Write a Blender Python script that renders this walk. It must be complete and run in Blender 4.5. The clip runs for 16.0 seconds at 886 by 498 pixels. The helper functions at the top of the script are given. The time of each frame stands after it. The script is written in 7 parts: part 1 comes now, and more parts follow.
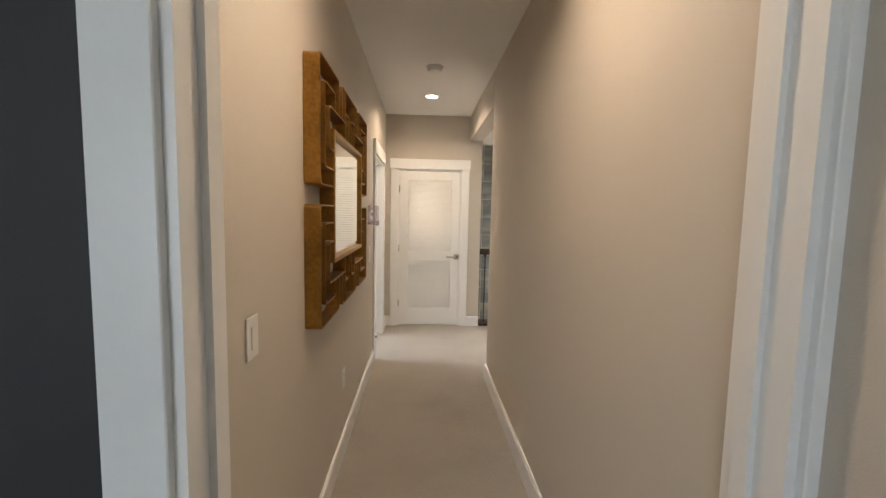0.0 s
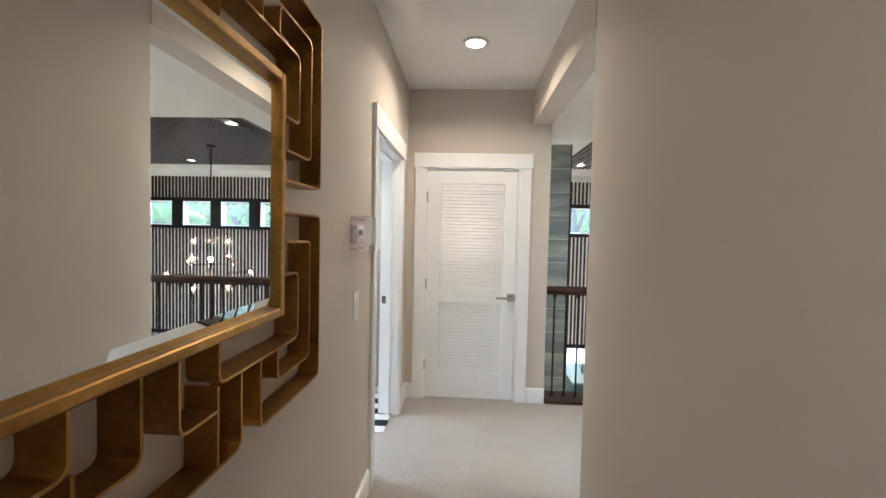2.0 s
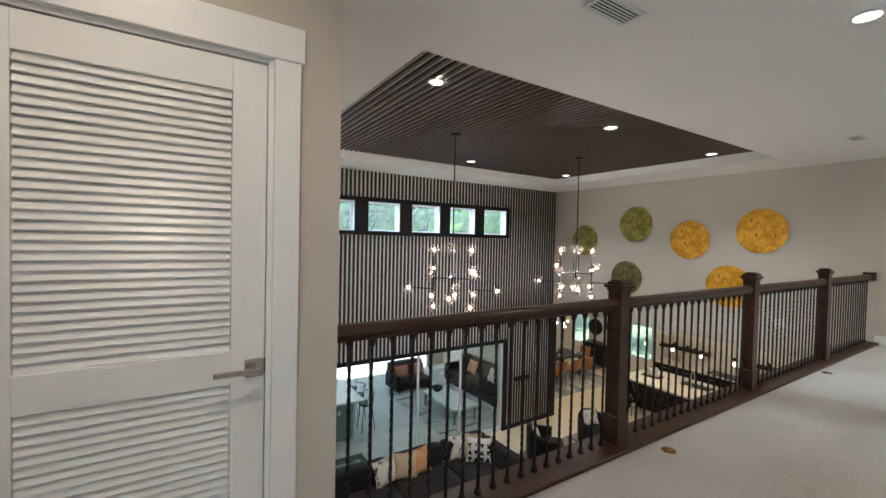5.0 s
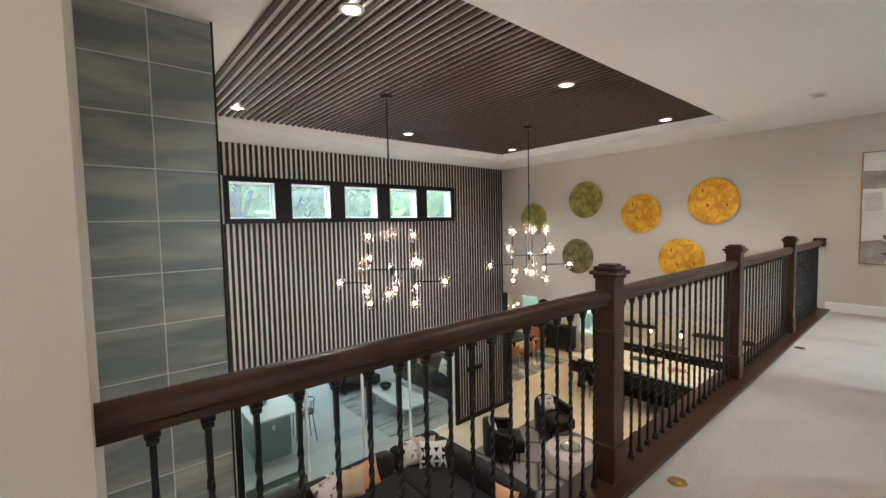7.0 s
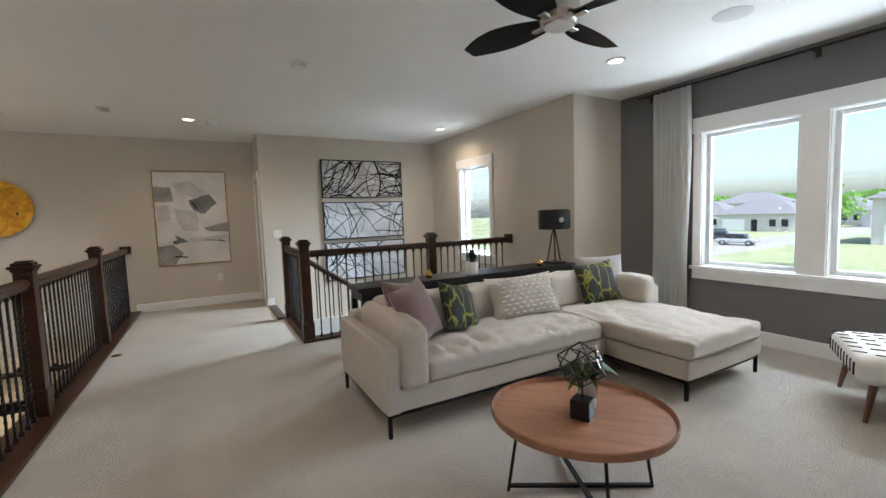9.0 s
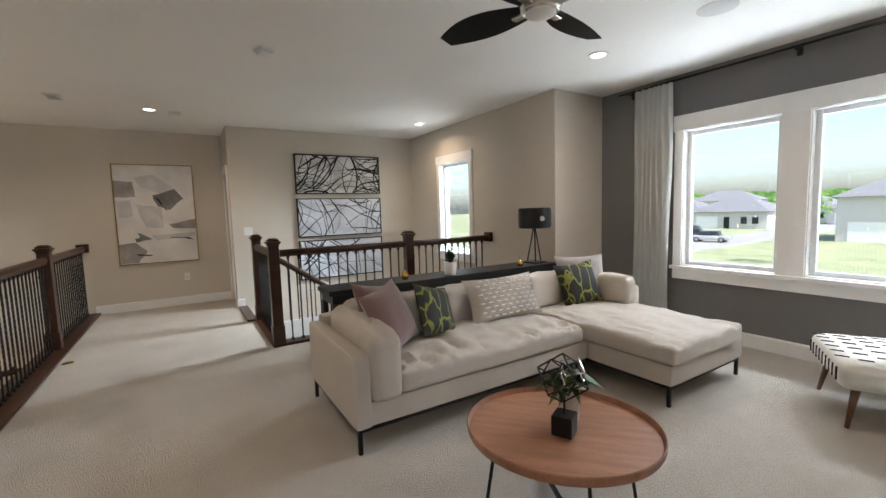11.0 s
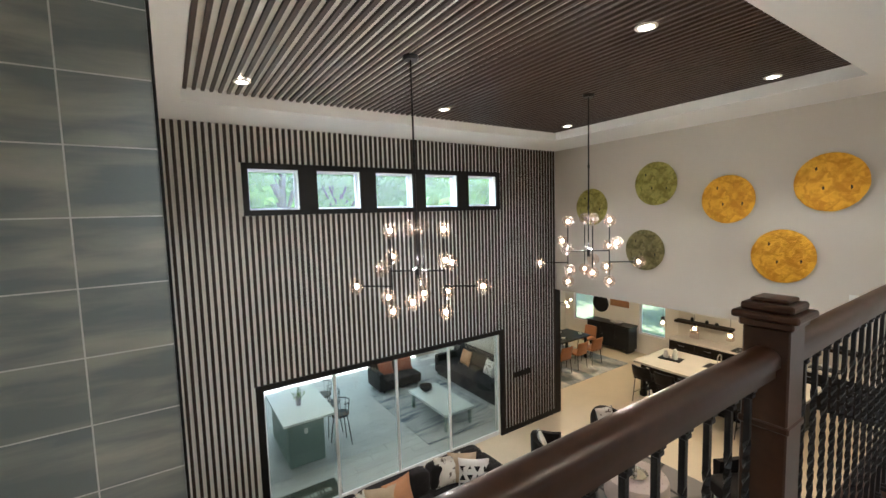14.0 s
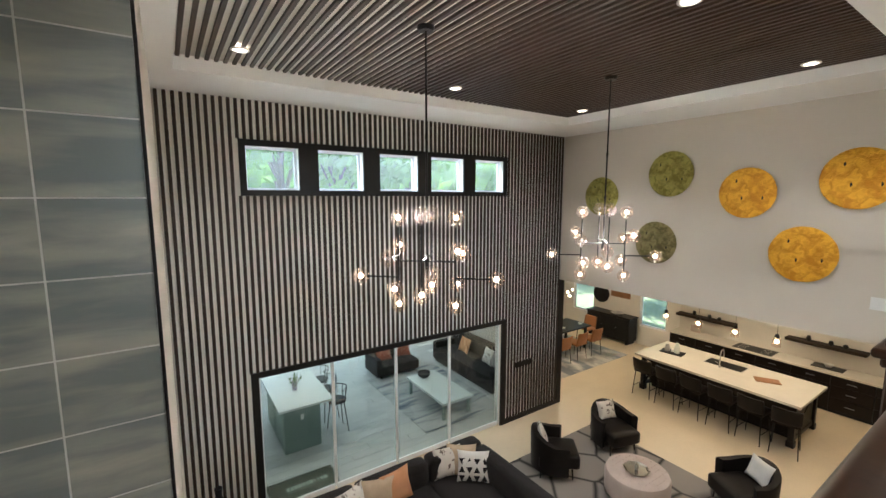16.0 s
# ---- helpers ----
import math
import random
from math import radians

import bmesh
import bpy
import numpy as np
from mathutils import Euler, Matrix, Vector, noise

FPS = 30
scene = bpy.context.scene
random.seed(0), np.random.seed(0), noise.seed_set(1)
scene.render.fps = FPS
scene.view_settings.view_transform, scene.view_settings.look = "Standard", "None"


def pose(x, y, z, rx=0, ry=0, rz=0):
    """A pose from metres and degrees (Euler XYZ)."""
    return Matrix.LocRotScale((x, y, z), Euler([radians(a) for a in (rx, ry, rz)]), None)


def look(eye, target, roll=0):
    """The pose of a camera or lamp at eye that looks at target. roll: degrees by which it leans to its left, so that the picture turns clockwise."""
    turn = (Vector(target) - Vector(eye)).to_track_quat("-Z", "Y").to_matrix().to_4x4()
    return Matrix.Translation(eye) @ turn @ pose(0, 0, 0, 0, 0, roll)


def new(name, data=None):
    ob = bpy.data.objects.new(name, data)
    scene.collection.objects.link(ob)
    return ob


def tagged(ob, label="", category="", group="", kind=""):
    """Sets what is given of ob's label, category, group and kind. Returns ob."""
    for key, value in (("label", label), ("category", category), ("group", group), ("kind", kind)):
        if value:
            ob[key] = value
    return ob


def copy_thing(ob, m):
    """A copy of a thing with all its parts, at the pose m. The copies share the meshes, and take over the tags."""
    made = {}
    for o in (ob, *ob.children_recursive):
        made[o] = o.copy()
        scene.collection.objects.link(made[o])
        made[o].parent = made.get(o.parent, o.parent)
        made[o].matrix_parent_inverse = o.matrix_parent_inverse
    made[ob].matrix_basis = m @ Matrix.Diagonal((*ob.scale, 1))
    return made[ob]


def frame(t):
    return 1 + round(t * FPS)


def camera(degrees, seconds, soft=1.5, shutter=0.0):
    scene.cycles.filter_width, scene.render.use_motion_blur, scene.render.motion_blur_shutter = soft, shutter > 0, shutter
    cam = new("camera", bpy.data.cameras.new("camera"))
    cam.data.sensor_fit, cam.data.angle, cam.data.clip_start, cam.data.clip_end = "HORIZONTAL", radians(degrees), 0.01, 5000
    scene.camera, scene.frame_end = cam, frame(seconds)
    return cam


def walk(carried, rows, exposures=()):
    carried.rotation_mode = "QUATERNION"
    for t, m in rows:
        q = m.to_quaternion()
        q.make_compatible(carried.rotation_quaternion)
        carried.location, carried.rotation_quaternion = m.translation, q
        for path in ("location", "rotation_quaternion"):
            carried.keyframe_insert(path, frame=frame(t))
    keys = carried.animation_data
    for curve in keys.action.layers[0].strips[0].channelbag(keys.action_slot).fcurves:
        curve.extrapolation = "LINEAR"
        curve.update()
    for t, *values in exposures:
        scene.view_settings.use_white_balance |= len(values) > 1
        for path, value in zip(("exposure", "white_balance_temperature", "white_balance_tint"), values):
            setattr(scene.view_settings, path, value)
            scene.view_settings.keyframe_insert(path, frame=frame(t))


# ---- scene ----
cam = camera(93.8, 16.0)
PATH = [
    (0, (0.51, 0.097, 1.495), (0.616, 2.086, 1.318), 1.2),
    (0.5, (0.561, 0.55, 1.453), (0.534, 2.546, 1.322), 0.1),
    (1, (0.581, 0.994, 1.464), (0.53, 2.99, 1.361), 0.5),
    (1.5, (0.561, 1.401, 1.487), (0.503, 3.399, 1.411), 0.5),
    (2, (0.578, 1.84, 1.471), (0.462, 3.835, 1.393), 1.3),
    (2.5, (0.536, 2.256, 1.446), (0.478, 4.253, 1.361), 2.5),
    (3, (0.516, 2.647, 1.451), (0.602, 4.645, 1.394), 2.5),
    (3.5, (0.566, 3.011, 1.432), (0.825, 4.994, 1.406), 2.2),
    (4, (0.569, 3.331, 1.43), (1.114, 5.256, 1.398), 1.5),
    (4.5, (0.627, 3.605, 1.423), (1.436, 5.434, 1.383), 1.0),
    (5, (0.732, 3.842, 1.4), (1.811, 5.525, 1.35), 1.3),
    (5.2, (0.816, 3.91, 1.395), (1.982, 5.534, 1.326), 1.8),
    (5.725, (0.966, 4.137, 1.377), (2.219, 5.694, 1.3), 1.3),
    (6.25, (1.12, 4.339, 1.364), (2.323, 5.933, 1.27), 0.2),
    (6.775, (1.252, 4.487, 1.36), (2.468, 6.072, 1.249), -0.8),
    (7.3, (1.342, 4.551, 1.365), (2.806, 5.909, 1.246), -1.3),
    (7.5, (1.373, 4.574, 1.376), (2.976, 5.762, 1.244), -1.6),
    (8, (1.423, 4.567, 1.379), (3.37, 5.003, 1.237), -2.1),
    (8.5, (1.42, 4.5, 1.377), (3.375, 4.111, 1.222), -2.2),
    (9, (1.398, 4.425, 1.361), (3.138, 3.452, 1.198), -2.0),
    (9.2, (1.37, 4.407, 1.371), (3.021, 3.291, 1.203), -1.7),
    (9.725, (1.358, 4.338, 1.371), (2.826, 2.991, 1.2), -1.7),
    (10.25, (1.393, 4.29, 1.376), (2.846, 2.926, 1.199), -1.7),
    (10.775, (1.472, 4.287, 1.381), (3.067, 3.094, 1.197), -1.8),
    (11.3, (1.59, 4.355, 1.38), (3.406, 3.537, 1.194), -1.8),
    (11.5, (1.633, 4.383, 1.369), (3.523, 3.755, 1.181), -2.1),
    (12, (1.773, 4.506, 1.373), (3.763, 4.441, 1.186), -1.8),
    (12.5, (1.858, 4.757, 1.36), (3.775, 5.296, 1.177), -1.7),
    (13, (1.863, 4.971, 1.348), (3.535, 6.055, 1.166), -1.8),
    (13.5, (1.906, 5.108, 1.359), (3.261, 6.569, 1.19), -1.9),
    (14, (1.971, 5.155, 1.387), (3.067, 6.819, 1.219), -1.7),
    (14.5, (1.968, 5.228, 1.364), (2.967, 6.952, 1.2), -1.5),
    (15, (2.003, 5.311, 1.409), (2.997, 7.035, 1.217), -1.0),
    (15.5, (1.984, 5.412, 1.426), (3.025, 7.106, 1.208), -0.5),
    (16, (2.013, 5.452, 1.422), (3.116, 7.102, 1.174), 0.0),
]
walk(cam, [(t, look(eye, target, roll)) for t, eye, target, roll in PATH], [
    (0.0, 2.35, 6400, 13), (0.5, 2.15, 6350, 13), (1.5, 2.5, 5500, 10), (2.5, 2.5, 5500, 9), (3.0, 2.35, 5600, 9), (3.5, 1.85, 5600, 8), (5.0, 1.85, 5600, 9), (7.5, 2.2, 5850, 10), (8.1, 2.05, 5650, 8), (8.5, 1.85, 5800, 10), (9.0, 1.55, 6000, 11),
    (11.5, 1.55, 6350, 14), (12.5, 1.85, 6250, 13), (14.0, 2.1, 5800, 9), (16.0, 2.1, 5850, 9)])

# ---- world, sun, lights ----
world = bpy.data.worlds.new("sky")
scene.world = world
world.use_nodes = True
wn = world.node_tree
sky = wn.nodes.new("ShaderNodeTexSky")
sky.sky_type = "NISHITA"
sky.sun_disc = False
sky.sun_elevation, sky.sun_rotation = radians(52), radians(-80)
sky.air_density, sky.dust_density = 1.0, 2.5
wn.links.new(sky.outputs[0], wn.nodes["Background"].inputs[0])
wn.nodes["Background"].inputs[1].default_value = 0.15

sun = new("sun", bpy.data.lights.new("sun", "SUN"))
sun.data.energy, sun.data.angle, sun.data.color = 4.8, radians(0.6), (1.0, 0.95, 0.88)
sun.matrix_world = look((-9.0, 1.6, 12.0), (0, 0, 0))

WARM = (1.0, 0.90, 0.78)
HWARM = (1.0, 0.78, 0.55)
GWARM = (1.0, 0.93, 0.84)
KWARM = (1.0, 0.76, 0.47)
SOFTWARM = (1.0, 0.9, 0.76)


def disk_lamp(name, x, y, z, watts, colour, size=0.13, spread=150):
    lamp = new(name, bpy.data.lights.new(name, "AREA"))
    lamp.data.shape, lamp.data.size, lamp.data.energy, lamp.data.color = "DISK", size, watts, colour
    lamp.data.spread = radians(spread)
    lamp.matrix_world = pose(x, y, z)
    return lamp


# Unseen area lamp at an opening, standing in for sky or ground light.
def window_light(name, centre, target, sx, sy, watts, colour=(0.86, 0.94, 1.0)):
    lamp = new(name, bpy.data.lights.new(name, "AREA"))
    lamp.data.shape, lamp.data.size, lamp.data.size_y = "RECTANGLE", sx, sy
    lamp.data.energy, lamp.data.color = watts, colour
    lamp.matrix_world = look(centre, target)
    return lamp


# ---- materials ----
def nodes_of(name):
    m = bpy.data.materials.new(name)
    m.use_nodes = True
    return m, m.node_tree.nodes, m.node_tree.links, m.node_tree.nodes["Principled BSDF"]


def surface(name, colour, rough=0.5, metal=0.0, vary=0.06, scale=4.0, grain=60.0, bump=0.02, fine=0.5, per_piece=0.0,
            stretch=(1, 1, 1), second=None, coat=0.0, sheen=0.0, spec=0.5):
    """A painted, woven, cast or sawn surface: a base colour that drifts at two scales, uneven gloss and fine relief."""
    m, n, l, b = nodes_of(name)
    co = n.new("ShaderNodeTexCoord")
    mp = n.new("ShaderNodeMapping")
    mp.inputs["Scale"].default_value = stretch
    l.new(co.outputs["Object"], mp.inputs["Vector"])
    big, small = n.new("ShaderNodeTexNoise"), n.new("ShaderNodeTexNoise")
    big.inputs["Scale"].default_value, big.inputs["Detail"].default_value = scale, 4
    small.inputs["Scale"].default_value, small.inputs["Detail"].default_value = grain, 3
    for t in (big, small):
        l.new(mp.outputs[0], t.inputs["Vector"])
    mix = n.new("ShaderNodeMath")
    mix.operation = "MULTIPLY_ADD"
    mix.inputs[1].default_value = fine
    l.new(small.outputs[0], mix.inputs[0])
    l.new(big.outputs[0], mix.inputs[2])
    fac = mix.outputs[0]
    if per_piece:
        info = n.new("ShaderNodeObjectInfo")
        add = n.new("ShaderNodeMath")
        add.operation = "MULTIPLY_ADD"
        add.inputs[1].default_value = per_piece
        l.new(info.outputs["Random"], add.inputs[0])
        l.new(fac, add.inputs[2])
        fac = add.outputs[0]
    ramp = n.new("ShaderNodeValToRGB")
    lo, hi = 0.28, 0.5 + 0.5 * fine + 0.22 + per_piece
    ramp.color_ramp.elements[0].position, ramp.color_ramp.elements[1].position = lo, min(hi, 1.0)
    dark = tuple(max(0.0, c * (1 - 1.6 * vary)) for c in colour)
    light = tuple(min(1.0, c * (1 + 1.6 * vary)) for c in (second or colour))
    ramp.color_ramp.elements[0].color, ramp.color_ramp.elements[1].color = (*dark, 1), (*light, 1)
    l.new(fac, ramp.inputs[0])
    l.new(ramp.outputs[0], b.inputs["Base Color"])
    rr = n.new("ShaderNodeMapRange")
    rr.inputs["To Min"].default_value, rr.inputs["To Max"].default_value = max(0.02, rough - 0.08), min(1, rough + 0.08)
    l.new(big.outputs[0], rr.inputs[0])
    l.new(rr.outputs[0], b.inputs["Roughness"])
    b.inputs["Metallic"].default_value = metal
    b.inputs["Specular IOR Level"].default_value = spec
    if coat:
        b.inputs["Coat Weight"].default_value = coat
        b.inputs["Coat Roughness"].default_value = 0.12
    if sheen:
        b.inputs["Sheen Weight"].default_value = sheen
    if bump:
        bp = n.new("ShaderNodeBump")
        bp.inputs["Strength"].default_value, bp.inputs["Distance"].default_value = min(1, bump * 12), bump * 0.1
        l.new(small.outputs[0], bp.inputs["Height"])
        l.new(bp.outputs[0], b.inputs["Normal"])
    return m


def glowing(name, colour, strength):
    m, n, l, b = nodes_of(name)
    b.inputs["Emission Color"].default_value = (*colour, 1)
    b.inputs["Emission Strength"].default_value = strength
    b.inputs["Base Color"].default_value = (*colour, 1)
    return m


def clear(name, tint=(1, 1, 1), gloss=0.08, rim=0.35, rough=0.02, haze=0.0):
    """Thin clear glass: light goes straight through, with a mirror gloss that grows towards the rim."""
    m, n, l, b = nodes_of(name)
    n.remove(b)
    tr, gl, mx = n.new("ShaderNodeBsdfTransparent"), n.new("ShaderNodeBsdfGlossy"), n.new("ShaderNodeMixShader")
    tr.inputs[0].default_value = (*tint, 1)
    gl.inputs["Roughness"].default_value = rough
    lw, mr = n.new("ShaderNodeLayerWeight"), n.new("ShaderNodeMapRange")
    lw.inputs[0].default_value = 0.35
    mr.inputs["To Min"].default_value, mr.inputs["To Max"].default_value = gloss, rim
    l.new(lw.outputs["Facing"], mr.inputs[0])
    if haze:
        ts, m2 = n.new("ShaderNodeBsdfTranslucent"), n.new("ShaderNodeMixShader")
        ts.inputs[0].default_value, m2.inputs[0].default_value = (*tint, 1), haze
        l.new(tr.outputs[0], m2.inputs[1])
        l.new(ts.outputs[0], m2.inputs[2])
        tr = m2
    l.new(mr.outputs[0], mx.inputs[0])
    l.new(tr.outputs[0], mx.inputs[1])
    l.new(gl.outputs[0], mx.inputs[2])
    l.new(mx.outputs[0], n["Material Output"].inputs[0])
    return m


def two_tone(name, back, front, scale, cut, soft, rough, metal=0.0, kind="noise", bump=0.0, stretch=(1, 1, 1), detail=4, warp=0.0, shuffle=0.0):
    """One colour broken by patches, veins or strokes of another."""
    m, n, l, b = nodes_of(name)
    co, mp = n.new("ShaderNodeTexCoord"), n.new("ShaderNodeMapping")
    mp.inputs["Scale"].default_value = stretch
    l.new(co.outputs["Object"], mp.inputs["Vector"])
    vec = mp.outputs[0]
    if shuffle:
        info, far, off = n.new("ShaderNodeObjectInfo"), n.new("ShaderNodeMath"), n.new("ShaderNodeVectorMath")
        far.operation, far.inputs[1].default_value = "MULTIPLY", shuffle
        off.operation = "ADD"
        l.new(info.outputs["Random"], far.inputs[0])
        l.new(vec, off.inputs[0])
        l.new(far.outputs[0], off.inputs[1])
        vec = off.outputs[0]
    if warp:
        wz, sc, ad = n.new("ShaderNodeTexNoise"), n.new("ShaderNodeVectorMath"), n.new("ShaderNodeVectorMath")
        wz.inputs["Scale"].default_value = scale * 0.7
        sc.operation, ad.operation = "SCALE", "ADD"
        sc.inputs["Scale"].default_value = warp
        l.new(vec, wz.inputs["Vector"])
        l.new(wz.outputs["Color"], sc.inputs[0])
        l.new(sc.outputs[0], ad.inputs[0])
        l.new(vec, ad.inputs[1])
        vec = ad.outputs[0]
    if kind == "cells":
        tx = n.new("ShaderNodeTexVoronoi")
        tx.feature = "DISTANCE_TO_EDGE"
        out = tx.outputs["Distance"]
    else:
        tx = n.new("ShaderNodeTexNoise")
        tx.inputs["Detail"].default_value = detail
        out = tx.outputs[0]
    tx.inputs["Scale"].default_value = scale
    l.new(vec, tx.inputs["Vector"])
    ramp = n.new("ShaderNodeValToRGB")
    e = ramp.color_ramp.elements
    e[0].position, e[1].position = max(0, cut - soft), min(1, cut + soft)
    e[0].color, e[1].color = (*back, 1), (*front, 1)
    l.new(out, ramp.inputs[0])
    l.new(ramp.outputs[0], b.inputs["Base Color"])
    b.inputs["Roughness"].default_value, b.inputs["Metallic"].default_value = rough, metal
    if bump:
        bp, fz = n.new("ShaderNodeBump"), n.new("ShaderNodeTexNoise")
        fz.inputs["Scale"].default_value = scale * 3
        fz.inputs["Detail"].default_value = 5
        l.new(vec, fz.inputs["Vector"])
        bp.inputs["Strength"].default_value, bp.inputs["Distance"].default_value = 0.6, bump
        l.new(fz.outputs[0], bp.inputs["Height"])
        l.new(bp.outputs[0], b.inputs["Normal"])
    return m


M_WALL = surface("greige_wall_paint", (0.56, 0.51, 0.44), 0.75, vary=0.025, scale=1.2, grain=260, bump=0.02)
M_WHITE = surface("white_ceiling_paint", (0.80, 0.79, 0.765), 0.85, vary=0.02, scale=1.0, grain=220, bump=0.03)
M_TRIM = surface("white_gloss_trim", (0.80, 0.80, 0.79), 0.35, vary=0.015, scale=2, grain=90, bump=0.006)
M_GREY = surface("charcoal_wall_paint", (0.155, 0.152, 0.148), 0.7, vary=0.04, scale=1.2, grain=260, bump=0.02)
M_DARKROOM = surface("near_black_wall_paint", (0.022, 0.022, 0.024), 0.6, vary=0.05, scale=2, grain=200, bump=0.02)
M_CARPET = surface("beige_loop_carpet", (0.50, 0.45, 0.385), 0.95, vary=0.15, scale=2.0, grain=120, bump=0.35, fine=0.9, sheen=0.25)
M_WOOD = surface("dark_walnut_stain", (0.016, 0.0058, 0.0025), 0.33, vary=0.25, scale=6, grain=40, bump=0.01, stretch=(1, 1, 1), second=(0.036, 0.0135, 0.0055), coat=0.06, spec=0.36)
M_SLAT = surface("espresso_slat_wood", (0.015, 0.0095, 0.007), 0.45, vary=0.25, scale=8, grain=60, bump=0.01, stretch=(8, 8, 0.6), per_piece=0.25, second=(0.030, 0.020, 0.015), spec=0.25)
M_CSLAT = surface("espresso_ceiling_slat", (0.030, 0.020, 0.0155), 0.42, vary=0.25, scale=8, grain=60, bump=0.01, stretch=(8, 0.6, 8), second=(0.058, 0.039, 0.031), spec=0.30)
M_CREAM = surface("cream_backing_board", (0.80, 0.77, 0.72), 0.8, vary=0.03, scale=2, grain=120, bump=0.01)
M_BLACK = surface("black_painted_frame", (0.008, 0.007, 0.0065), 0.45, vary=0.2, scale=5, grain=80, bump=0.006, spec=0.25)
M_IRON = surface("black_wrought_iron", (0.016, 0.015, 0.015), 0.42, metal=0.6, vary=0.2, scale=12, grain=140, bump=0.03)
M_CHROME = surface("brushed_nickel", (0.62, 0.60, 0.57), 0.24, metal=1.0, vary=0.04, scale=10, grain=120, bump=0.004)
M_GROUT = surface("pale_grout", (0.70, 0.71, 0.70), 0.9, vary=0.06, scale=8, grain=150, bump=0.03)
M_TILE = two_tone("slate_porcelain", (0.20, 0.232, 0.236), (0.50, 0.495, 0.43), 2.2, 0.60, 0.17, 0.28, bump=0.002, stretch=(0.6, 1, 3.2), detail=8, warp=0.5, shuffle=40.0)
M_VINYL = surface("white_window_vinyl", (0.75, 0.77, 0.78), 0.4, vary=0.02, scale=4, grain=80, bump=0.004)
M_GLASS = clear("window_glass", (0.86, 0.89, 0.90), 0.03, 0.25)
# Translucent veil mixed into the panes imitates the glare of overbright windows.
M_GLAREPANE = clear("glare_veiled_window_glass", (0.92, 0.98, 0.98), 0.03, 0.25, 0.02, 0.06)
M_TINT = clear("faintly_green_door_glass", (0.83, 0.885, 0.88), 0.03, 0.25)
# Seeded glass; its haze and peach tint imitate the bloom around lit bulbs.
M_GLOBE = clear("seeded_halo_globe_glass", (0.97, 0.90, 0.85), 0.012, 0.13, 0.05, 0.085)
M_ACRYL = clear("clear_acrylic", (0.90, 0.87, 0.91), 0.08, 0.40, 0.12, 0.14)
M_BULB = glowing("warm_filament_bulb", (1.0, 0.68, 0.44), 9.0)
M_CAN = glowing("recessed_lamp_lens", (1.0, 0.86, 0.68), 5.0)
M_BRASS = surface("antiqued_brass", (0.22, 0.112, 0.026), 0.42, metal=1.0, vary=0.28, scale=6, grain=60, bump=0.02, second=(0.35, 0.195, 0.050))
M_MIRROR, _n, _l, _b = nodes_of("silvered_mirror")
_b.inputs["Base Color"].default_value, _b.inputs["Metallic"].default_value, _b.inputs["Roughness"].default_value = (0.93, 0.95, 0.94, 1), 1.0, 0.0
M_KFLOOR = surface("cream_stone_tile", (0.66, 0.56, 0.41), 0.32, vary=0.05, scale=1.4, grain=30, bump=0.008, per_piece=0.1)
M_PLANK = surface("bleached_plank_tile", (0.36, 0.37, 0.365), 0.42, vary=0.14, scale=3, grain=40, bump=0.01, stretch=(0.5, 4, 1), per_piece=0.4)


# ---- mesh helpers ----
def bm_new():
    return bmesh.new()


def link_mesh(name, bm, material, smooth=False):
    bmesh.ops.recalc_face_normals(bm, faces=bm.faces)
    me = bpy.data.meshes.new(name)
    bm.to_mesh(me)
    bm.free()
    for m in material if isinstance(material, (list, tuple)) else (material,):
        me.materials.append(m)
    if smooth:
        me.polygons.foreach_set("use_smooth", [True] * len(me.polygons))
        me.set_sharp_from_angle(angle=radians(38))
    return me


def part(name, bm, material, parent=None, label="", smooth=False):
    ob = new(name, link_mesh(name, bm, material, smooth))
    if parent is not None:
        ob.parent = parent
    return tagged(ob, label)


def thing(name, m, label, category, group=""):
    ob = new(name)
    ob.empty_display_size = 0.1
    ob.matrix_world = m
    return tagged(ob, label, category, group)


def setting(name, bm, material, label="", smooth=False):
    ob = part(name, bm, material, None, label, smooth)
    return tagged(ob, kind="structure")


def box(bm, x0, x1, y0, y1, z0, z1, bevel=0.0, seg=1):
    vs = [bm.verts.new((x, y, z)) for x in (x0, x1) for y in (y0, y1) for z in (z0, z1)]
    fs = [bm.faces.new([vs[i] for i in f]) for f in ((0, 1, 3, 2), (4, 6, 7, 5), (0, 4, 5, 1), (2, 3, 7, 6), (0, 2, 6, 4), (1, 5, 7, 3))]
    if bevel:
        es = list({e for f in fs for e in f.edges})
        bmesh.ops.bevel(bm, geom=es, offset=bevel, segments=seg, profile=0.5, affect="EDGES", clamp_overlap=True)
    return bm


def boxed(*a, **k):
    return box(bm_new(), *a, **k)


def rod(bm, p, q, r, r2=None, seg=10, caps=True):
    p, q = Vector(p), Vector(q)
    d = q - p
    m = Matrix.Translation((p + q) / 2) @ d.to_track_quat("Z", "Y").to_matrix().to_4x4()
    bmesh.ops.create_cone(bm, cap_ends=caps, segments=seg, radius1=r, radius2=r if r2 is None else r2, depth=d.length, matrix=m)
    return bm


def bar(bm, p, q, w, h):
    """A square-cut bar from p to q."""
    p, q = Vector(p), Vector(q)
    d = q - p
    m = Matrix.Translation((p + q) / 2) @ d.to_track_quat("X", "Z").to_matrix().to_4x4() @ Matrix.Diagonal((d.length, w, h, 1))
    bmesh.ops.create_cube(bm, size=1.0, matrix=m)
    return bm


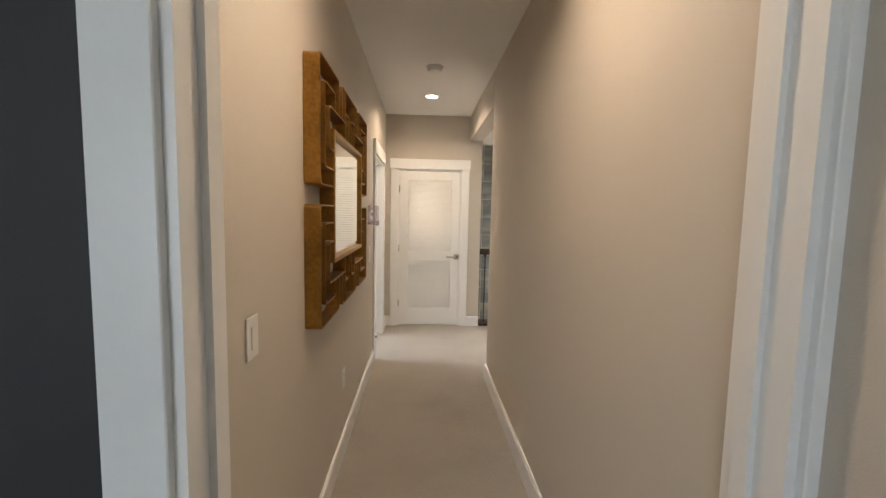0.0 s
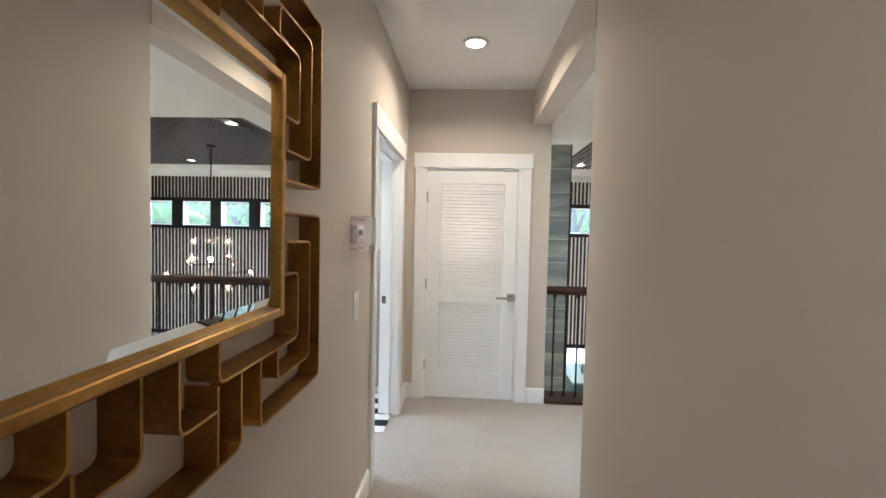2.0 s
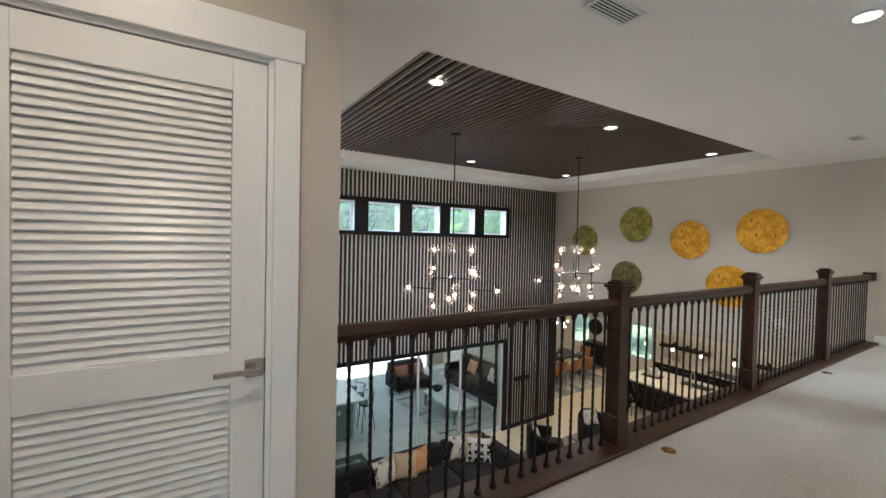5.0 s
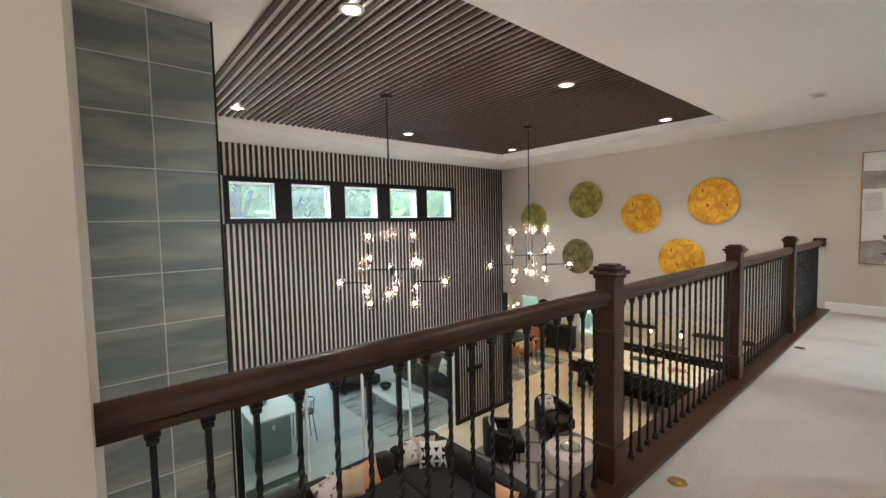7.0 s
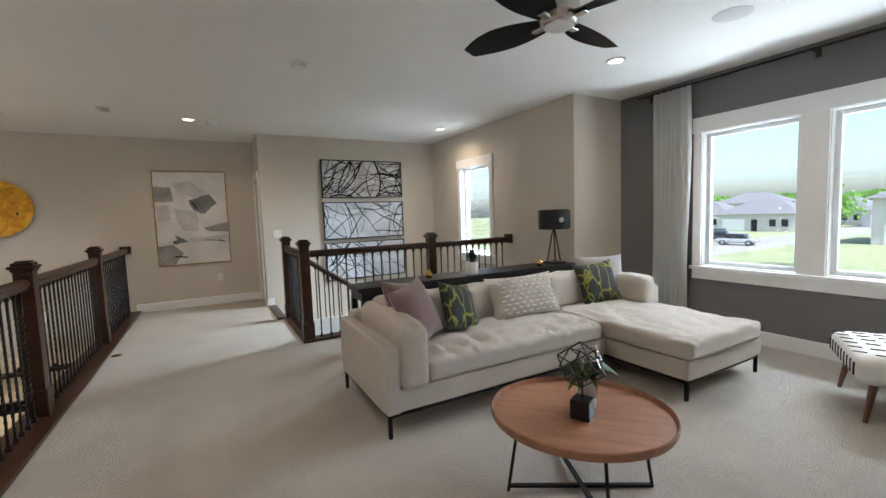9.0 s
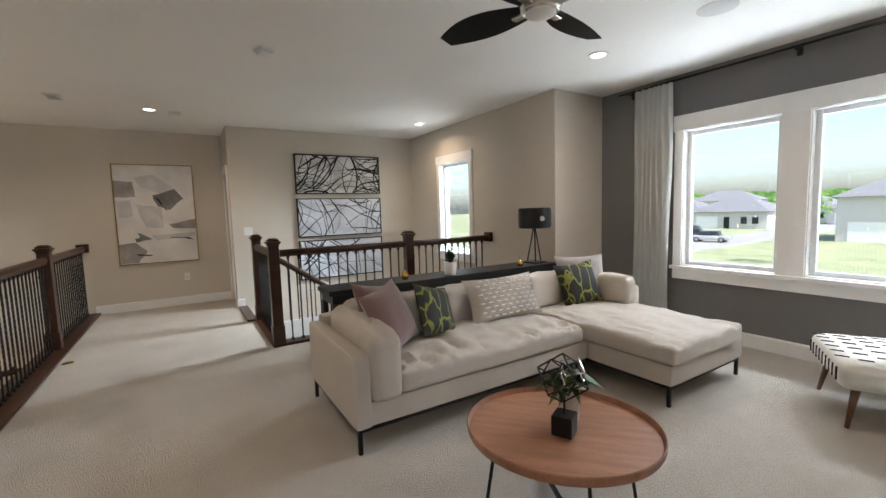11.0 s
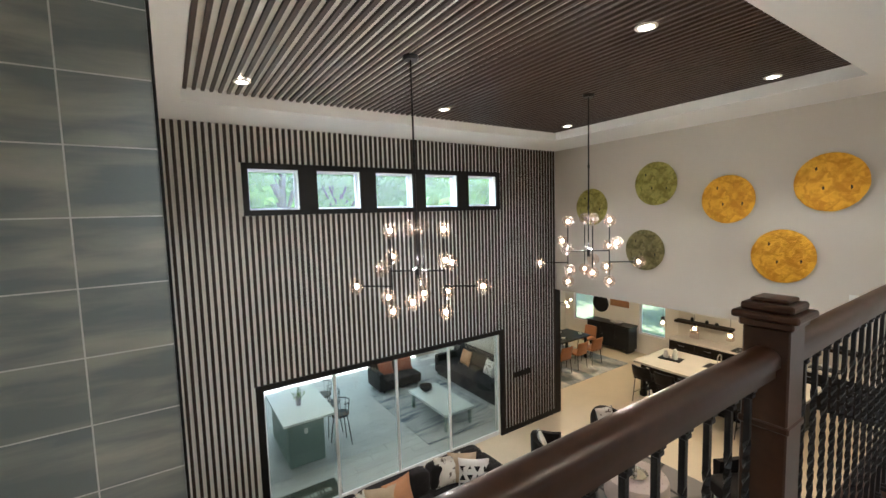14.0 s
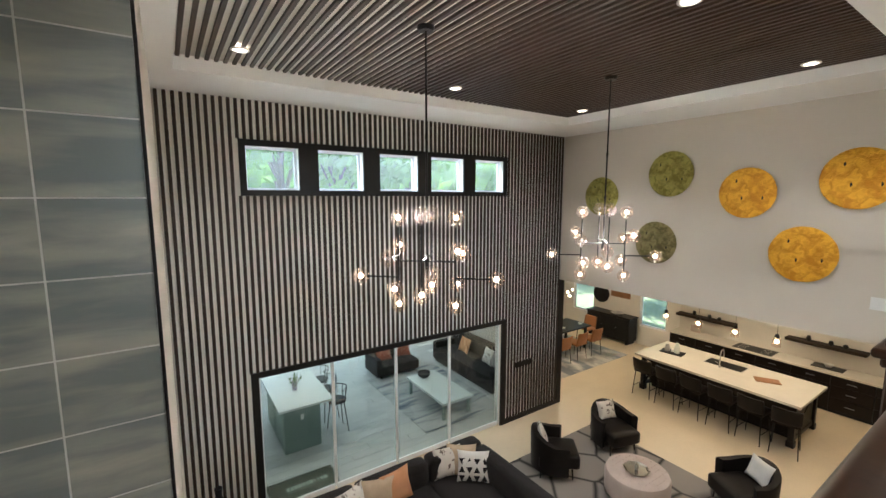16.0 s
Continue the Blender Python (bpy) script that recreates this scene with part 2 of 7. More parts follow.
def lathe(bm, profile, seg=24, centre=(0, 0, 0)):
    rings = []
    for r, z in profile:
        if r < 1e-5:
            rings.append([bm.verts.new((centre[0], centre[1], centre[2] + z))])
        else:
            rings.append([bm.verts.new((centre[0] + r * math.cos(a), centre[1] + r * math.sin(a), centre[2] + z))
                          for a in (2 * math.pi * i / seg for i in range(seg))])
    for a, b in zip(rings, rings[1:]):
        for i in range(seg):
            j = (i + 1) % seg
            vs = [a[i % len(a)], a[j % len(a)], b[j % len(b)], b[i % len(b)]]
            vs = list(dict.fromkeys(vs))
            if len(vs) > 2:
                bm.faces.new(vs)
    return bm


def ball(bm, c, r, u=14, v=10):
    bmesh.ops.create_uvsphere(bm, u_segments=u, v_segments=v, radius=r, matrix=Matrix.Translation(c))
    return bm


def softbox(bm, x0, x1, y0, y1, z0, z1, r, bulge=0.0, wrinkle=0.0, cuts=9, seed=0.0):
    """An upholstered block: round edges, a swollen top, shallow creases."""
    c = Vector(((x0 + x1) / 2, (y0 + y1) / 2, (z0 + z1) / 2))
    h = Vector(((x1 - x0) / 2, (y1 - y0) / 2, (z1 - z0) / 2))
    got = bmesh.ops.create_cube(bm, size=2.0)
    vs = got["verts"]
    es = list({e for v in vs for e in v.link_edges})
    bmesh.ops.subdivide_edges(bm, edges=es, cuts=cuts, use_grid_fill=True)
    vs = [v for v in bm.verts if v.tag is False]
    for v in vs:
        p = Vector((v.co.x, v.co.y, v.co.z))
        p = Vector([math.copysign(abs(t) ** 0.75, t) for t in p])
        w = Vector((p.x * h.x, p.y * h.y, p.z * h.z))
        inner = Vector([max(-(hh - r), min(hh - r, t)) for t, hh in zip(w, h)])
        d = w - inner
        if d.length > 1e-6:
            w = inner + d.normalized() * r
        f = (1 - min(1, (w.x / h.x) ** 2)) * (1 - min(1, (w.y / h.y) ** 2))
        if bulge and w.z > 0:
            w.z += bulge * f
        if wrinkle:
            q = (w + c) * 5.0 + Vector((seed, seed * 2, 0))
            fold = max(0.0, 1 - 5 * abs(noise.noise(Vector((q.x * 0.55, q.y * 1.25, q.z * 0.5 + 7.0)))))
            w.z -= 0.55 * wrinkle * fold if w.z > 0 else 0.0
            w += Vector((0, 0, 1)) * wrinkle * (noise.noise(Vector((q.x * 0.6, q.y * 2.6, q.z))) + 0.5 * noise.noise(q * 3)) if w.z > 0 else Vector((0, 0, 0))
        v.co = w + c
        v.tag = True
    return bm


def pillow(bm, w, h, t, n=12, seed=0.0):
    """A stuffed throw pillow in the xz plane, thick along y, standing on its lower edge."""
    grid = {}
    for s in (-1, 1):
        for i in range(n + 1):
            for j in range(n + 1):
                u, v = 2 * i / n - 1, 2 * j / n - 1
                edge = abs(u) == 1 or abs(v) == 1
                if edge and (1, i, j) in grid or edge and (-1, i, j) in grid:
                    grid[(s, i, j)] = grid[(-s, i, j)]
                    continue
                k = 1 - 0.09 * (1 - v * v)
                kk = 1 - 0.09 * (1 - u * u)
                y = s * t / 2 * ((1 - abs(u) ** 2.6) * (1 - abs(v) ** 2.6)) ** 0.55
                y += 0.06 * t * noise.noise(Vector((u * 2 + seed, v * 2, s)))
                grid[(s, i, j)] = bm.verts.new((u * w / 2 * k, 0 if edge else y, (v * kk + 1) * h / 2))
        for i in range(n):
            for j in range(n):
                q = [grid[(s, i, j)], grid[(s, i + 1, j)], grid[(s, i + 1, j + 1)], grid[(s, i, j + 1)]]
                bm.faces.new(q if s < 0 else q[::-1])
    return bm


def wall_mesh(axis, t0, t1, a0, a1, z0, z1, holes=()):
    """A wall as one closed mesh, thick from t0 to t1 along its axis, with holes (a0, a1, z0, z1) right through it."""
    bm = bm_new()
    al = sorted({a0, a1, *[h[0] for h in holes], *[h[1] for h in holes]})
    zl = sorted({z0, z1, *[h[2] for h in holes], *[h[3] for h in holes]})
    al = [a for a in al if a0 <= a <= a1]
    zl = [z for z in zl if z0 <= z <= z1]

    def solid(i, j):
        if not (0 <= i < len(al) - 1 and 0 <= j < len(zl) - 1):
            return False
        a, z = (al[i] + al[i + 1]) / 2, (zl[j] + zl[j + 1]) / 2
        return not any(h[0] < a < h[1] and h[2] < z < h[3] for h in holes)

    def pt(t, a, z):
        return (t, a, z) if axis == "x" else (a, t, z)

    cache = {}

    def vert(p):
        if p not in cache:
            cache[p] = bm.verts.new(p)
        return cache[p]

    def quad(*ps):
        bm.faces.new([vert(p) for p in ps])

    for i in range(len(al) - 1):
        for j in range(len(zl) - 1):
            if not solid(i, j):
                continue
            A, B, C, D = al[i], al[i + 1], zl[j], zl[j + 1]
            for t in (t0, t1):
                quad(pt(t, A, C), pt(t, B, C), pt(t, B, D), pt(t, A, D))
            for ok, (p, q) in ((solid(i - 1, j), ((A, C), (A, D))), (solid(i + 1, j), ((B, C), (B, D))),
                               (solid(i, j - 1), ((A, C), (B, C))), (solid(i, j + 1), ((A, D), (B, D)))):
                if not ok:
                    quad(pt(t0, *p), pt(t1, *p), pt(t1, *q), pt(t0, *q))
    return bm

# ---- plan ----
CEIL, LOW, KCEIL = 2.71, -3.38, -0.42
HL, HR, HR2 = 0.045, 1.115, 1.277          # hall: left face, right face, its far side
HEND, HOPEN = 5.465, 3.73                  # end wall with the louvered door; where the right wall stops
EAST, NORTH = 9.323, 11.64                 # great room walls
EDGE = 5.60                                # edge of the upper floor over the great room
TRIX, PASSY = 8.45, 3.70                   # wall with the three panels; side wall of the passage
SY, SY2, BUMPX = 0.66, -0.17, 4.92         # window walls of the loft and the step between them
TILEY, TILEX = 7.60, 1.965                 # tiled chimney face and its outer corner

# ---- shell ----
setting("wall_hall_west", wall_mesh("x", -0.10, HL, 0.80, HEND, 0, CEIL, [(4.19, 5.10, -1, 2.045)]), M_WALL)
bm = wall_mesh("x", HR, HR2, 0.80, HOPEN, 0, CEIL)
bmesh.ops.bevel(bm, geom=[e for e in bm.edges if abs(e.verts[0].co.y - HOPEN) < 1e-4 and abs(e.verts[1].co.y - HOPEN) < 1e-4 and abs(e.verts[0].co.z - e.verts[1].co.z) > 1],
                offset=0.022, segments=4, profile=0.5, affect="EDGES")
setting("wall_hall_east", bm, M_WALL, smooth=True)
setting("wall_hall_end", wall_mesh("y", HEND, HEND + 0.14, -0.10, HR2, 0, CEIL, [(0.205, 1.025, -1, 2.035)]), M_WALL)
setting("beam", boxed(HR, HR2, HOPEN, HEND, 2.41, CEIL), M_WALL)
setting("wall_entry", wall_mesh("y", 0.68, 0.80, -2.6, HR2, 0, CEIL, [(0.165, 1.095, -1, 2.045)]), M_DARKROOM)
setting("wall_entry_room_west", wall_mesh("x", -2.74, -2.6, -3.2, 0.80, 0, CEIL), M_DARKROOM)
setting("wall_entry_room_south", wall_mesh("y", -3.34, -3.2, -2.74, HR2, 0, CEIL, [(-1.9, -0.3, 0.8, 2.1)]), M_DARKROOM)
setting("wall_loft_west", wall_mesh("x", HR2 - 0.16, HR2, -3.2, 0.68, 0, CEIL), M_WALL)
setting("wall_loft_window", wall_mesh("y", SY2 - 0.16, SY2, HR2, BUMPX, 0, CEIL, [(2.02, 2.88, 0.72, 2.13), (3.08, 3.92, 0.72, 2.13)]), M_GREY)
setting("wall_bump", boxed(BUMPX, BUMPX + 0.14, SY2 - 0.16, SY, 0, CEIL), M_WALL)
setting("wall_loft_south", wall_mesh("y", SY - 0.16, SY, BUMPX + 0.14, TRIX + 0.14, LOW, CEIL, [(6.60, 7.43, 0.72, 2.13)]), M_WALL)
setting("wall_panels", wall_mesh("x", TRIX, TRIX + 0.14, SY, PASSY, LOW, CEIL), M_WALL)
setting("wall_passage", wall_mesh("y", PASSY - 0.14, PASSY, TRIX + 0.14, EAST, 0, CEIL, [(8.72, 9.24, -1, 2.04)]), M_WALL)
setting("wall_side_room", wall_mesh("y", 1.6, 1.74, TRIX + 0.14, EAST, 0, CEIL), M_WALL)
setting("wall_east", wall_mesh("x", EAST, EAST + 0.14, 1.6, NORTH, KCEIL, CEIL), M_WALL)
setting("wall_great_west", wall_mesh("x", HR2 - 0.14, HR2, HEND + 0.14, TILEY + 0.02, LOW, CEIL), M_WALL)
setting("wall_chimney_side", wall_mesh("x", TILEX - 0.14, TILEX, TILEY + 0.02, NORTH, LOW, CEIL), M_WALL)
setting("wall_chimney_face", wall_mesh("y", TILEY + 0.0025, TILEY + 0.02, HR2 - 0.14, TILEX, LOW, CEIL), M_GROUT)
WINX = [(2.96, 3.66), (3.94, 4.65), (4.93, 5.64), (5.90, 6.61), (6.87, 7.58)]
GL0, GL1, GLT = 2.97, 7.60, -1.16
setting("wall_north", wall_mesh("y", NORTH + 0.025, NORTH + 0.19, TILEX - 0.14, EAST + 0.14, LOW, CEIL,
                                [(a, b, 1.52, 2.11) for a, b in WINX] + [(GL0, GL1, -9, GLT)]), M_CREAM)
setting("wall_under_loft", wall_mesh("y", EDGE - 0.25, EDGE - 0.05, HR2 - 0.14, 14.7, LOW, -0.3), M_WALL)
setting("wall_kitchen_east", wall_mesh("x", 14.7, 14.86, EDGE - 0.25, 15.9, LOW, KCEIL, [(11.97, 12.84, -2.74, -1.0), (14.60, 15.49, -2.74, -1.0)]), M_CREAM)
setting("wall_dining_north", wall_mesh("y", 15.9, 16.06, EAST + 0.14, 14.86, LOW, KCEIL), M_CREAM)
setting("wall_lounge_east", wall_mesh("x", EAST, EAST + 0.14, NORTH + 0.19, 17.2, LOW, KCEIL), M_WALL)
setting("wall_lounge_west", wall_mesh("x", 1.6, 1.74, NORTH + 0.19, 17.2, LOW, KCEIL), M_WALL)
setting("wall_lounge_north", wall_mesh("y", 17.06, 17.2, 1.74, EAST, LOW, KCEIL, [(2.3, 8.6, -9, -0.9)]), M_WALL)
setting("wall_bedroom_north", wall_mesh("y", 8.05, 8.19, -3.4, HL - 0.145, 0, CEIL), M_WALL)
setting("wall_bedroom_west", wall_mesh("x", -3.54, -3.4, 0.80, 8.19, 0, CEIL, [(3.4, 6.4, 0.7, 2.2)]), M_WALL)
setting("wall_bedroom_east", wall_mesh("x", HL - 0.145, HL, HEND + 0.14, 8.19, 0, CEIL), M_WALL)

# floors and ceilings
bm = bm_new()
box(bm, -3.54, HR2, -3.34, HEND + 0.14, -0.3, 0)
box(bm, -3.54, HL, HEND + 0.14, 8.19, -0.3, 0)
box(bm, HR2, 6.10, SY2 - 0.16, EDGE, -0.3, 0)
box(bm, 6.10, TRIX + 0.14, 3.60, EDGE, -0.3, 0)
box(bm, TRIX + 0.14, EAST + 0.14, 1.6, EDGE, -0.3, 0)
setting("floor", bm, M_CARPET)
TX0, TX1, TY0, TY1 = 2.175, 8.193, 6.40, 10.61
bm = bm_new()
for a in ((-3.6, TX0, -3.4, 11.9), (TX1, EAST + 0.14, -3.4, 11.9), (TX0, TX1, -3.4, TY0), (TX0, TX1, TY1, 11.9)):
    box(bm, *a, CEIL, 2.885)
setting("ceiling", bm, M_WHITE)
setting("roof", boxed(-3.8, EAST + 0.4, -3.6, 12.3, 3.02, 3.12), M_GREY)
setting("ceiling_tray", boxed(TX0 + 0.001, TX1 - 0.001, TY0 + 0.001, TY1 - 0.001, 2.864, 2.95), M_CREAM)
bm = bm_new()
PITCH = 0.0866
for i in range(int((TX1 - TX0) / PITCH)):
    x = TX0 + 0.03 + i * PITCH
    box(bm, x, x + 0.036, TY0 + 0.012, TY1 - 0.012, 2.838, 2.864)
setting("ceiling_slats", bm, M_CSLAT)
setting("ceiling_kitchen", boxed(EAST + 0.14, 14.86, EDGE - 0.25, 16.06, KCEIL, KCEIL + 0.1), M_WHITE)
setting("ceiling_lounge", boxed(1.6, EAST + 0.14, NORTH + 0.19, 17.2, KCEIL, KCEIL + 0.1), M_WHITE)
setting("roof_lounge", boxed(1.4, 15.1, NORTH + 0.2, 17.6, 0.3, 0.36), M_GREY)
setting("floor_great", boxed(HR2 - 0.14, 14.86, EDGE - 0.25, NORTH + 0.19, LOW - 0.2, LOW), M_KFLOOR)
setting("floor_dining", boxed(EAST + 0.07, 14.86, NORTH + 0.19, 16.06, LOW - 0.2, LOW), M_KFLOOR)
setting("floor_lounge", boxed(1.6, EAST + 0.07, NORTH + 0.19, 17.2, LOW - 0.2, LOW - 0.012), M_GROUT)
setting("floor_stair_hall", boxed(5.0, TRIX + 0.14, -0.2, EDGE - 0.25, LOW - 0.2, LOW), M_KFLOOR)
setting("wall_stair_west", wall_mesh("x", 5.94, 6.08, SY, EDGE - 0.25, LOW, -0.3), M_WALL)


# ---- trim ----
def baseboard(name, pts):
    """A white skirting board along a line of floor points, keeping the room on its left."""
    bm = bm_new()
    for (x0, y0), (x1, y1) in zip(pts, pts[1:]):
        d = Vector((x1 - x0, y1 - y0, 0)).normalized()
        nrm = Vector((-d.y, d.x, 0))
        p, q = Vector((x0, y0, 0)), Vector((x1, y1, 0))
        prof = ((0, 0), (0.016, 0), (0.016, 0.115), (0.010, 0.128), (0, 0.132))
        a = [bm.verts.new(p + nrm * u + Vector((0, 0, v))) for u, v in prof]
        b = [bm.verts.new(q + nrm * u + Vector((0, 0, v))) for u, v in prof]
        for i in range(len(prof)):
            j = (i + 1) % len(prof)
            bm.faces.new((a[i], a[j], b[j], b[i]))
        bm.faces.new(a)
        bm.faces.new(b[::-1])
    return setting(name, bm, M_TRIM)


baseboard("baseboard_hall_west", [(HL, 4.10), (HL, 0.82)])
baseboard("baseboard_hall_west_end", [(HL, HEND - 0.016), (HL, 5.19)])
baseboard("baseboard_hall_east", [(HR, 0.82), (HR, HOPEN), (HR2, HOPEN), (HR2, SY2)])
baseboard("baseboard_hall_end_west", [(0.11, HEND), (HL, HEND)])
baseboard("baseboard_hall_end", [(HR2, HEND), (1.12, HEND)])
baseboard("baseboard_loft_window", [(HR2, SY2), (BUMPX, SY2), (BUMPX, SY - 0.0), (6.0, SY)][0:2])
baseboard("baseboard_bump", [(BUMPX, SY2), (BUMPX, SY)])
baseboard("baseboard_loft_south", [(BUMPX, SY), (6.02, SY)])
baseboard("baseboard_panels", [(TRIX, 3.60), (TRIX, PASSY)])
baseboard("baseboard_passage_west", [(TRIX, PASSY), (8.63, PASSY)])
baseboard("baseboard_east", [(EAST, PASSY), (EAST, 5.50)])
baseboard("baseboard_bedroom", [(-0.1, 8.05), (-3.4, 8.05)])


def casing(name, axis, face, out, a0, a1, z0, top, width=0.09, head=0.125, sill=False, thick=0.02, ears=0.012):
    """Flat boards round an opening; out is the side of the wall (+1 or -1) on which they sit."""
    bm = bm_new()
    t0, t1 = sorted((face, face + out * thick))
    h0, h1 = sorted((face, face + out * (thick + 0.006)))

    def put(ta, tb, a, b, c, d):
        if axis == "x":
            box(bm, ta, tb, a, b, c, d, 0.002)
        else:
            box(bm, a, b, ta, tb, c, d, 0.002)

    put(t0, t1, a0 - width, a0, z0, top)
    put(t0, t1, a1, a1 + width, z0, top)
    put(h0, h1, a0 - width - ears, a1 + width + ears, top, top + head)
    if sill:
        s0, s1 = sorted((face, face + out * 0.05))
        put(s0, s1, a0 - width - 0.02, a1 + width + 0.02, z0 - 0.035, z0)
        put(t0, t1, a0 - width, a1 + width, z0 - 0.14, z0 - 0.035)
    return setting(name, bm, M_TRIM)


def jamb(name, axis, t0, t1, a0, a1, top, stop):
    """Lining boards of a door opening with a stop bead."""
    bm = bm_new()

    def put(ta, tb, a, b, c, d):
        if axis == "x":
            box(bm, ta, tb, a, b, c, d)
        else:
            box(bm, a, b, ta, tb, c, d)

    put(t0 - 0.004, t1 + 0.004, a0 - 0.002, a0 + 0.018, 0, top)
    put(t0 - 0.004, t1 + 0.004, a1 - 0.018, a1 + 0.002, 0, top)
    put(t0 - 0.004, t1 + 0.004, a0 + 0.018, a1 - 0.018, top - 0.018, top + 0.002)
    put(stop, stop + 0.035, a0 + 0.018, a0 + 0.030, 0, top - 0.018)
    put(stop, stop + 0.035, a1 - 0.030, a1 - 0.018, 0, top - 0.018)
    put(stop, stop + 0.035, a0 + 0.030, a1 - 0.030, top - 0.030, top - 0.018)
    return setting(name, bm, M_TRIM)


casing("trim_louver_door", "y", HEND, -1, 0.205, 1.025, 0, 2.035, width=0.092)
jamb("trim_louver_jamb", "y", HEND, HEND + 0.14, 0.205, 1.025, 2.035, HEND + 0.042)
casing("trim_bedroom_door", "x", HL, 1, 4.19, 5.10, 0, 2.045, width=0.075, head=0.13)
bed_jamb = jamb("trim_bedroom_jamb", "x", -0.10, HL, 4.19, 5.10, 2.045, -0.05)
part("strike_plate", boxed(-0.088, -0.056, 5.0795, 5.0815, 0.90, 0.96), M_CHROME, bed_jamb)
casing("trim_entry_door", "y", 0.68, -1, 0.165, 1.095, 0, 2.045)
jamb("trim_entry_jamb", "y", 0.68, 0.80, 0.165, 1.095, 2.045, 0.735)
casing("trim_passage_door", "y", PASSY, 1, 8.72, 9.24, 0, 2.04, width=0.075)
casing("trim_loft_window", "y", SY2, 1, 2.02, 3.92, 0.72, 2.13, width=0.085, head=0.16, sill=True)
setting("trim_loft_mullion", boxed(2.88, 3.08, SY2 + 0.001, SY2 + 0.019, 0.72, 2.13, 0.002), M_TRIM)
casing("trim_south_window", "y", SY, 1, 6.60, 7.43, 0.72, 2.13, width=0.085, head=0.13, sill=True)


# ---- windows and doors ----
def window(name, axis, t, a0, a1, z0, z1, rail=None, material=None, width=0.05, glass=None):
    """A vinyl window: outer members, an optional meeting rail, panes."""
    root = tagged(new(name), kind="structure")

    def member(nm, a, b, c, d, w=0.05, mat=None):
        bm = bm_new()
        if axis == "x":
            box(bm, t, t + w, a, b, c, d, 0.004)
        else:
            box(bm, a, b, t, t + w, c, d, 0.004)
        return part(nm, bm, mat or material or M_VINYL, root)

    s = width
    member("window_frame", a0, a0 + s, z0, z1)
    member("window_frame", a1 - s, a1, z0, z1)
    member("window_frame", a0 + s, a1 - s, z0, z0 + s)
    member("window_frame", a0 + s, a1 - s, z1 - s, z1)
    levels = [z0 + s, z1 - s]
    if rail:
        member("meeting_rail", a0 + s, a1 - s, rail - 0.02, rail + 0.02)
        levels = [z0 + s, rail - 0.02, rail + 0.02, z1 - s]
    for c, d in zip(levels[::2], levels[1::2]):
        bm = bm_new()
        if axis == "x":
            box(bm, t + 0.022, t + 0.028, a0 + s, a1 - s, c, d)
        else:
            box(bm, a0 + s, a1 - s, t + 0.022, t + 0.028, c, d)
        pane = part("pane", bm, glass or M_GLASS, root)
        pane.visible_shadow = False
    return root


window("window_1", "y", SY2 - 0.12, 2.02, 2.88, 0.72, 2.13)
window("window_2", "y", SY2 - 0.12, 3.08, 3.92, 0.72, 2.13)
window("window_3", "y", SY - 0.12, 6.60, 7.43, 0.72, 2.13)
for i, (a, b) in enumerate(WINX):
    window("window_%d" % (4 + i), "y", NORTH + 0.14, a, b, 1.52, 2.11, width=0.030, glass=M_GLAREPANE)
window("window_9", "x", 14.75, 11.97, 12.84, -2.74, -1.0, glass=M_GLAREPANE)
window("window_10", "x", 14.75, 14.60, 15.49, -2.74, -1.0, glass=M_GLAREPANE)
# Unseen window, added so that the bedroom gets light.
window("window_12", "x", -3.50, 3.4, 6.4, 0.7, 2.2)
window("window_11", "y", -3.30, -1.9, -0.3, 0.8, 2.1)



def lining(name, y0, y1, a0, a1, z0, z1, mat):
    """Boards that line the reveal of a window in a wall along x."""
    bm = bm_new()
    for q in ((a0, a0 + 0.008, z0 + 0.008, z1 - 0.008), (a1 - 0.008, a1, z0 + 0.008, z1 - 0.008), (a0, a1, z0, z0 + 0.008), (a0, a1, z1 - 0.008, z1)):
        box(bm, q[0], q[1], y0, y1, q[2], q[3])
    return setting(name, bm, mat)


lining("trim_reveal_loft_a", SY2 - 0.069, SY2 + 0.001, 2.02, 2.88, 0.72, 2.13, M_TRIM)
lining("trim_reveal_loft_b", SY2 - 0.069, SY2 + 0.001, 3.08, 3.92, 0.72, 2.13, M_TRIM)
lining("trim_reveal_south", SY - 0.069, SY + 0.001, 6.60, 7.43, 0.72, 2.13, M_TRIM)
for a, b in WINX:
    lining("trim_reveal_high", NORTH + 0.1005, NORTH + 0.139, a, b, 1.52, 2.11, M_VINYL)

# black surround of the five high windows
bm = bm_new()
for a, b, c, d in [(2.88, 7.67, 2.11, 2.195), (2.88, 7.67, 1.44, 1.52), (2.88, 2.96, 1.52, 2.11), (7.58, 7.67, 1.52, 2.11)] + \
        [(WINX[i][1], WINX[i + 1][0], 1.52, 2.11) for i in range(4)]:
    box(bm, a, b, NORTH - 0.012, NORTH + 0.0235, c, d)
for a, b in WINX:
    for q in ((a - 0.004, a + 0.003, 1.52, 2.11),):
        box(bm, q[0], q[1], NORTH + 0.0235, NORTH + 0.10, q[2], q[3])
setting("trim_high_windows", bm, M_BLACK)
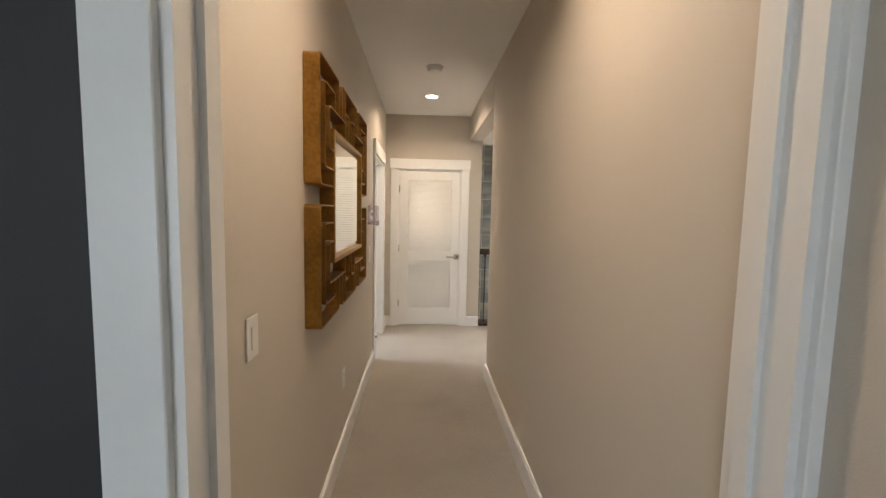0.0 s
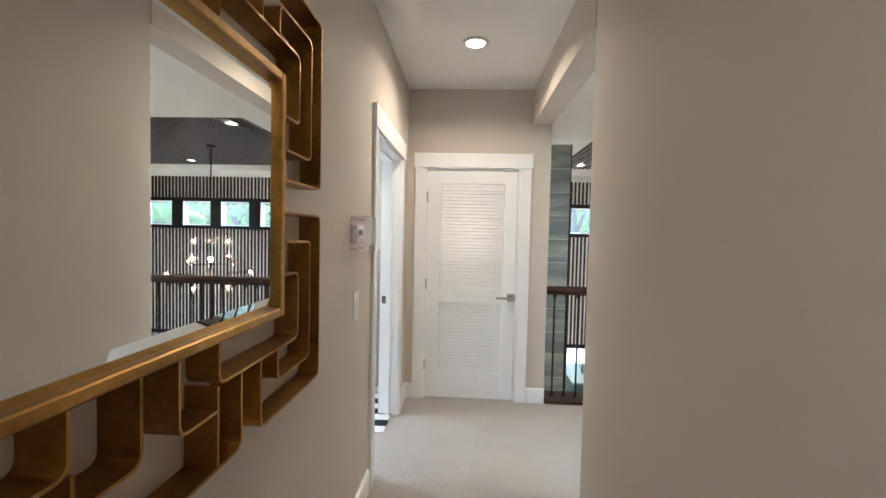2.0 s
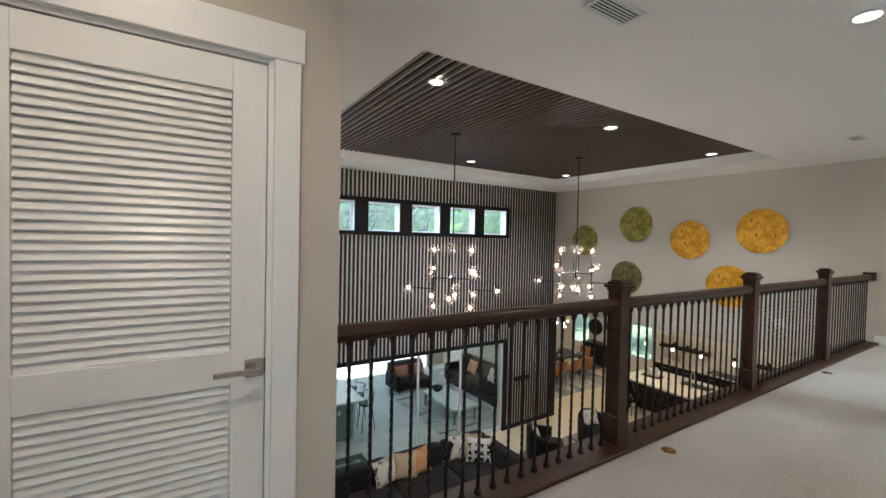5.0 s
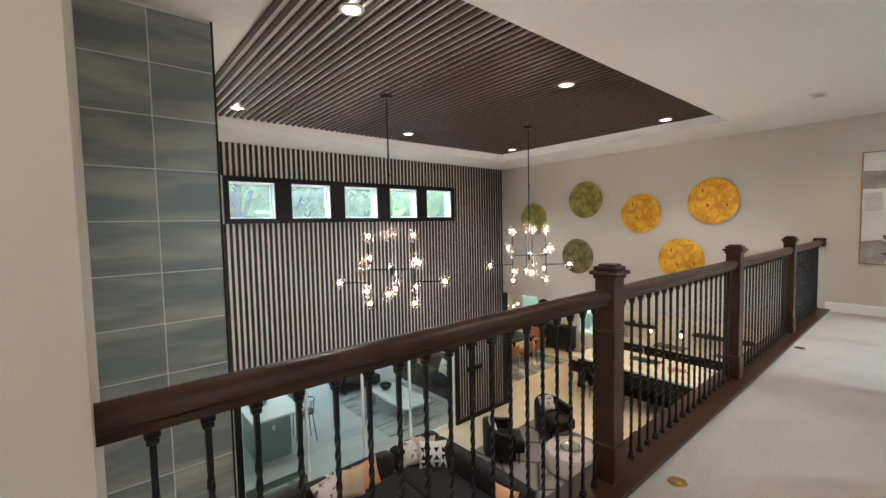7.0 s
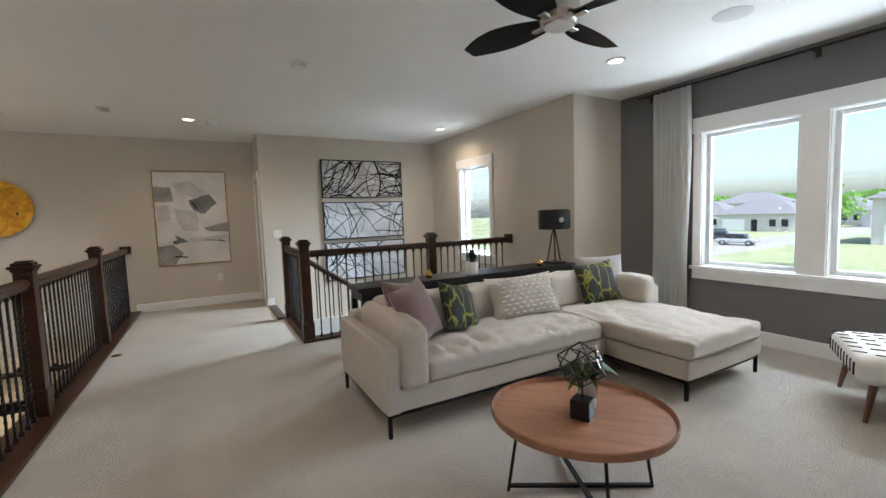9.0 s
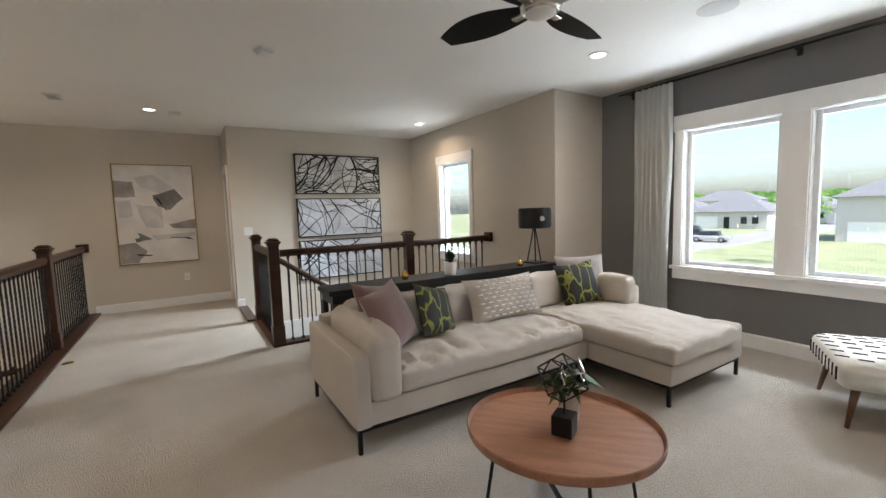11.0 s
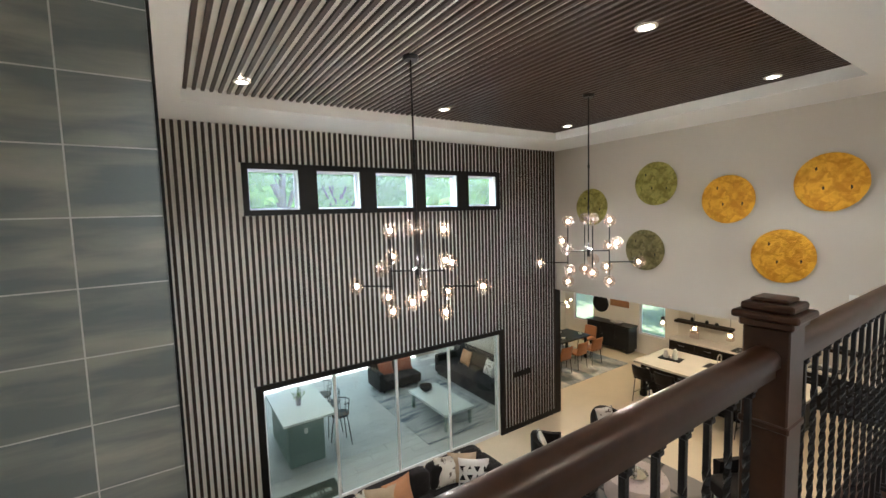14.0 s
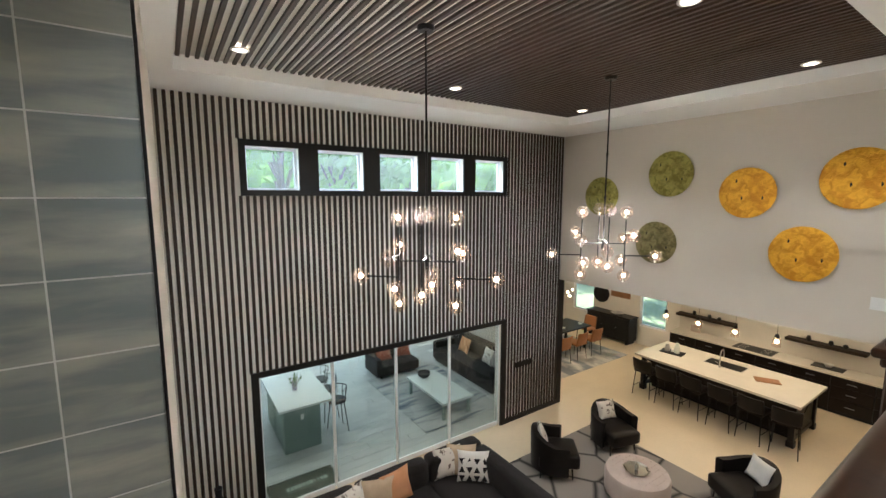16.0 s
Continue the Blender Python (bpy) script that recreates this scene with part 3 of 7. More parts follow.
# black surround of the glass doors and foot of the slat wall
bm = bm_new()
box(bm, 2.87, GL0, NORTH - 0.012, NORTH + 0.0235, LOW, -1.075)
box(bm, GL1, 7.70, NORTH - 0.012, NORTH + 0.0235, LOW, -1.075)
box(bm, GL0, GL1, NORTH - 0.012, NORTH + 0.0235, GLT, -1.075)
setting("trim_glass_doors", bm, M_BLACK)
bm = bm_new()
box(bm, 7.70, EAST, NORTH - 0.012, NORTH + 0.0235, LOW, LOW + 0.10)
box(bm, EAST - 0.004, EAST + 0.144, NORTH - 0.012, NORTH + 0.0235, LOW, KCEIL)
setting("trim_slat_foot", bm, M_BLACK)
setting("switch_plate_black", boxed(7.98, 8.46, NORTH - 0.03, NORTH - 0.012, -2.19, -2.07, 0.004), M_BLACK)

doors = tagged(new("door_2"), label="four-panel sliding glass door with pale metal stiles", kind="structure")
GX = [GL0, 4.07, 5.205, 6.345, GL1]
for i in range(4):
    a, b = GX[i], GX[i + 1]
    leaf = part("door_leaf", boxed(a + 0.001, a + 0.024, NORTH + 0.06, NORTH + 0.10, LOW + 0.05, GLT, 0.003), M_VINYL, doors)
    part("stile", boxed(b - 0.024, b - 0.001, NORTH + 0.06, NORTH + 0.10, LOW + 0.05, GLT, 0.003), M_VINYL, leaf)
    part("bottom_rail", boxed(a + 0.024, b - 0.024, NORTH + 0.06, NORTH + 0.10, LOW, LOW + 0.09, 0.003), M_VINYL, leaf)
    pane = part("pane", boxed(a + 0.024, b - 0.024, NORTH + 0.075, NORTH + 0.083, LOW + 0.09, GLT), M_TINT, leaf)
    pane.visible_shadow = False


def louver_door():
    """A closed white door with two louvered fields."""
    d = tagged(new("door_1"), label="closed white louvered closet door", kind="structure")
    y0, y1 = HEND + 0.004, HEND + 0.039
    x0, x1 = 0.226, 1.004
    part("stile", boxed(x0, x0 + 0.112, y0, y1, 0.012, 2.012, 0.002), M_TRIM, d)
    part("stile", boxed(x1 - 0.112, x1, y0, y1, 0.012, 2.012, 0.002), M_TRIM, d)
    for a, b in ((0.012, 0.24), (0.865, 0.985), (1.90, 2.012)):
        part("rail", boxed(x0 + 0.112, x1 - 0.112, y0, y1, a, b, 0.002), M_TRIM, d)
    part("backing", boxed(x0 + 0.112, x1 - 0.112, y1 - 0.006, y1, 0.24, 1.90), M_TRIM, d)
    bm = bm_new()
    w = (x1 - x0) / 2 - 0.114
    vs = [(-w, -0.0030, -0.0148), (w, -0.0030, -0.0148), (w, -0.0038, -0.0118), (-w, -0.0038, -0.0118), (-w, 0.0140, 0.0105), (w, 0.0140, 0.0105), (w, 0.0100, 0.0150), (-w, 0.0100, 0.0150)]
    v = [bm.verts.new(p) for p in vs]
    for f in ((0, 1, 2, 3), (4, 7, 6, 5), (0, 4, 5, 1), (3, 2, 6, 7), (0, 3, 7, 4), (1, 5, 6, 2)):
        bm.faces.new([v[i] for i in f])
    me = link_mesh("slat", bm, M_TRIM)
    for z0, z1 in ((0.24, 0.865), (0.985, 1.90)):
        k = round((z1 - z0) / 0.0292)
        for i in range(k):
            s = new("slat", me)
            s.parent = d
            s.location = ((x0 + x1) / 2, y0 + 0.007, z0 + (i + 0.5) * (z1 - z0) / k)
    h = part("door_handle", boxed(0.936, 0.998, y0 - 0.012, y0, 0.885, 0.95, 0.003), M_CHROME, d, "square brushed nickel lever")
    bm = bm_new()
    rod(bm, (0.967, y0 - 0.012, 0.917), (0.967, y0 - 0.05, 0.917), 0.009, seg=12)
    box(bm, 0.835, 0.98, y0 - 0.058, y0 - 0.044, 0.907, 0.927, 0.003)
    part("lever", bm, M_CHROME, h)
    part("strike_plate", boxed(1.004, 1.012, y0 - 0.004, y0 + 0.02, 0.89, 0.945), M_IRON, d)
    for z in (0.30, 1.02, 1.78):
        bm = bm_new()
        rod(bm, (x0 - 0.006, y0 - 0.004, z - 0.045), (x0 - 0.006, y0 - 0.004, z + 0.045), 0.006, seg=8)
        box(bm, x0 - 0.011, x0 + 0.002, y0 - 0.002, y0 + 0.004, z - 0.044, z + 0.044)
        part("hinge", bm, M_CHROME, d)
    return d


louver_door()


# ---- railings and stairs ----
def newel_meshes(h):
    bm = bm_new()
    box(bm, -0.052, 0.052, -0.052, 0.052, 0, h - 0.075, 0.004)
    box(bm, -0.061, 0.061, -0.061, 0.061, 0, 0.20, 0.006)
    box(bm, -0.057, 0.057, -0.057, 0.057, 0.78, 0.80, 0.004)
    post = link_mesh("newel_post", bm, M_WOOD)
    bm = bm_new()
    box(bm, -0.060, 0.060, -0.060, 0.060, h - 0.075, h - 0.055, 0.004)
    box(bm, -0.074, 0.074, -0.074, 0.074, h - 0.055, h - 0.034, 0.007, 2)
    for k, (a, z0, z1) in enumerate(((0.058, h - 0.034, h - 0.012), (0.042, h - 0.012, h))):
        box(bm, -a, a, -a, a, z0, z1, 0.007, 2)
    return post, link_mesh("cap", bm, M_WOOD)


def baluster_mesh(z0, z1, twisted=True):
    """A square iron bar, twisted along its length, with a shoe at the foot and a knuckle under the rail."""
    bm = bm_new()
    n = 46 if twisted else 2
    rings = []
    for i in range(n + 1):
        z = z0 + (z1 - z0) * i / n
        u = (z - z0) / (z1 - z0)
        a = math.pi / 4 + (max(0.0, min(1.0, (u - 0.16) / 0.68)) * math.pi * 7 if twisted else 0)
        rings.append([bm.verts.new((0.0092 * math.cos(a + k * math.pi / 2), 0.0092 * math.sin(a + k * math.pi / 2), z)) for k in range(4)])
    for p, q in zip(rings, rings[1:]):
        for k in range(4):
            bm.faces.new((p[k], p[(k + 1) % 4], q[(k + 1) % 4], q[k]))
    box(bm, -0.016, 0.016, -0.016, 0.016, z0, z0 + 0.022, 0.004)
    box(bm, -0.0125, 0.0125, -0.0125, 0.0125, z0 + 0.022, z0 + 0.036, 0.003)
    box(bm, -0.015, 0.015, -0.015, 0.015, z1 - 0.022, z1, 0.004)
    box(bm, -0.012, 0.012, -0.012, 0.012, z1 - 0.036, z1 - 0.022, 0.003)
    return link_mesh("baluster", bm, M_IRON)


def handrail_mesh(p, q):
    """A moulded wooden handrail from p to q (top centre line)."""
    p, q = Vector(p), Vector(q)
    d = (q - p).normalized()
    side = d.cross(Vector((0, 0, 1))).normalized()
    up = side.cross(d)
    prof = [(-0.026, -0.075), (0.026, -0.075), (0.026, -0.055), (0.036, -0.046), (0.036, -0.022), (0.030, -0.010), (0.016, -0.001), (0, 0.002),
            (-0.016, -0.001), (-0.030, -0.010), (-0.036, -0.022), (-0.036, -0.046), (-0.026, -0.055)]
    bm = bm_new()
    a = [bm.verts.new(p + side * u + up * v) for u, v in prof]
    b = [bm.verts.new(q + side * u + up * v) for u, v in prof]
    for i in range(len(prof)):
        j = (i + 1) % len(prof)
        bm.faces.new((a[i], a[j], b[j], b[i]))
    bm.faces.new(a[::-1])
    bm.faces.new(b)
    return bm


POST, CAP = newel_meshes(1.125)
BAL = baluster_mesh(0.03, 0.945)


def newel(parent, x, y, z=0.0):
    o = new("newel_post", POST)
    o.parent = parent
    o.location = (x, y, z)
    c = new("cap", CAP)
    c.parent = o
    return o


def balusters(parent, p, q, step=0.105, first=0.085):
    p, q = Vector(p), Vector(q)
    length = (q - p).length
    k = max(1, round((length - 2 * first) / step))
    for i in range(k + 1):
        o = new("baluster", BAL)
        o.parent = parent
        o.location = p + (q - p) * ((first + i * (length - 2 * first) / k) / length)


RAILY = 5.575
rail_1 = tagged(new("guard_railing"), "dark walnut railing with twisted iron balusters along the loft edge", "railing")
POSTS = [3.29, 5.352, 7.392]
for x in POSTS:
    newel(rail_1, x, RAILY, 0.02)
part("end_block", boxed(EAST - 0.055, EAST - 0.002, RAILY - 0.07, RAILY + 0.07, 0.93, 1.05, 0.006), M_WOOD, rail_1)
ends = [HR2 + 0.002] + POSTS + [EAST - 0.055]
for i in range(4):
    a = ends[i] + (0.055 if i else 0)
    b = ends[i + 1] - (0.055 if i < 3 else 0)
    part("handrail", handrail_mesh((a, RAILY, 1.02), (b, RAILY, 1.02)), M_WOOD, rail_1, smooth=True)
    balusters(rail_1, (a, RAILY, 0), (b, RAILY, 0), 0.105, 0.083 if i else 0.09)
part("shoe_plate", boxed(HR2 + 0.002, EAST - 0.002, 5.445, 5.70, 0.002, 0.03, 0.006), M_WOOD, rail_1)
part("fascia", boxed(HR2 + 0.002, EAST - 0.002, EDGE + 0.001, EDGE + 0.02, -0.32, 0.0, 0.003), M_TRIM, rail_1, "white fascia board")

rail_2 = tagged(new("stair_railing"), "dark walnut railing with iron balusters round the stairwell", "railing")
RX = 6.14
S1, S2, S3, S4 = (7.36, 3.54), (RX, 3.54), (RX, 1.95), (RX, SY + 0.001)
for s in (S1, S2, S3):
    newel(rail_2, *s, 0.02)
part("end_block", boxed(RX - 0.07, RX + 0.07, SY + 0.002, SY + 0.055, 0.93, 1.06, 0.006), M_WOOD, rail_2)
part("handrail", handrail_mesh((S1[0] - 0.06, 3.54, 1.02), (S2[0] + 0.06, 3.54, 1.02)), M_WOOD, rail_2, smooth=True)
part("handrail", handrail_mesh((RX, 3.48, 1.02), (RX, 2.01, 1.02)), M_WOOD, rail_2, smooth=True)
part("handrail", handrail_mesh((RX, 1.89, 1.02), (RX, SY + 0.055, 1.02)), M_WOOD, rail_2, smooth=True)
balusters(rail_2, (S1[0] - 0.06, 3.54, 0), (S2[0] + 0.06, 3.54, 0))
balusters(rail_2, (RX, 3.48, 0), (RX, 2.01, 0))
balusters(rail_2, (RX, 1.89, 0), (RX, SY + 0.06, 0))
part("shoe_plate", boxed(RX - 0.08, 7.44, 3.47, 3.61, 0.002, 0.03, 0.005), M_WOOD, rail_2)
part("shoe_plate", boxed(RX - 0.08, RX + 0.08, SY + 0.018, 3.468, 0.002, 0.03, 0.005), M_WOOD, rail_2)

stair = tagged(new("staircase"), "carpeted stair with white risers going down beside the panels", "stairs")
for i in range(11):
    z, y = -0.181 * (i + 1), 3.60 - 0.262 * i
    part("riser", boxed(7.37, TRIX - 0.002, y - 0.02, y, z, z + 0.181 - 0.03, 0.0), M_TRIM, stair)
    part("tread", boxed(7.37, TRIX - 0.002, y - 0.30, y + 0.002, z - 0.03, z, 0.006), M_CARPET, stair)
part("nosing", boxed(7.42, TRIX - 0.002, 3.575, 3.70, 0.002, 0.024, 0.006), M_WOOD, stair, "dark wood top nosing")
part("landing", boxed(6.09, TRIX - 0.002, SY + 0.002, 1.0, -2.02, -1.99), M_CARPET, stair)
part("stringer", boxed(7.335, 7.368, SY + 0.35, 3.60, -2.3, -0.05), M_TRIM, stair)
part("handrail", handrail_mesh((7.36, 3.47, 0.97), (7.36, 0.95, 0.97 - 2.52 * 0.181 / 0.262)), M_WOOD, stair, smooth=True)
for i in range(22):
    y = 3.40 - 0.115 * i
    o = new("baluster", BAL)
    o.parent = stair
    o.location = (7.352, y, -0.048 - (3.47 - y) * 0.181 / 0.262)
for i in range(7):
    z, y = -1.99 - 0.18 * (i + 1), 1.0 + 0.262 * i
    part("riser", boxed(6.09, 7.33, y, y + 0.02, z, z + 0.18), M_TRIM, stair)
    part("tread", boxed(6.09, 7.33, y, y + 0.30, z - 0.03, z), M_CARPET, stair)


# ---- recessed lights, chandeliers ----
def recessed(x, y, z, watts, colour=WARM, spread=150):
    c = thing("recessed_light", pose(x, y, z), "round white recessed downlight, switched on", "ceiling light", "recessed ceiling lights")
    part("ring", lathe(bm_new(), [(0.058, 0.0), (0.085, 0.0), (0.088, -0.004), (0.084, -0.010), (0.062, -0.012), (0.058, -0.004)], 28), M_WHITE, c, smooth=True)
    part("lens", lathe(bm_new(), [(0.0, -0.004), (0.058, -0.003)], 24), M_CAN, c)
    disk_lamp("downlight", x, y, z - 0.02, watts, colour, 0.11, spread)
    return c


for x in (2.72, 5.272, 7.825):
    for y in (7.115, 10.035):
        recessed(x, y, 2.834, 3.6, GWARM, spread=110)
for x, y, w in ((0.60, 4.58, 3.2), (0.60, 1.35, 2.4), (7.76, 4.57, 4.4), (3.99, 4.56, 3), (7.17, 1.17, 3), (4.0, 1.1, 2.5), (1.9, 1.2, 2)):
    recessed(x, y, CEIL - 0.001, w, HWARM)
for x, y in ((10.6, 9.6), (12.2, 7.6), (12.2, 10.6), (13.6, 9.0), (12.0, 13.6), (10.4, 6.9)):
    recessed(x, y, KCEIL - 0.001, 3.3 if y < 13 else 7.5, KWARM)
for x, y in ((4.0, 13.6), (7.0, 13.6)):
    recessed(x, y, KCEIL - 0.001, 2.5, SOFTWARM)


def chandelier(x, y, turn):
    """A black branching chandelier: a stem, two crossed tiers of arms, clear globes with filament bulbs."""
    z = 2.838
    c = thing("chandelier", pose(x, y, z, 0, 0, turn), "black iron branching chandelier with clear glass globes, lit", "chandelier", "great room chandeliers")
    part("canopy", lathe(bm_new(), [(0.0, -0.035), (0.06, -0.035), (0.075, -0.02), (0.075, 0.0), (0.0, 0.0)], 24), M_IRON, c, smooth=True)
    bm = bm_new()
    rod(bm, (0, 0, -0.03), (0, 0, -2.02), 0.009)
    for zz in (-0.9, -1.42):
        rod(bm, (0, 0, zz - 0.02), (0, 0, zz + 0.02), 0.014)
    rod(bm, (0, 0, -2.06), (0, 0, -1.94), 0.02)
    part("stem", bm, M_IRON, c, smooth=True)
    globes = []

    def arm(p, q):
        part("arm", rod(bm_new(), p, q, 0.0085, seg=8), M_IRON, c, smooth=True)

    dark = []
    for k in range(4):
        a = math.pi / 2 * k
        hub = Vector((0.26 * math.cos(a), 0.26 * math.sin(a), -1.985 + 0.03 * (k % 2)))
        out, side = Vector((math.cos(a), math.sin(a), 0)), Vector((-math.sin(a), math.cos(a), 0))
        arm(Vector((0, 0, hub.z)), hub)
        up, dn = 0.33, (0.34, 0.24, 0.34, 0.22)[k]
        arm(hub + Vector((0, 0, up)), hub - Vector((0, 0, dn)))
        (dark if k % 2 else globes).append(hub + Vector((0, 0, up + 0.06)))
        globes.append(hub - Vector((0, 0, dn + 0.06)))
        if k % 2 == 0:
            s0 = hub - Vector((0, 0, 0.15))
            arm(s0, s0 + out * 0.31)
            globes.append(s0 + out * 0.36)
            for q, rise in ((-1, 0.12), (1, 0.05)):
                s0 = hub + Vector((0, 0, rise))
                arm(s0, s0 + side * q * 0.15 + out * 0.03)
                (dark if k == 2 and q == 1 else globes).append(s0 + side * q * 0.20 + out * 0.04)
            s0 = hub - Vector((0, 0, 0.23))
            arm(s0, s0 + side * 0.10)
            globes.append(s0 + side * 0.15)
    dark.append(Vector((0.05, -0.03, -2.09)))
    for g in globes + dark:
        gl = part("globe", ball(bm_new(), g, 0.077, 20, 14), M_GLOBE, c, smooth=True)
        gl.visible_shadow = False
        part("socket", rod(bm_new(), g + Vector((0, 0, -0.082)), g + Vector((0, 0, -0.04)), 0.014, seg=10), M_CHROME, gl)
        part("bulb", ball(bm_new(), g, 0.022, 12, 8), M_ACRYL if g in dark else M_BULB, gl, smooth=True)
    glow = new("chandelier_bulbs_light", bpy.data.lights.new("chandelier_bulbs_light", "POINT"))
    glow.data.energy, glow.data.color, glow.data.shadow_soft_size = 20.0, SOFTWARM, 0.03
    glow.matrix_world = pose(x, y, z - 1.90)
    return c


chandelier(3.935, 8.585, -42)
chandelier(6.52, 8.61, -42)
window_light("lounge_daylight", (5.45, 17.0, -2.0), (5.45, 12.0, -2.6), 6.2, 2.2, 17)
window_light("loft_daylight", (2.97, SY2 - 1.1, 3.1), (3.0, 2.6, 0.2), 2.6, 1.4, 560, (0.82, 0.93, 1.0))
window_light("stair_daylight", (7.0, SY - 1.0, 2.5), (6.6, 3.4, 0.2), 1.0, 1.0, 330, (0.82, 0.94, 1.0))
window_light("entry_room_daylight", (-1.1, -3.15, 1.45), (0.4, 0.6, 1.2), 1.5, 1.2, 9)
# Fill lamp in the added bedroom window.
window_light("bedroom_window_fill", (-3.36, 4.9, 1.45), (0, 5.2, 1.2), 2.9, 1.4, 24)
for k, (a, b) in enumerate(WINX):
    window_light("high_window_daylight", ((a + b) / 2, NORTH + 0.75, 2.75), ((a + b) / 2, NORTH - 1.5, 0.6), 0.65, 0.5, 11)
# Fill lamps hidden below the sills imitate light bounced off the ground.
window_light("loft_bounce_fill", (2.97, SY2 - 1.0, 0.05), (3.0, 1.4, 2.2), 2.6, 1.0, 72)
window_light("stair_bounce_fill", (7.0, SY - 0.9, 0.05), (7.0, 2.4, 2.4), 1.2, 0.9, 14)


# ---- more materials ----
M_LINEN = surface("oatmeal_linen", (0.58, 0.525, 0.465), 0.9, vary=0.06, scale=3, grain=190, bump=0.12, fine=0.8, sheen=0.2)
M_PINK = surface("dusty_rose_velvet", (0.14, 0.070, 0.064), 0.7, vary=0.15, scale=5, grain=150, bump=0.05, sheen=0.6)
M_PALM = two_tone("black_and_lime_leaf_print", (0.21, 0.21, 0.03), (0.014, 0.016, 0.012), 5.0, 0.034, 0.010, 0.75, kind="cells", stretch=(1.6, 1, 0.8), warp=0.25)
M_TUFT = surface("sand_woven_cover", (0.46, 0.41, 0.36), 0.95, vary=0.08, scale=6, grain=150, bump=0.1)
M_YARN = surface("ivory_yarn", (0.74, 0.71, 0.66), 0.95, vary=0.06, scale=20, grain=200, bump=0.1)
M_GREYVEL = surface("soft_grey_velvet", (0.27, 0.24, 0.225), 0.75, vary=0.1, scale=4, grain=120, bump=0.03, sheen=0.5)
M_OAK = surface("honey_brown_veneer", (0.25, 0.115, 0.065), 0.34, vary=0.16, scale=3, grain=30, bump=0.006, stretch=(1, 7, 1), second=(0.34, 0.165, 0.095), coat=0.15)
M_WALNUT = surface("polished_walnut", (0.11, 0.045, 0.02), 0.3, vary=0.2, scale=4, grain=40, bump=0.005, stretch=(1, 6, 1), coat=0.3)
M_LACQ = surface("white_gloss_lacquer", (0.78, 0.76, 0.73), 0.12, vary=0.01, scale=2, grain=60, bump=0.0, coat=0.6)
M_DASH = two_tone("ivory_fabric_with_black_dashes", (0.74, 0.72, 0.68), (0.74, 0.72, 0.68), 10, 0.5, 0.02, 0.9)
M_INK = surface("black_woven_dash", (0.02, 0.02, 0.022), 0.9, vary=0.1, bump=0.02, spec=0.20)
M_TAN = two_tone("camel_rib_knit", (0.32, 0.15, 0.075), (0.50, 0.29, 0.17), 34, 0.5, 0.08, 0.9, bump=0.004, stretch=(0.3, 1, 2.0))
M_CURT = surface("sheer_white_curtain", (0.88, 0.88, 0.87), 0.9, vary=0.03, scale=4, grain=160, bump=0.03)
_n, _l = M_CURT.node_tree.nodes, M_CURT.node_tree.links
_t, _x = _n.new("ShaderNodeBsdfTranslucent"), _n.new("ShaderNodeMixShader")
_t.inputs[0].default_value, _x.inputs[0].default_value = (0.9, 0.9, 0.89, 1), 0.5
_l.new(_n["Principled BSDF"].outputs[0], _x.inputs[1])
_l.new(_t.outputs[0], _x.inputs[2])
_l.new(_x.outputs[0], _n["Material Output"].inputs[0])
M_GRILLE = surface("grey_white_grille", (0.62, 0.62, 0.61), 0.7, vary=0.03, scale=6, grain=300, bump=0.05)
M_GREIGE_WOOD = surface("limed_grey_wood", (0.30, 0.26, 0.225), 0.6, vary=0.12, scale=3, grain=30, bump=0.01, stretch=(5, 5, 0.6))
M_CERAMIC = surface("white_glazed_ceramic", (0.78, 0.77, 0.75), 0.3, vary=0.02, scale=6, grain=60, bump=0.004)
M_CONCRETE = surface("pale_concrete", (0.52, 0.51, 0.49), 0.8, vary=0.08, scale=9, grain=90, bump=0.03)
M_LEAF = surface("succulent_green", (0.035, 0.085, 0.035), 0.5, vary=0.3, scale=14, grain=60, bump=0.01)
M_FERN = surface("fern_green", (0.085, 0.16, 0.03), 0.55, vary=0.3, scale=14, grain=60, bump=0.01)
M_GOLD = surface("polished_gold", (0.72, 0.46, 0.14), 0.22, metal=1.0, vary=0.1, scale=10, grain=60, bump=0.004)
M_GLEAF = two_tone("crumpled_gold_leaf", (0.62, 0.27, 0.012), (0.86, 0.47, 0.04), 7, 0.48, 0.12, 0.42, metal=0.55, bump=0.030, warp=0.6)
M_GREENLEAF = two_tone("crumpled_olive_gold_leaf", (0.22, 0.195, 0.040), (0.42, 0.375, 0.100), 7, 0.48, 0.12, 0.40, metal=0.55, bump=0.030, warp=0.6)
M_BRONZELEAF = two_tone("crumpled_bronze_leaf", (0.13, 0.110, 0.042), (0.27, 0.235, 0.10), 7, 0.48, 0.12, 0.38, metal=0.6, bump=0.030, warp=0.6)
M_BRANCH_A = two_tone("washed_paper_warm", (0.42, 0.41, 0.40), (0.70, 0.70, 0.70), 3.2, 0.46, 0.14, 0.6, warp=0.35, stretch=(1, 1, 1.7))
M_BRANCH_B = two_tone("washed_paper_blue", (0.46, 0.48, 0.53), (0.66, 0.69, 0.75), 2.6, 0.46, 0.14, 0.6, warp=0.45, stretch=(1, 1, 1.9))
M_CANVAS = two_tone("off_white_canvas", (0.58, 0.56, 0.54), (0.72, 0.70, 0.68), 3.5, 0.5, 0.2, 0.7, bump=0.002)
M_TAUPE = two_tone("taupe_brushwork", (0.20, 0.185, 0.175), (0.36, 0.34, 0.33), 6, 0.5, 0.2, 0.7, bump=0.002)
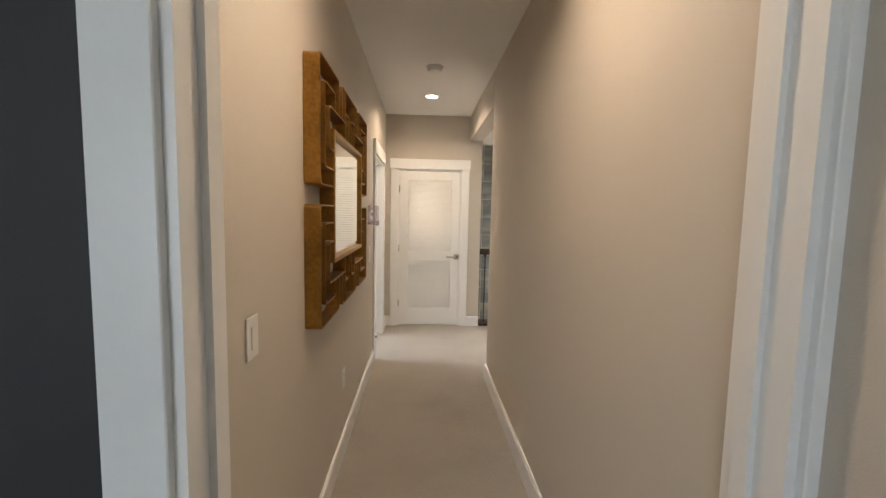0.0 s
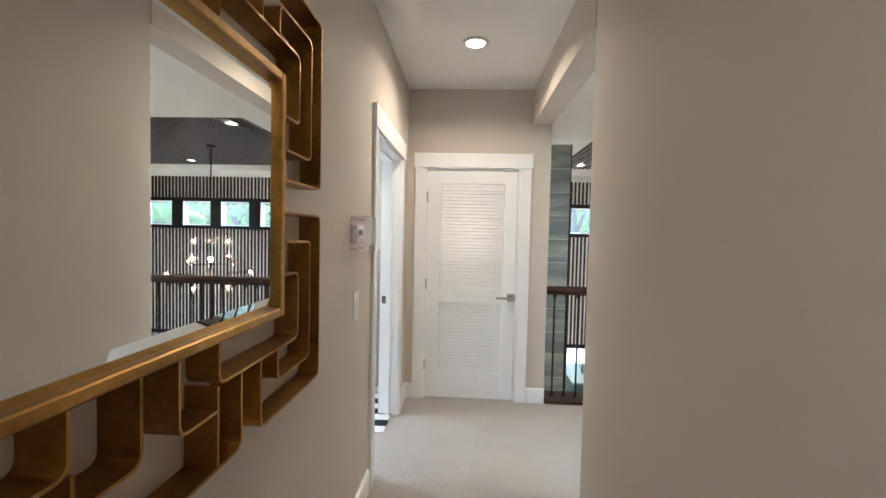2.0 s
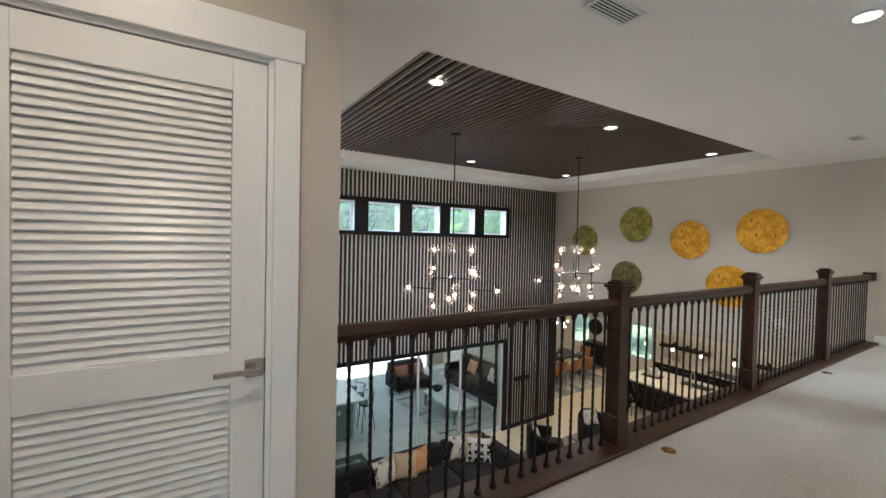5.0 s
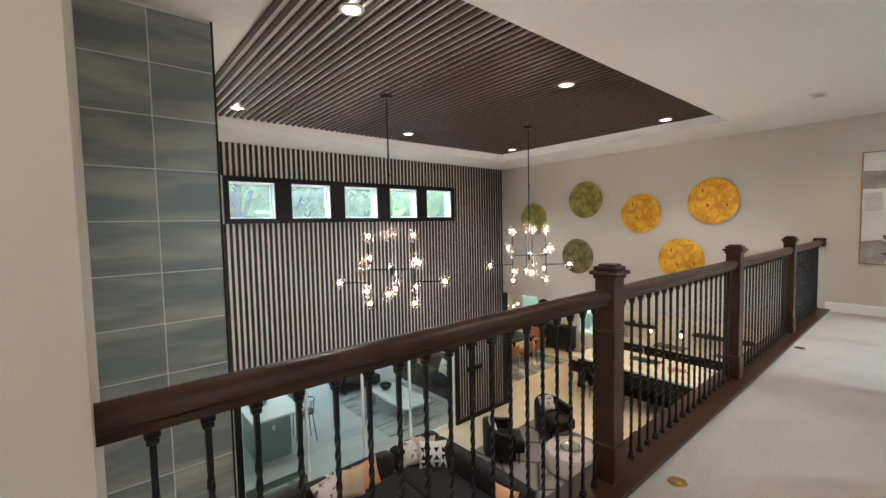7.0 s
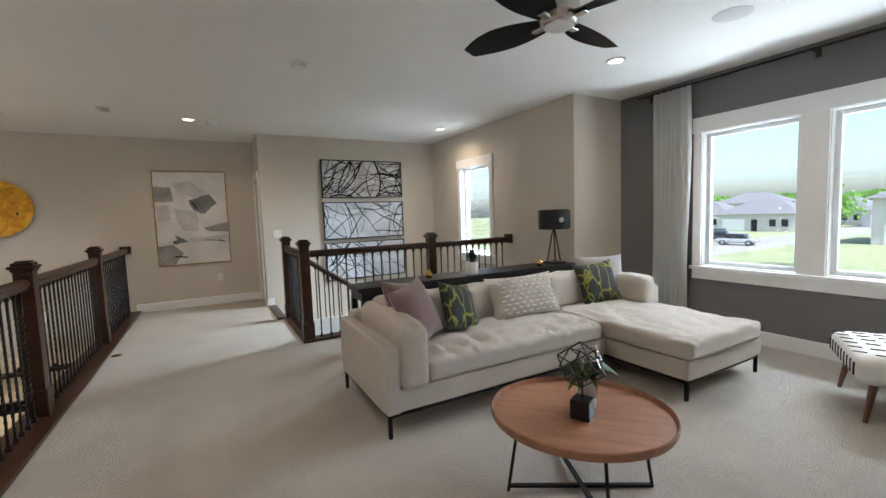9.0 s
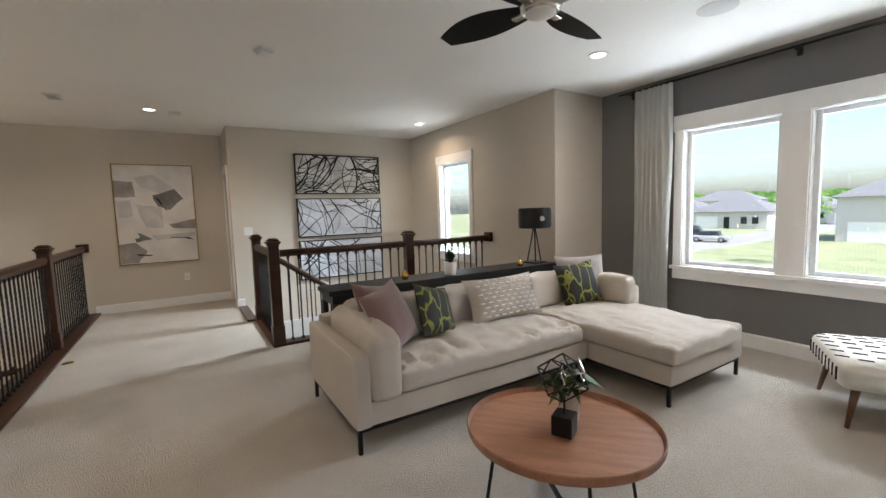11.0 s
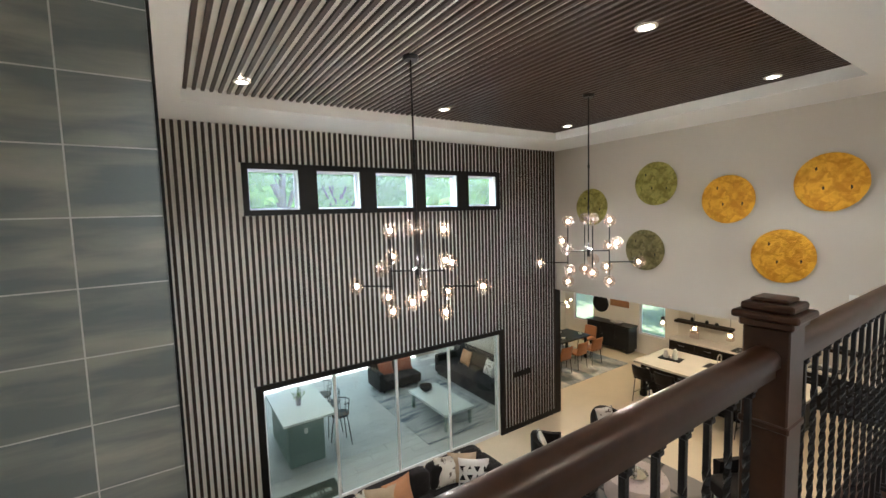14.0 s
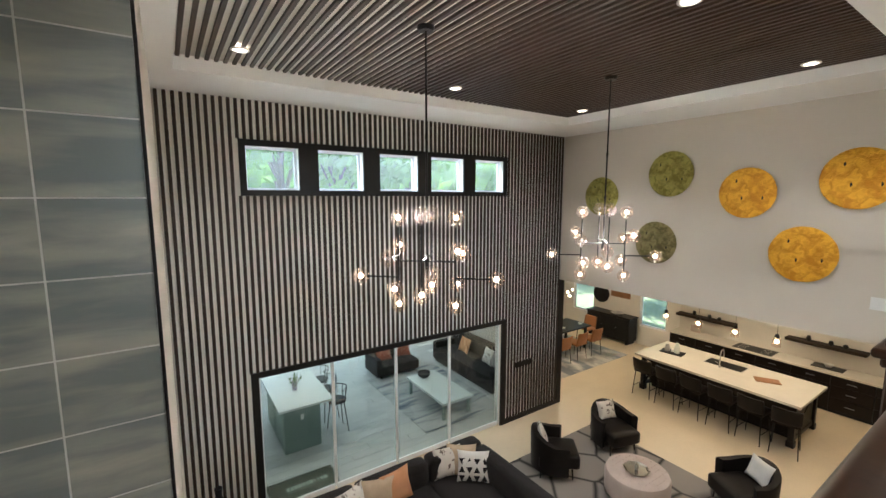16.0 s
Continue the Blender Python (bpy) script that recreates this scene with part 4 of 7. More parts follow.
M_SLATEP = two_tone("slate_brushwork", (0.10, 0.105, 0.105), (0.21, 0.21, 0.205), 6, 0.5, 0.2, 0.7, bump=0.002)
M_PALEP = two_tone("pale_grey_brushwork", (0.42, 0.41, 0.42), (0.58, 0.57, 0.57), 5, 0.5, 0.2, 0.7, bump=0.002)
M_CITY = two_tone("white_and_grey_brushwork", (0.46, 0.50, 0.53), (0.76, 0.76, 0.74), 2.6, 0.5, 0.16, 0.7, bump=0.002, stretch=(2.2, 1, 0.7))
M_CITYK = two_tone("black_brushwork", (0.014, 0.017, 0.024), (0.20, 0.22, 0.24), 9, 0.60, 0.08, 0.7, bump=0.002, stretch=(1, 1, 0.5))
M_PLASTIC = surface("white_plastic", (0.72, 0.72, 0.70), 0.4, vary=0.02, scale=6, grain=60, bump=0.003)
M_SCREEN = surface("dull_green_display", (0.10, 0.16, 0.14), 0.25, vary=0.05, scale=6, bump=0.0)
M_CHARM = surface("charcoal_enamel", (0.014, 0.0145, 0.015), 0.4, vary=0.15, scale=7, grain=80, bump=0.006, spec=0.25)


# ---- hall ----
def strip(points, depth, thick, radius=0.022, x0=0.0):
    """A flat band bent along points (y, z), with rounded corners, standing out depth from the wall."""
    path = [Vector((0, *points[0]))]
    for a, b, c in zip(points, points[1:], points[2:]):
        a, b, c = Vector((0, *a)), Vector((0, *b)), Vector((0, *c))
        r = min(radius, (a - b).length * 0.45, (c - b).length * 0.45)
        p, q = b + (a - b).normalized() * r, b + (c - b).normalized() * r
        for k in range(5):
            t = k / 4
            path.append((1 - t) ** 2 * p + 2 * t * (1 - t) * b + t * t * q)
    path.append(Vector((0, *points[-1])))
    bm = bm_new()
    rows = []
    for i, p in enumerate(path):
        d = (path[min(i + 1, len(path) - 1)] - path[max(i - 1, 0)]).normalized()
        nrm = Vector((0, -d.z, d.y)) * thick / 2
        rows.append([bm.verts.new(p + nrm + Vector((x0, 0, 0))), bm.verts.new(p - nrm + Vector((x0, 0, 0))),
                     bm.verts.new(p - nrm + Vector((x0 + depth, 0, 0))), bm.verts.new(p + nrm + Vector((x0 + depth, 0, 0)))])
    for a, b in zip(rows, rows[1:]):
        for k in range(4):
            bm.faces.new((a[k], a[(k + 1) % 4], b[(k + 1) % 4], b[k]))
    bm.faces.new(rows[0])
    bm.faces.new(rows[-1][::-1])
    return bm


def wall_mirror():
    m = thing("wall_mirror", pose(HL, 2.445, 1.555), "large wall mirror with a wide antiqued brass fretwork frame", "mirror")
    ky, kz = 0.428, 0.304
    for s in (-1, 1):
        part("inner_frame", boxed(0.002, 0.070, min(s * ky, s * (ky - 0.022)), max(s * ky, s * (ky - 0.022)), -kz, kz, 0.003), M_BRASS, m)
        part("inner_frame", boxed(0.002, 0.070, -ky + 0.022, ky - 0.022, min(s * kz, s * (kz - 0.022)), max(s * kz, s * (kz - 0.022)), 0.003), M_BRASS, m)
    bm = bm_new()
    a, b, c, d = ky - 0.022, kz - 0.022, ky - 0.052, kz - 0.052
    o = [bm.verts.new((0.050, y, z)) for y, z in ((-a, -b), (a, -b), (a, b), (-a, b))]
    i = [bm.verts.new((0.055, y, z)) for y, z in ((-c, -d), (c, -d), (c, d), (-c, d))]
    bm.faces.new(i)
    for k in range(4):
        bm.faces.new((o[k], o[(k + 1) % 4], i[(k + 1) % 4], i[k]))
    part("mirror_glass", bm, M_MIRROR, m, "beveled silver mirror glass")
    part("backing", boxed(0.002, 0.045, -a, a, -b, b), M_BLACK, m)
    bands = [
        [(0.43, 0.042), (0.68, 0.042), (0.68, 0.545), (0.31, 0.545), (0.31, 0.386)],
        [(0.43, 0.118), (0.60, 0.118), (0.60, 0.461), (0.394, 0.461), (0.394, 0.386)],
        [(0.43, 0.202), (0.515, 0.202), (0.515, 0.383), (0.15, 0.383), (0.15, 0.304)],
        [(0.146, 0.386), (0.146, 0.542)],
        [(0.04, 0.304), (0.04, 0.433), (0.143, 0.433)],
        [(0.228, 0.386), (0.228, 0.545), (0.0, 0.545)],
    ]
    for sy in (-1, 1):
        for sz in (-1, 1):
            for pts in bands:
                part("brass_band", strip([(sy * y, sz * z) for y, z in pts], 0.066, 0.006, x0=0.002), M_BRASS, m)
    return m


wall_mirror()


def plate(name, m, label, w=0.075, h=0.12, rocker=True, slots=False):
    """A wall plate in its own yz plane, facing +x."""
    p = thing(name, m, label, "switch" if rocker else "outlet")
    part("plate", boxed(0.001, 0.007, -w / 2, w / 2, -h / 2, h / 2, 0.003, 2), M_PLASTIC, p)
    if rocker:
        n = max(1, round(w / 0.075))
        for k in range(n):
            c = (k - (n - 1) / 2) * 0.046
            part("rocker", boxed(0.007, 0.011, c - 0.016, c + 0.016, -0.033, 0.033, 0.002), M_PLASTIC, p)
    else:
        for z in (-0.022, 0.022):
            bm = bm_new()
            box(bm, 0.007, 0.009, -0.016, 0.016, z - 0.014, z + 0.014, 0.003)
            r = part("receptacle", bm, M_PLASTIC, p)
            bm = bm_new()
            for y in (-0.006, 0.006):
                box(bm, 0.009, 0.0095, y - 0.001, y + 0.001, z - 0.004, z + 0.005)
            part("slot", bm, M_BLACK, r)
    return p


plate("light_switch", pose(HL, 1.24, 1.14), "white rocker light switch on the hall wall")
plate("light_switch", pose(HL, 3.80, 1.108), "white rocker light switch beside the bedroom door", 0.08, 0.14)
plate("wall_outlet", pose(HL, 2.58, 0.47), "white wall outlet low on the hall wall", rocker=False)
plate("light_switch", pose(TRIX, 3.49, 1.155, 0, 0, 180), "white double rocker switch beside the stairs", 0.12, 0.12)
plate("wall_outlet", pose(EAST, 4.33, 0.45, 0, 0, 180), "white wall outlet under the abstract painting", rocker=False)
plate("light_switch", pose(EAST, 6.62, 0.10, 0, 0, 180), "grey wall plate high on the great room wall", 0.16, 0.16)

th = thing("thermostat", pose(HL, 3.778, 1.455), "white thermostat behind a clear acrylic lock box", "thermostat")
part("body", boxed(0.004, 0.03, -0.055, 0.055, -0.045, 0.045, 0.006, 2), M_PLASTIC, th)
part("display", boxed(0.030, 0.032, -0.012, 0.028, -0.004, 0.022), M_SCREEN, th)
bm = bm_new()
for y in (-0.04, -0.028):
    box(bm, 0.030, 0.032, y, y + 0.007, -0.004, 0.022)
box(bm, 0.030, 0.032, 0.0, 0.016, -0.03, -0.022)
part("buttons", bm, M_IRON, th)
part("lock_box", boxed(0.002, 0.082, -0.088, 0.088, -0.082, 0.085, 0.008, 2), M_ACRYL, th, "clear acrylic cover")
lk = part("lock", boxed(0.066, 0.09, 0.0, 0.03, -0.09, -0.05, 0.003), M_ACRYL, th)
part("keyhole", rod(bm_new(), (0.09, 0.015, -0.07), (0.093, 0.015, -0.07), 0.007), M_CHROME, lk)
for y in (-0.07, 0.07):
    for z in (-0.066, 0.07):
        part("standoff", rod(bm_new(), (0.002, y, z), (0.03, y, z), 0.006), M_ACRYL, th)


def smoke_alarm(x, y, z=CEIL):
    s = thing("smoke_detector", pose(x, y, z), "round white ceiling smoke detector", "smoke detector", "smoke detectors")
    part("base", lathe(bm_new(), [(0, -0.012), (0.072, -0.012), (0.075, -0.006), (0.075, 0), (0, 0)], 28), M_PLASTIC, s, smooth=True)
    part("cover", lathe(bm_new(), [(0, -0.045), (0.03, -0.045), (0.052, -0.040), (0.062, -0.026), (0.064, -0.012), (0, -0.012)], 28), M_PLASTIC, s, smooth=True)
    return s


smoke_alarm(0.60, 3.71)
smoke_alarm(7.82, 4.31)


def vent(x, y, w, d, turn=0, group="ceiling vents"):
    v = thing("ceiling_vent", pose(x, y, CEIL, 0, 0, turn), "white louvered ceiling air vent", "air vent", group)
    bm = bm_new()
    for a in ((-w / 2, -w / 2 + 0.02, -d / 2, d / 2), (w / 2 - 0.02, w / 2, -d / 2, d / 2), (-w / 2 + 0.02, w / 2 - 0.02, -d / 2, -d / 2 + 0.02), (-w / 2 + 0.02, w / 2 - 0.02, d / 2 - 0.02, d / 2)):
        box(bm, *a, -0.012, 0, 0.003)
    part("frame_edge", bm, M_PLASTIC, v)
    # Charcoal plate stands in for the shade of the duct behind the slats.
    part("backing", boxed(-w / 2 + 0.02, w / 2 - 0.02, -d / 2 + 0.02, d / 2 - 0.02, -0.003, -0.001), M_CHARM, v)
    n = max(3, int(d / 0.028))
    for i in range(n):
        yy = -d / 2 + 0.03 + i * (d - 0.06) / (n - 1)
        bm = bm_new()
        bar(bm, (-w / 2 + 0.02, yy, -0.007), (w / 2 - 0.02, yy, -0.007), 0.009, 0.003)
        part("slat", bm, M_PLASTIC, v)
    return v


vent(2.80, 5.33, 0.36, 0.17, 0)
vent(7.54, 5.39, 0.26, 0.14, 0)
sp = thing("ceiling_speaker", pose(3.04, 1.09, CEIL), "flat round white ceiling speaker grille", "speaker")
part("grille", lathe(bm_new(), [(0, -0.006), (0.115, -0.006), (0.125, -0.003), (0.125, 0), (0, 0)], 32), M_GRILLE, sp, smooth=True)
dt = thing("ceiling_detector", pose(5.20, 3.66, CEIL, 0, 0, 20), "square white ceiling sensor box", "sensor")
part("base", boxed(-0.07, 0.07, -0.06, 0.06, -0.016, 0, 0.004), M_PLASTIC, dt)
part("cover", boxed(-0.055, 0.055, -0.045, 0.045, -0.045, -0.016, 0.008, 2), M_PLASTIC, dt)
for x, y in ((3.543, 5.337), (6.84, 5.377)):
    fb = thing("floor_outlet", pose(x, y, 0), "round brass floor outlet set in the carpet", "floor outlet", "floor outlets")
    part("ring", lathe(bm_new(), [(0, 0.006), (0.034, 0.006), (0.045, 0.004), (0.048, 0.0), (0, 0)], 24), M_GOLD, fb, smooth=True)
    part("lid", lathe(bm_new(), [(0, 0.009), (0.022, 0.009), (0.024, 0.006), (0, 0.006)], 20), M_GOLD, fb, smooth=True)


# bedroom seen through the hall door
ds = thing("dresser", pose(-0.85, 5.74, 0), "limed grey wooden dresser with a flat top", "dresser")
part("carcass", boxed(-0.66, 0.66, -0.22, 0.22, 0.06, 0.93, 0.004), M_GREIGE_WOOD, ds)
part("top", boxed(-0.68, 0.68, -0.24, 0.24, 0.93, 0.958, 0.004), M_GREIGE_WOOD, ds)
part("plinth", boxed(-0.64, 0.64, -0.20, 0.20, 0.0, 0.06), M_CERAMIC, ds)
for x in (-0.44, 0.0, 0.44):
    part("door_panel", boxed(x - 0.205, x + 0.205, -0.236, -0.221, 0.09, 0.91, 0.003), M_GREIGE_WOOD, ds)
cg = thing("birdcage", pose(-0.43, 5.68, 0.958), "white wire birdcage with a white ceramic figure inside", "birdcage")
part("tray", lathe(bm_new(), [(0, 0), (0.16, 0), (0.165, 0.02), (0.155, 0.03), (0, 0.03)], 32), M_CERAMIC, cg, smooth=True)
for k in range(18):
    a = 2 * math.pi * k / 18
    bm = bm_new()
    last = None
    for r, z in ((0.145, 0.03), (0.145, 0.17), (0.132, 0.22), (0.10, 0.265), (0.055, 0.295), (0.012, 0.305)):
        p = Vector((r * math.cos(a), r * math.sin(a), z))
        if last is not None:
            rod(bm, last, p, 0.0024, seg=5)
        last = p
    part("wire", bm, M_CERAMIC, cg)
for z in (0.10, 0.17):
    bm = bm_new()
    for k in range(24):
        a, b = 2 * math.pi * k / 24, 2 * math.pi * (k + 1) / 24
        rod(bm, (0.145 * math.cos(a), 0.145 * math.sin(a), z), (0.145 * math.cos(b), 0.145 * math.sin(b), z), 0.0028, seg=5)
    part("hoop", bm, M_CERAMIC, cg)
part("finial", lathe(bm_new(), [(0, 0.30), (0.025, 0.30), (0.03, 0.315), (0.022, 0.33), (0, 0.332)], 14), M_CERAMIC, cg, smooth=True)
fg = thing("bird_figurine", pose(-0.43, 5.68, 0.988), "small white ceramic bird figure in the cage", "figurine")
part("figure", lathe(bm_new(), [(0, 0), (0.036, 0), (0.03, 0.02), (0.042, 0.06), (0.036, 0.10), (0.018, 0.125), (0.022, 0.145), (0.012, 0.165), (0, 0.185)], 16), M_CERAMIC, fg, smooth=True)


def blob(pts):
    """A flat brush patch on a canvas, in its yz plane."""
    bm = bm_new()
    n = len(pts)
    vs = []
    for i in range(n):
        a, b = Vector(pts[i]), Vector(pts[(i + 1) % n])
        for k in range(6):
            t = k / 6
            p = a.lerp(b, t)
            w = noise.noise(Vector((p.x * 9, p.y * 9, i * 3.1))) * 0.018
            vs.append(bm.verts.new((0, -p.x - w, p.y + w * 0.7)))
    bm.faces.new(vs)
    return bm


def canvas_art(name, m, w, h, label, canvas, edge, rim=0.012, depth=0.035):
    """A stretched canvas in a thin tray frame, facing +x of its own."""
    a = thing(name, m, label, "painting")
    part("canvas", boxed(0.004, depth - 0.006, -w / 2 + rim + 0.004, w / 2 - rim - 0.004, -h / 2 + rim + 0.004, h / 2 - rim - 0.004, 0.002), canvas, a)
    for s in (-1, 1):
        y = sorted((s * w / 2, s * (w / 2 - rim)))
        part("frame_edge", boxed(0.002, depth, *y, -h / 2, h / 2), edge, a)
        z = sorted((s * h / 2, s * (h / 2 - rim)))
        part("frame_edge", boxed(0.002, depth, -w / 2 + rim, w / 2 - rim, *z), edge, a)
    return a


def patches(a, depth, items):
    for k, (mat, pts) in enumerate(items):
        o = part("brush_patch", blob(pts), mat, a)
        o.location.x = depth - 0.005 + 0.0007 * (k + 1)


ART = canvas_art("abstract_painting", pose(EAST, 4.655, 1.455, 0, 0, 180), 1.03, 1.51, "tall abstract painting in grey, taupe and white", M_CANVAS, M_BRASS)
patches(ART, 0.035, [
    (M_TAUPE, [(0.50, 0.50), (0.27, 0.50), (0.25, 0.27), (0.50, 0.26)]), (M_PALEP, [(0.25, 0.56), (0.0, 0.60), (-0.28, 0.36), (-0.10, 0.30), (0.20, 0.42)]),
    (M_SLATEP, [(0.06, 0.28), (-0.26, 0.38), (-0.36, 0.24), (-0.18, 0.06), (-0.02, 0.12)]), (M_CANVAS, [(0.26, 0.42), (0.04, 0.34), (0.02, 0.20), (0.20, 0.16)]),
    (M_PALEP, [(0.26, 0.16), (-0.06, 0.10), (-0.08, -0.22), (0.14, -0.20), (0.22, -0.02)]), (M_PALEP, [(0.50, 0.20), (0.32, 0.22), (0.30, -0.02), (0.48, -0.04)]),
    (M_TAUPE, [(-0.14, -0.16), (-0.50, -0.08), (-0.50, -0.24), (-0.20, -0.22)]), (M_SLATEP, [(0.34, -0.24), (0.20, -0.30), (0.08, -0.38), (0.28, -0.42)]),
    (M_TAUPE, [(0.50, -0.44), (0.30, -0.42), (0.16, -0.56), (0.28, -0.73), (0.50, -0.73)]), (M_PALEP, [(0.10, -0.32), (-0.50, -0.30), (-0.48, -0.36), (0.02, -0.40)]),
    (M_CANVAS, [(0.48, -0.10), (0.28, -0.14), (0.24, -0.34), (0.46, -0.40)]), (M_CITYK, [(0.30, -0.60), (0.10, -0.62), (0.12, -0.635), (0.28, -0.62)]),
    (M_CITYK, [(0.02, 0.27), (-0.04, 0.24), (-0.14, 0.05), (-0.12, 0.06)]), (M_CITYK, [(-0.14, -0.36), (-0.40, -0.38), (-0.48, -0.42), (-0.30, -0.375)]),
])
def branches(a, w, h, count, seed, width):
    """Inked branches on a panel: tapering strokes that wander and fork."""
    rnd = random.Random(seed)
    bm = bm_new()
    for k in range(count):
        side = rnd.random()
        p = Vector((rnd.uniform(-w / 2, w / 2), rnd.choice((-h / 2, h / 2)))) if side < 0.5 else Vector((rnd.choice((-w / 2, w / 2)), rnd.uniform(-h / 2, h / 2)))
        ang = math.atan2(-p.y + rnd.uniform(-0.2, 0.2), -p.x * 0.5 + rnd.uniform(-0.5, 0.5))
        bend, wid, last = rnd.uniform(-0.10, 0.10), width * rnd.uniform(0.4, 1.5), None
        lift = 0.0395 + 0.00004 * k
        for i in range(rnd.randint(14, 34)):
            d = Vector((math.cos(ang), math.sin(ang)))
            nn = Vector((-d.y, d.x)) * wid * (1 - i / 40)
            q = (bm.verts.new((lift, *(p + nn))), bm.verts.new((lift, *(p - nn))))
            if last:
                bm.faces.new((last[0], last[1], q[1], q[0]))
            last = q
            p = p + d * 0.036
            ang += bend + rnd.uniform(-0.16, 0.16)
            if abs(p.x) > w / 2 or abs(p.y) > h / 2:
                break
    part("ink_drawing", bm, M_INK, a)


for k, (z0, z1, mat) in enumerate(((1.712, 2.348, M_BRANCH_A), (1.012, 1.640, M_BRANCH_B), (0.315, 0.955, M_BRANCH_B))):
    p = canvas_art("panel_painting", pose(TRIX, 2.04, (z0 + z1) / 2, 0, 0, 180), 1.44, z1 - z0,
                   "wide panel of black branches on pale ground, thin black frame", mat, M_BLACK, 0.014, 0.045)
    tagged(p, group="three branch panels")
    branches(p, 1.40, z1 - z0 - 0.04, 60 if k == 0 else 26, 17 + k, 0.010 if k == 0 else 0.008)
CITY = canvas_art("city_painting", pose(-1.98, 8.05, 1.46, 0, 0, -90), 1.36, 1.84, "large black and white skyline painting in a gilt edge", M_CITY, M_GOLD, 0.016, 0.04)
patches(CITY, 0.04, [
    (M_CITYK, [(0.18, 0.42), (0.08, 0.42), (0.06, -0.10), (0.19, -0.10)]), (M_CITYK, [(0.06, 0.56), (-0.05, 0.56), (-0.08, -0.18), (0.05, -0.18)]),
    (M_SLATEP, [(-0.16, 0.30), (-0.30, 0.36), (-0.36, 0.22), (-0.36, -0.36), (-0.16, -0.34)]), (M_CITYK, [(0.66, 0.70), (0.60, 0.70), (0.58, -0.80), (0.66, -0.80)]),
    (M_CITYK, [(0.16, -0.20), (-0.62, -0.24), (-0.62, -0.42), (0.10, -0.40)]), (M_CITYK, [(0.12, -0.50), (-0.06, -0.50), (-0.10, -0.88), (0.14, -0.88)]),
    (M_PALEP, [(0.52, 0.66), (0.42, 0.60), (0.40, -0.12), (0.52, -0.10)]), (M_CANVAS, [(0.14, -0.26), (-0.16, -0.27), (-0.14, -0.36), (0.12, -0.34)]),
    (M_CITYK, [(-0.38, 0.62), (-0.56, 0.62), (-0.56, 0.58), (-0.38, 0.57)]), (M_CITYK, [(-0.38, 0.52), (-0.58, 0.53), (-0.58, 0.49), (-0.40, 0.48)]),
    (M_CITYK, [(0.46, -0.40), (0.40, -0.42), (0.36, -0.86), (0.46, -0.86)]),
])
setting("trim_bedroom_wainscot", boxed(-3.39, -0.11, 8.03, 8.049, 0.132, 1.20), M_GREIGE_WOOD)
bl = thing("area_rug", pose(-1.0, 4.75, 0), "black and white striped rug on the bedroom floor", "rug")
for k in range(7):
    part("stripe", boxed(-1.1, 1.0, 0.02 + k * 0.1, 0.118 + k * 0.1, 0.001, 0.012), M_INK if k % 2 else M_CERAMIC, bl)


# ---- gilded discs ----
def wall_disc(y, z, r, mat, label, seed):
    d = thing("wall_disc", pose(EAST - 0.055, y, z, 0, -90, 0), label, "wall decor", "hammered wall discs")
    bm = bm_new()
    rings, seg = 9, 44
    rows = [[bm.verts.new((0, 0, 0.012))]]
    for i in range(1, rings + 1):
        row = []
        for k in range(seg):
            a = 2 * math.pi * k / seg
            rr = r * i / rings * (1 + (0.012 * noise.noise(Vector((math.cos(a) * 3, math.sin(a) * 3, seed))) if i == rings else 0))
            p = Vector((rr * math.cos(a), rr * math.sin(a), 0))
            zz = 0.012 + 0.010 * noise.noise(Vector((p.x * 9, p.y * 20, seed))) - (0.012 if i == rings else 0)
            row.append(bm.verts.new((p.x, p.y, zz)))
        rows.append(row)
    for i, (a, b) in enumerate(zip(rows, rows[1:])):
        for k in range(seg):
            j = (k + 1) % seg
            if i == 0:
                bm.faces.new((a[0], b[k], b[j]))
            else:
                bm.faces.new((a[k], b[k], b[j], a[j]))
    back = [bm.verts.new((v.co.x * 0.985, v.co.y * 0.985, -0.018)) for v in rows[-1]]
    for k in range(seg):
        j = (k + 1) % seg
        bm.faces.new((rows[-1][k], back[k], back[j], rows[-1][j]))
    bm.faces.new(back[::-1])
    part("face", bm, mat, d, smooth=True)
    rnd = random.Random(seed)
    for k in range(3):
        a, rr = 0.7 + 0.35 * k + rnd.uniform(-0.1, 0.1), r * (0.15 + 0.35 * abs(k - 1) + 0.1)
        b = bm_new()
        c = (rr * math.cos(a + k * 1.5), rr * math.sin(a + k * 1.5))
        vs = [b.verts.new((c[0] + 0.026 * math.cos(t) * (1 + 0.3 * math.sin(3 * t)), c[1] + 0.012 * math.sin(t), 0.026)) for t in [2 * math.pi * q / 10 for q in range(10)]]
        b.faces.new(vs)
        part("tear", b, M_INK, d)
    part("standoff", rod(bm_new(), (0, 0, -0.054), (0, 0, -0.018), 0.05, seg=16), M_IRON, d)
    return d


for i, (y, z, r, mat, col) in enumerate(((10.63, 1.44, 0.375, M_GREENLEAF, "olive green"), (9.285, 1.815, 0.385, M_GREENLEAF, "olive green"), (8.13, 1.485, 0.375, M_GLEAF, "bright gold"),
                                         (6.93, 1.655, 0.385, M_GLEAF, "bright gold"), (7.41, 0.64, 0.385, M_GLEAF, "bright gold"), (9.475, 0.615, 0.375, M_BRONZELEAF, "dull bronze"))):
    wall_disc(y, z, r, mat, "round hammered %s leaf disc on the wall" % col, i + 1.0)


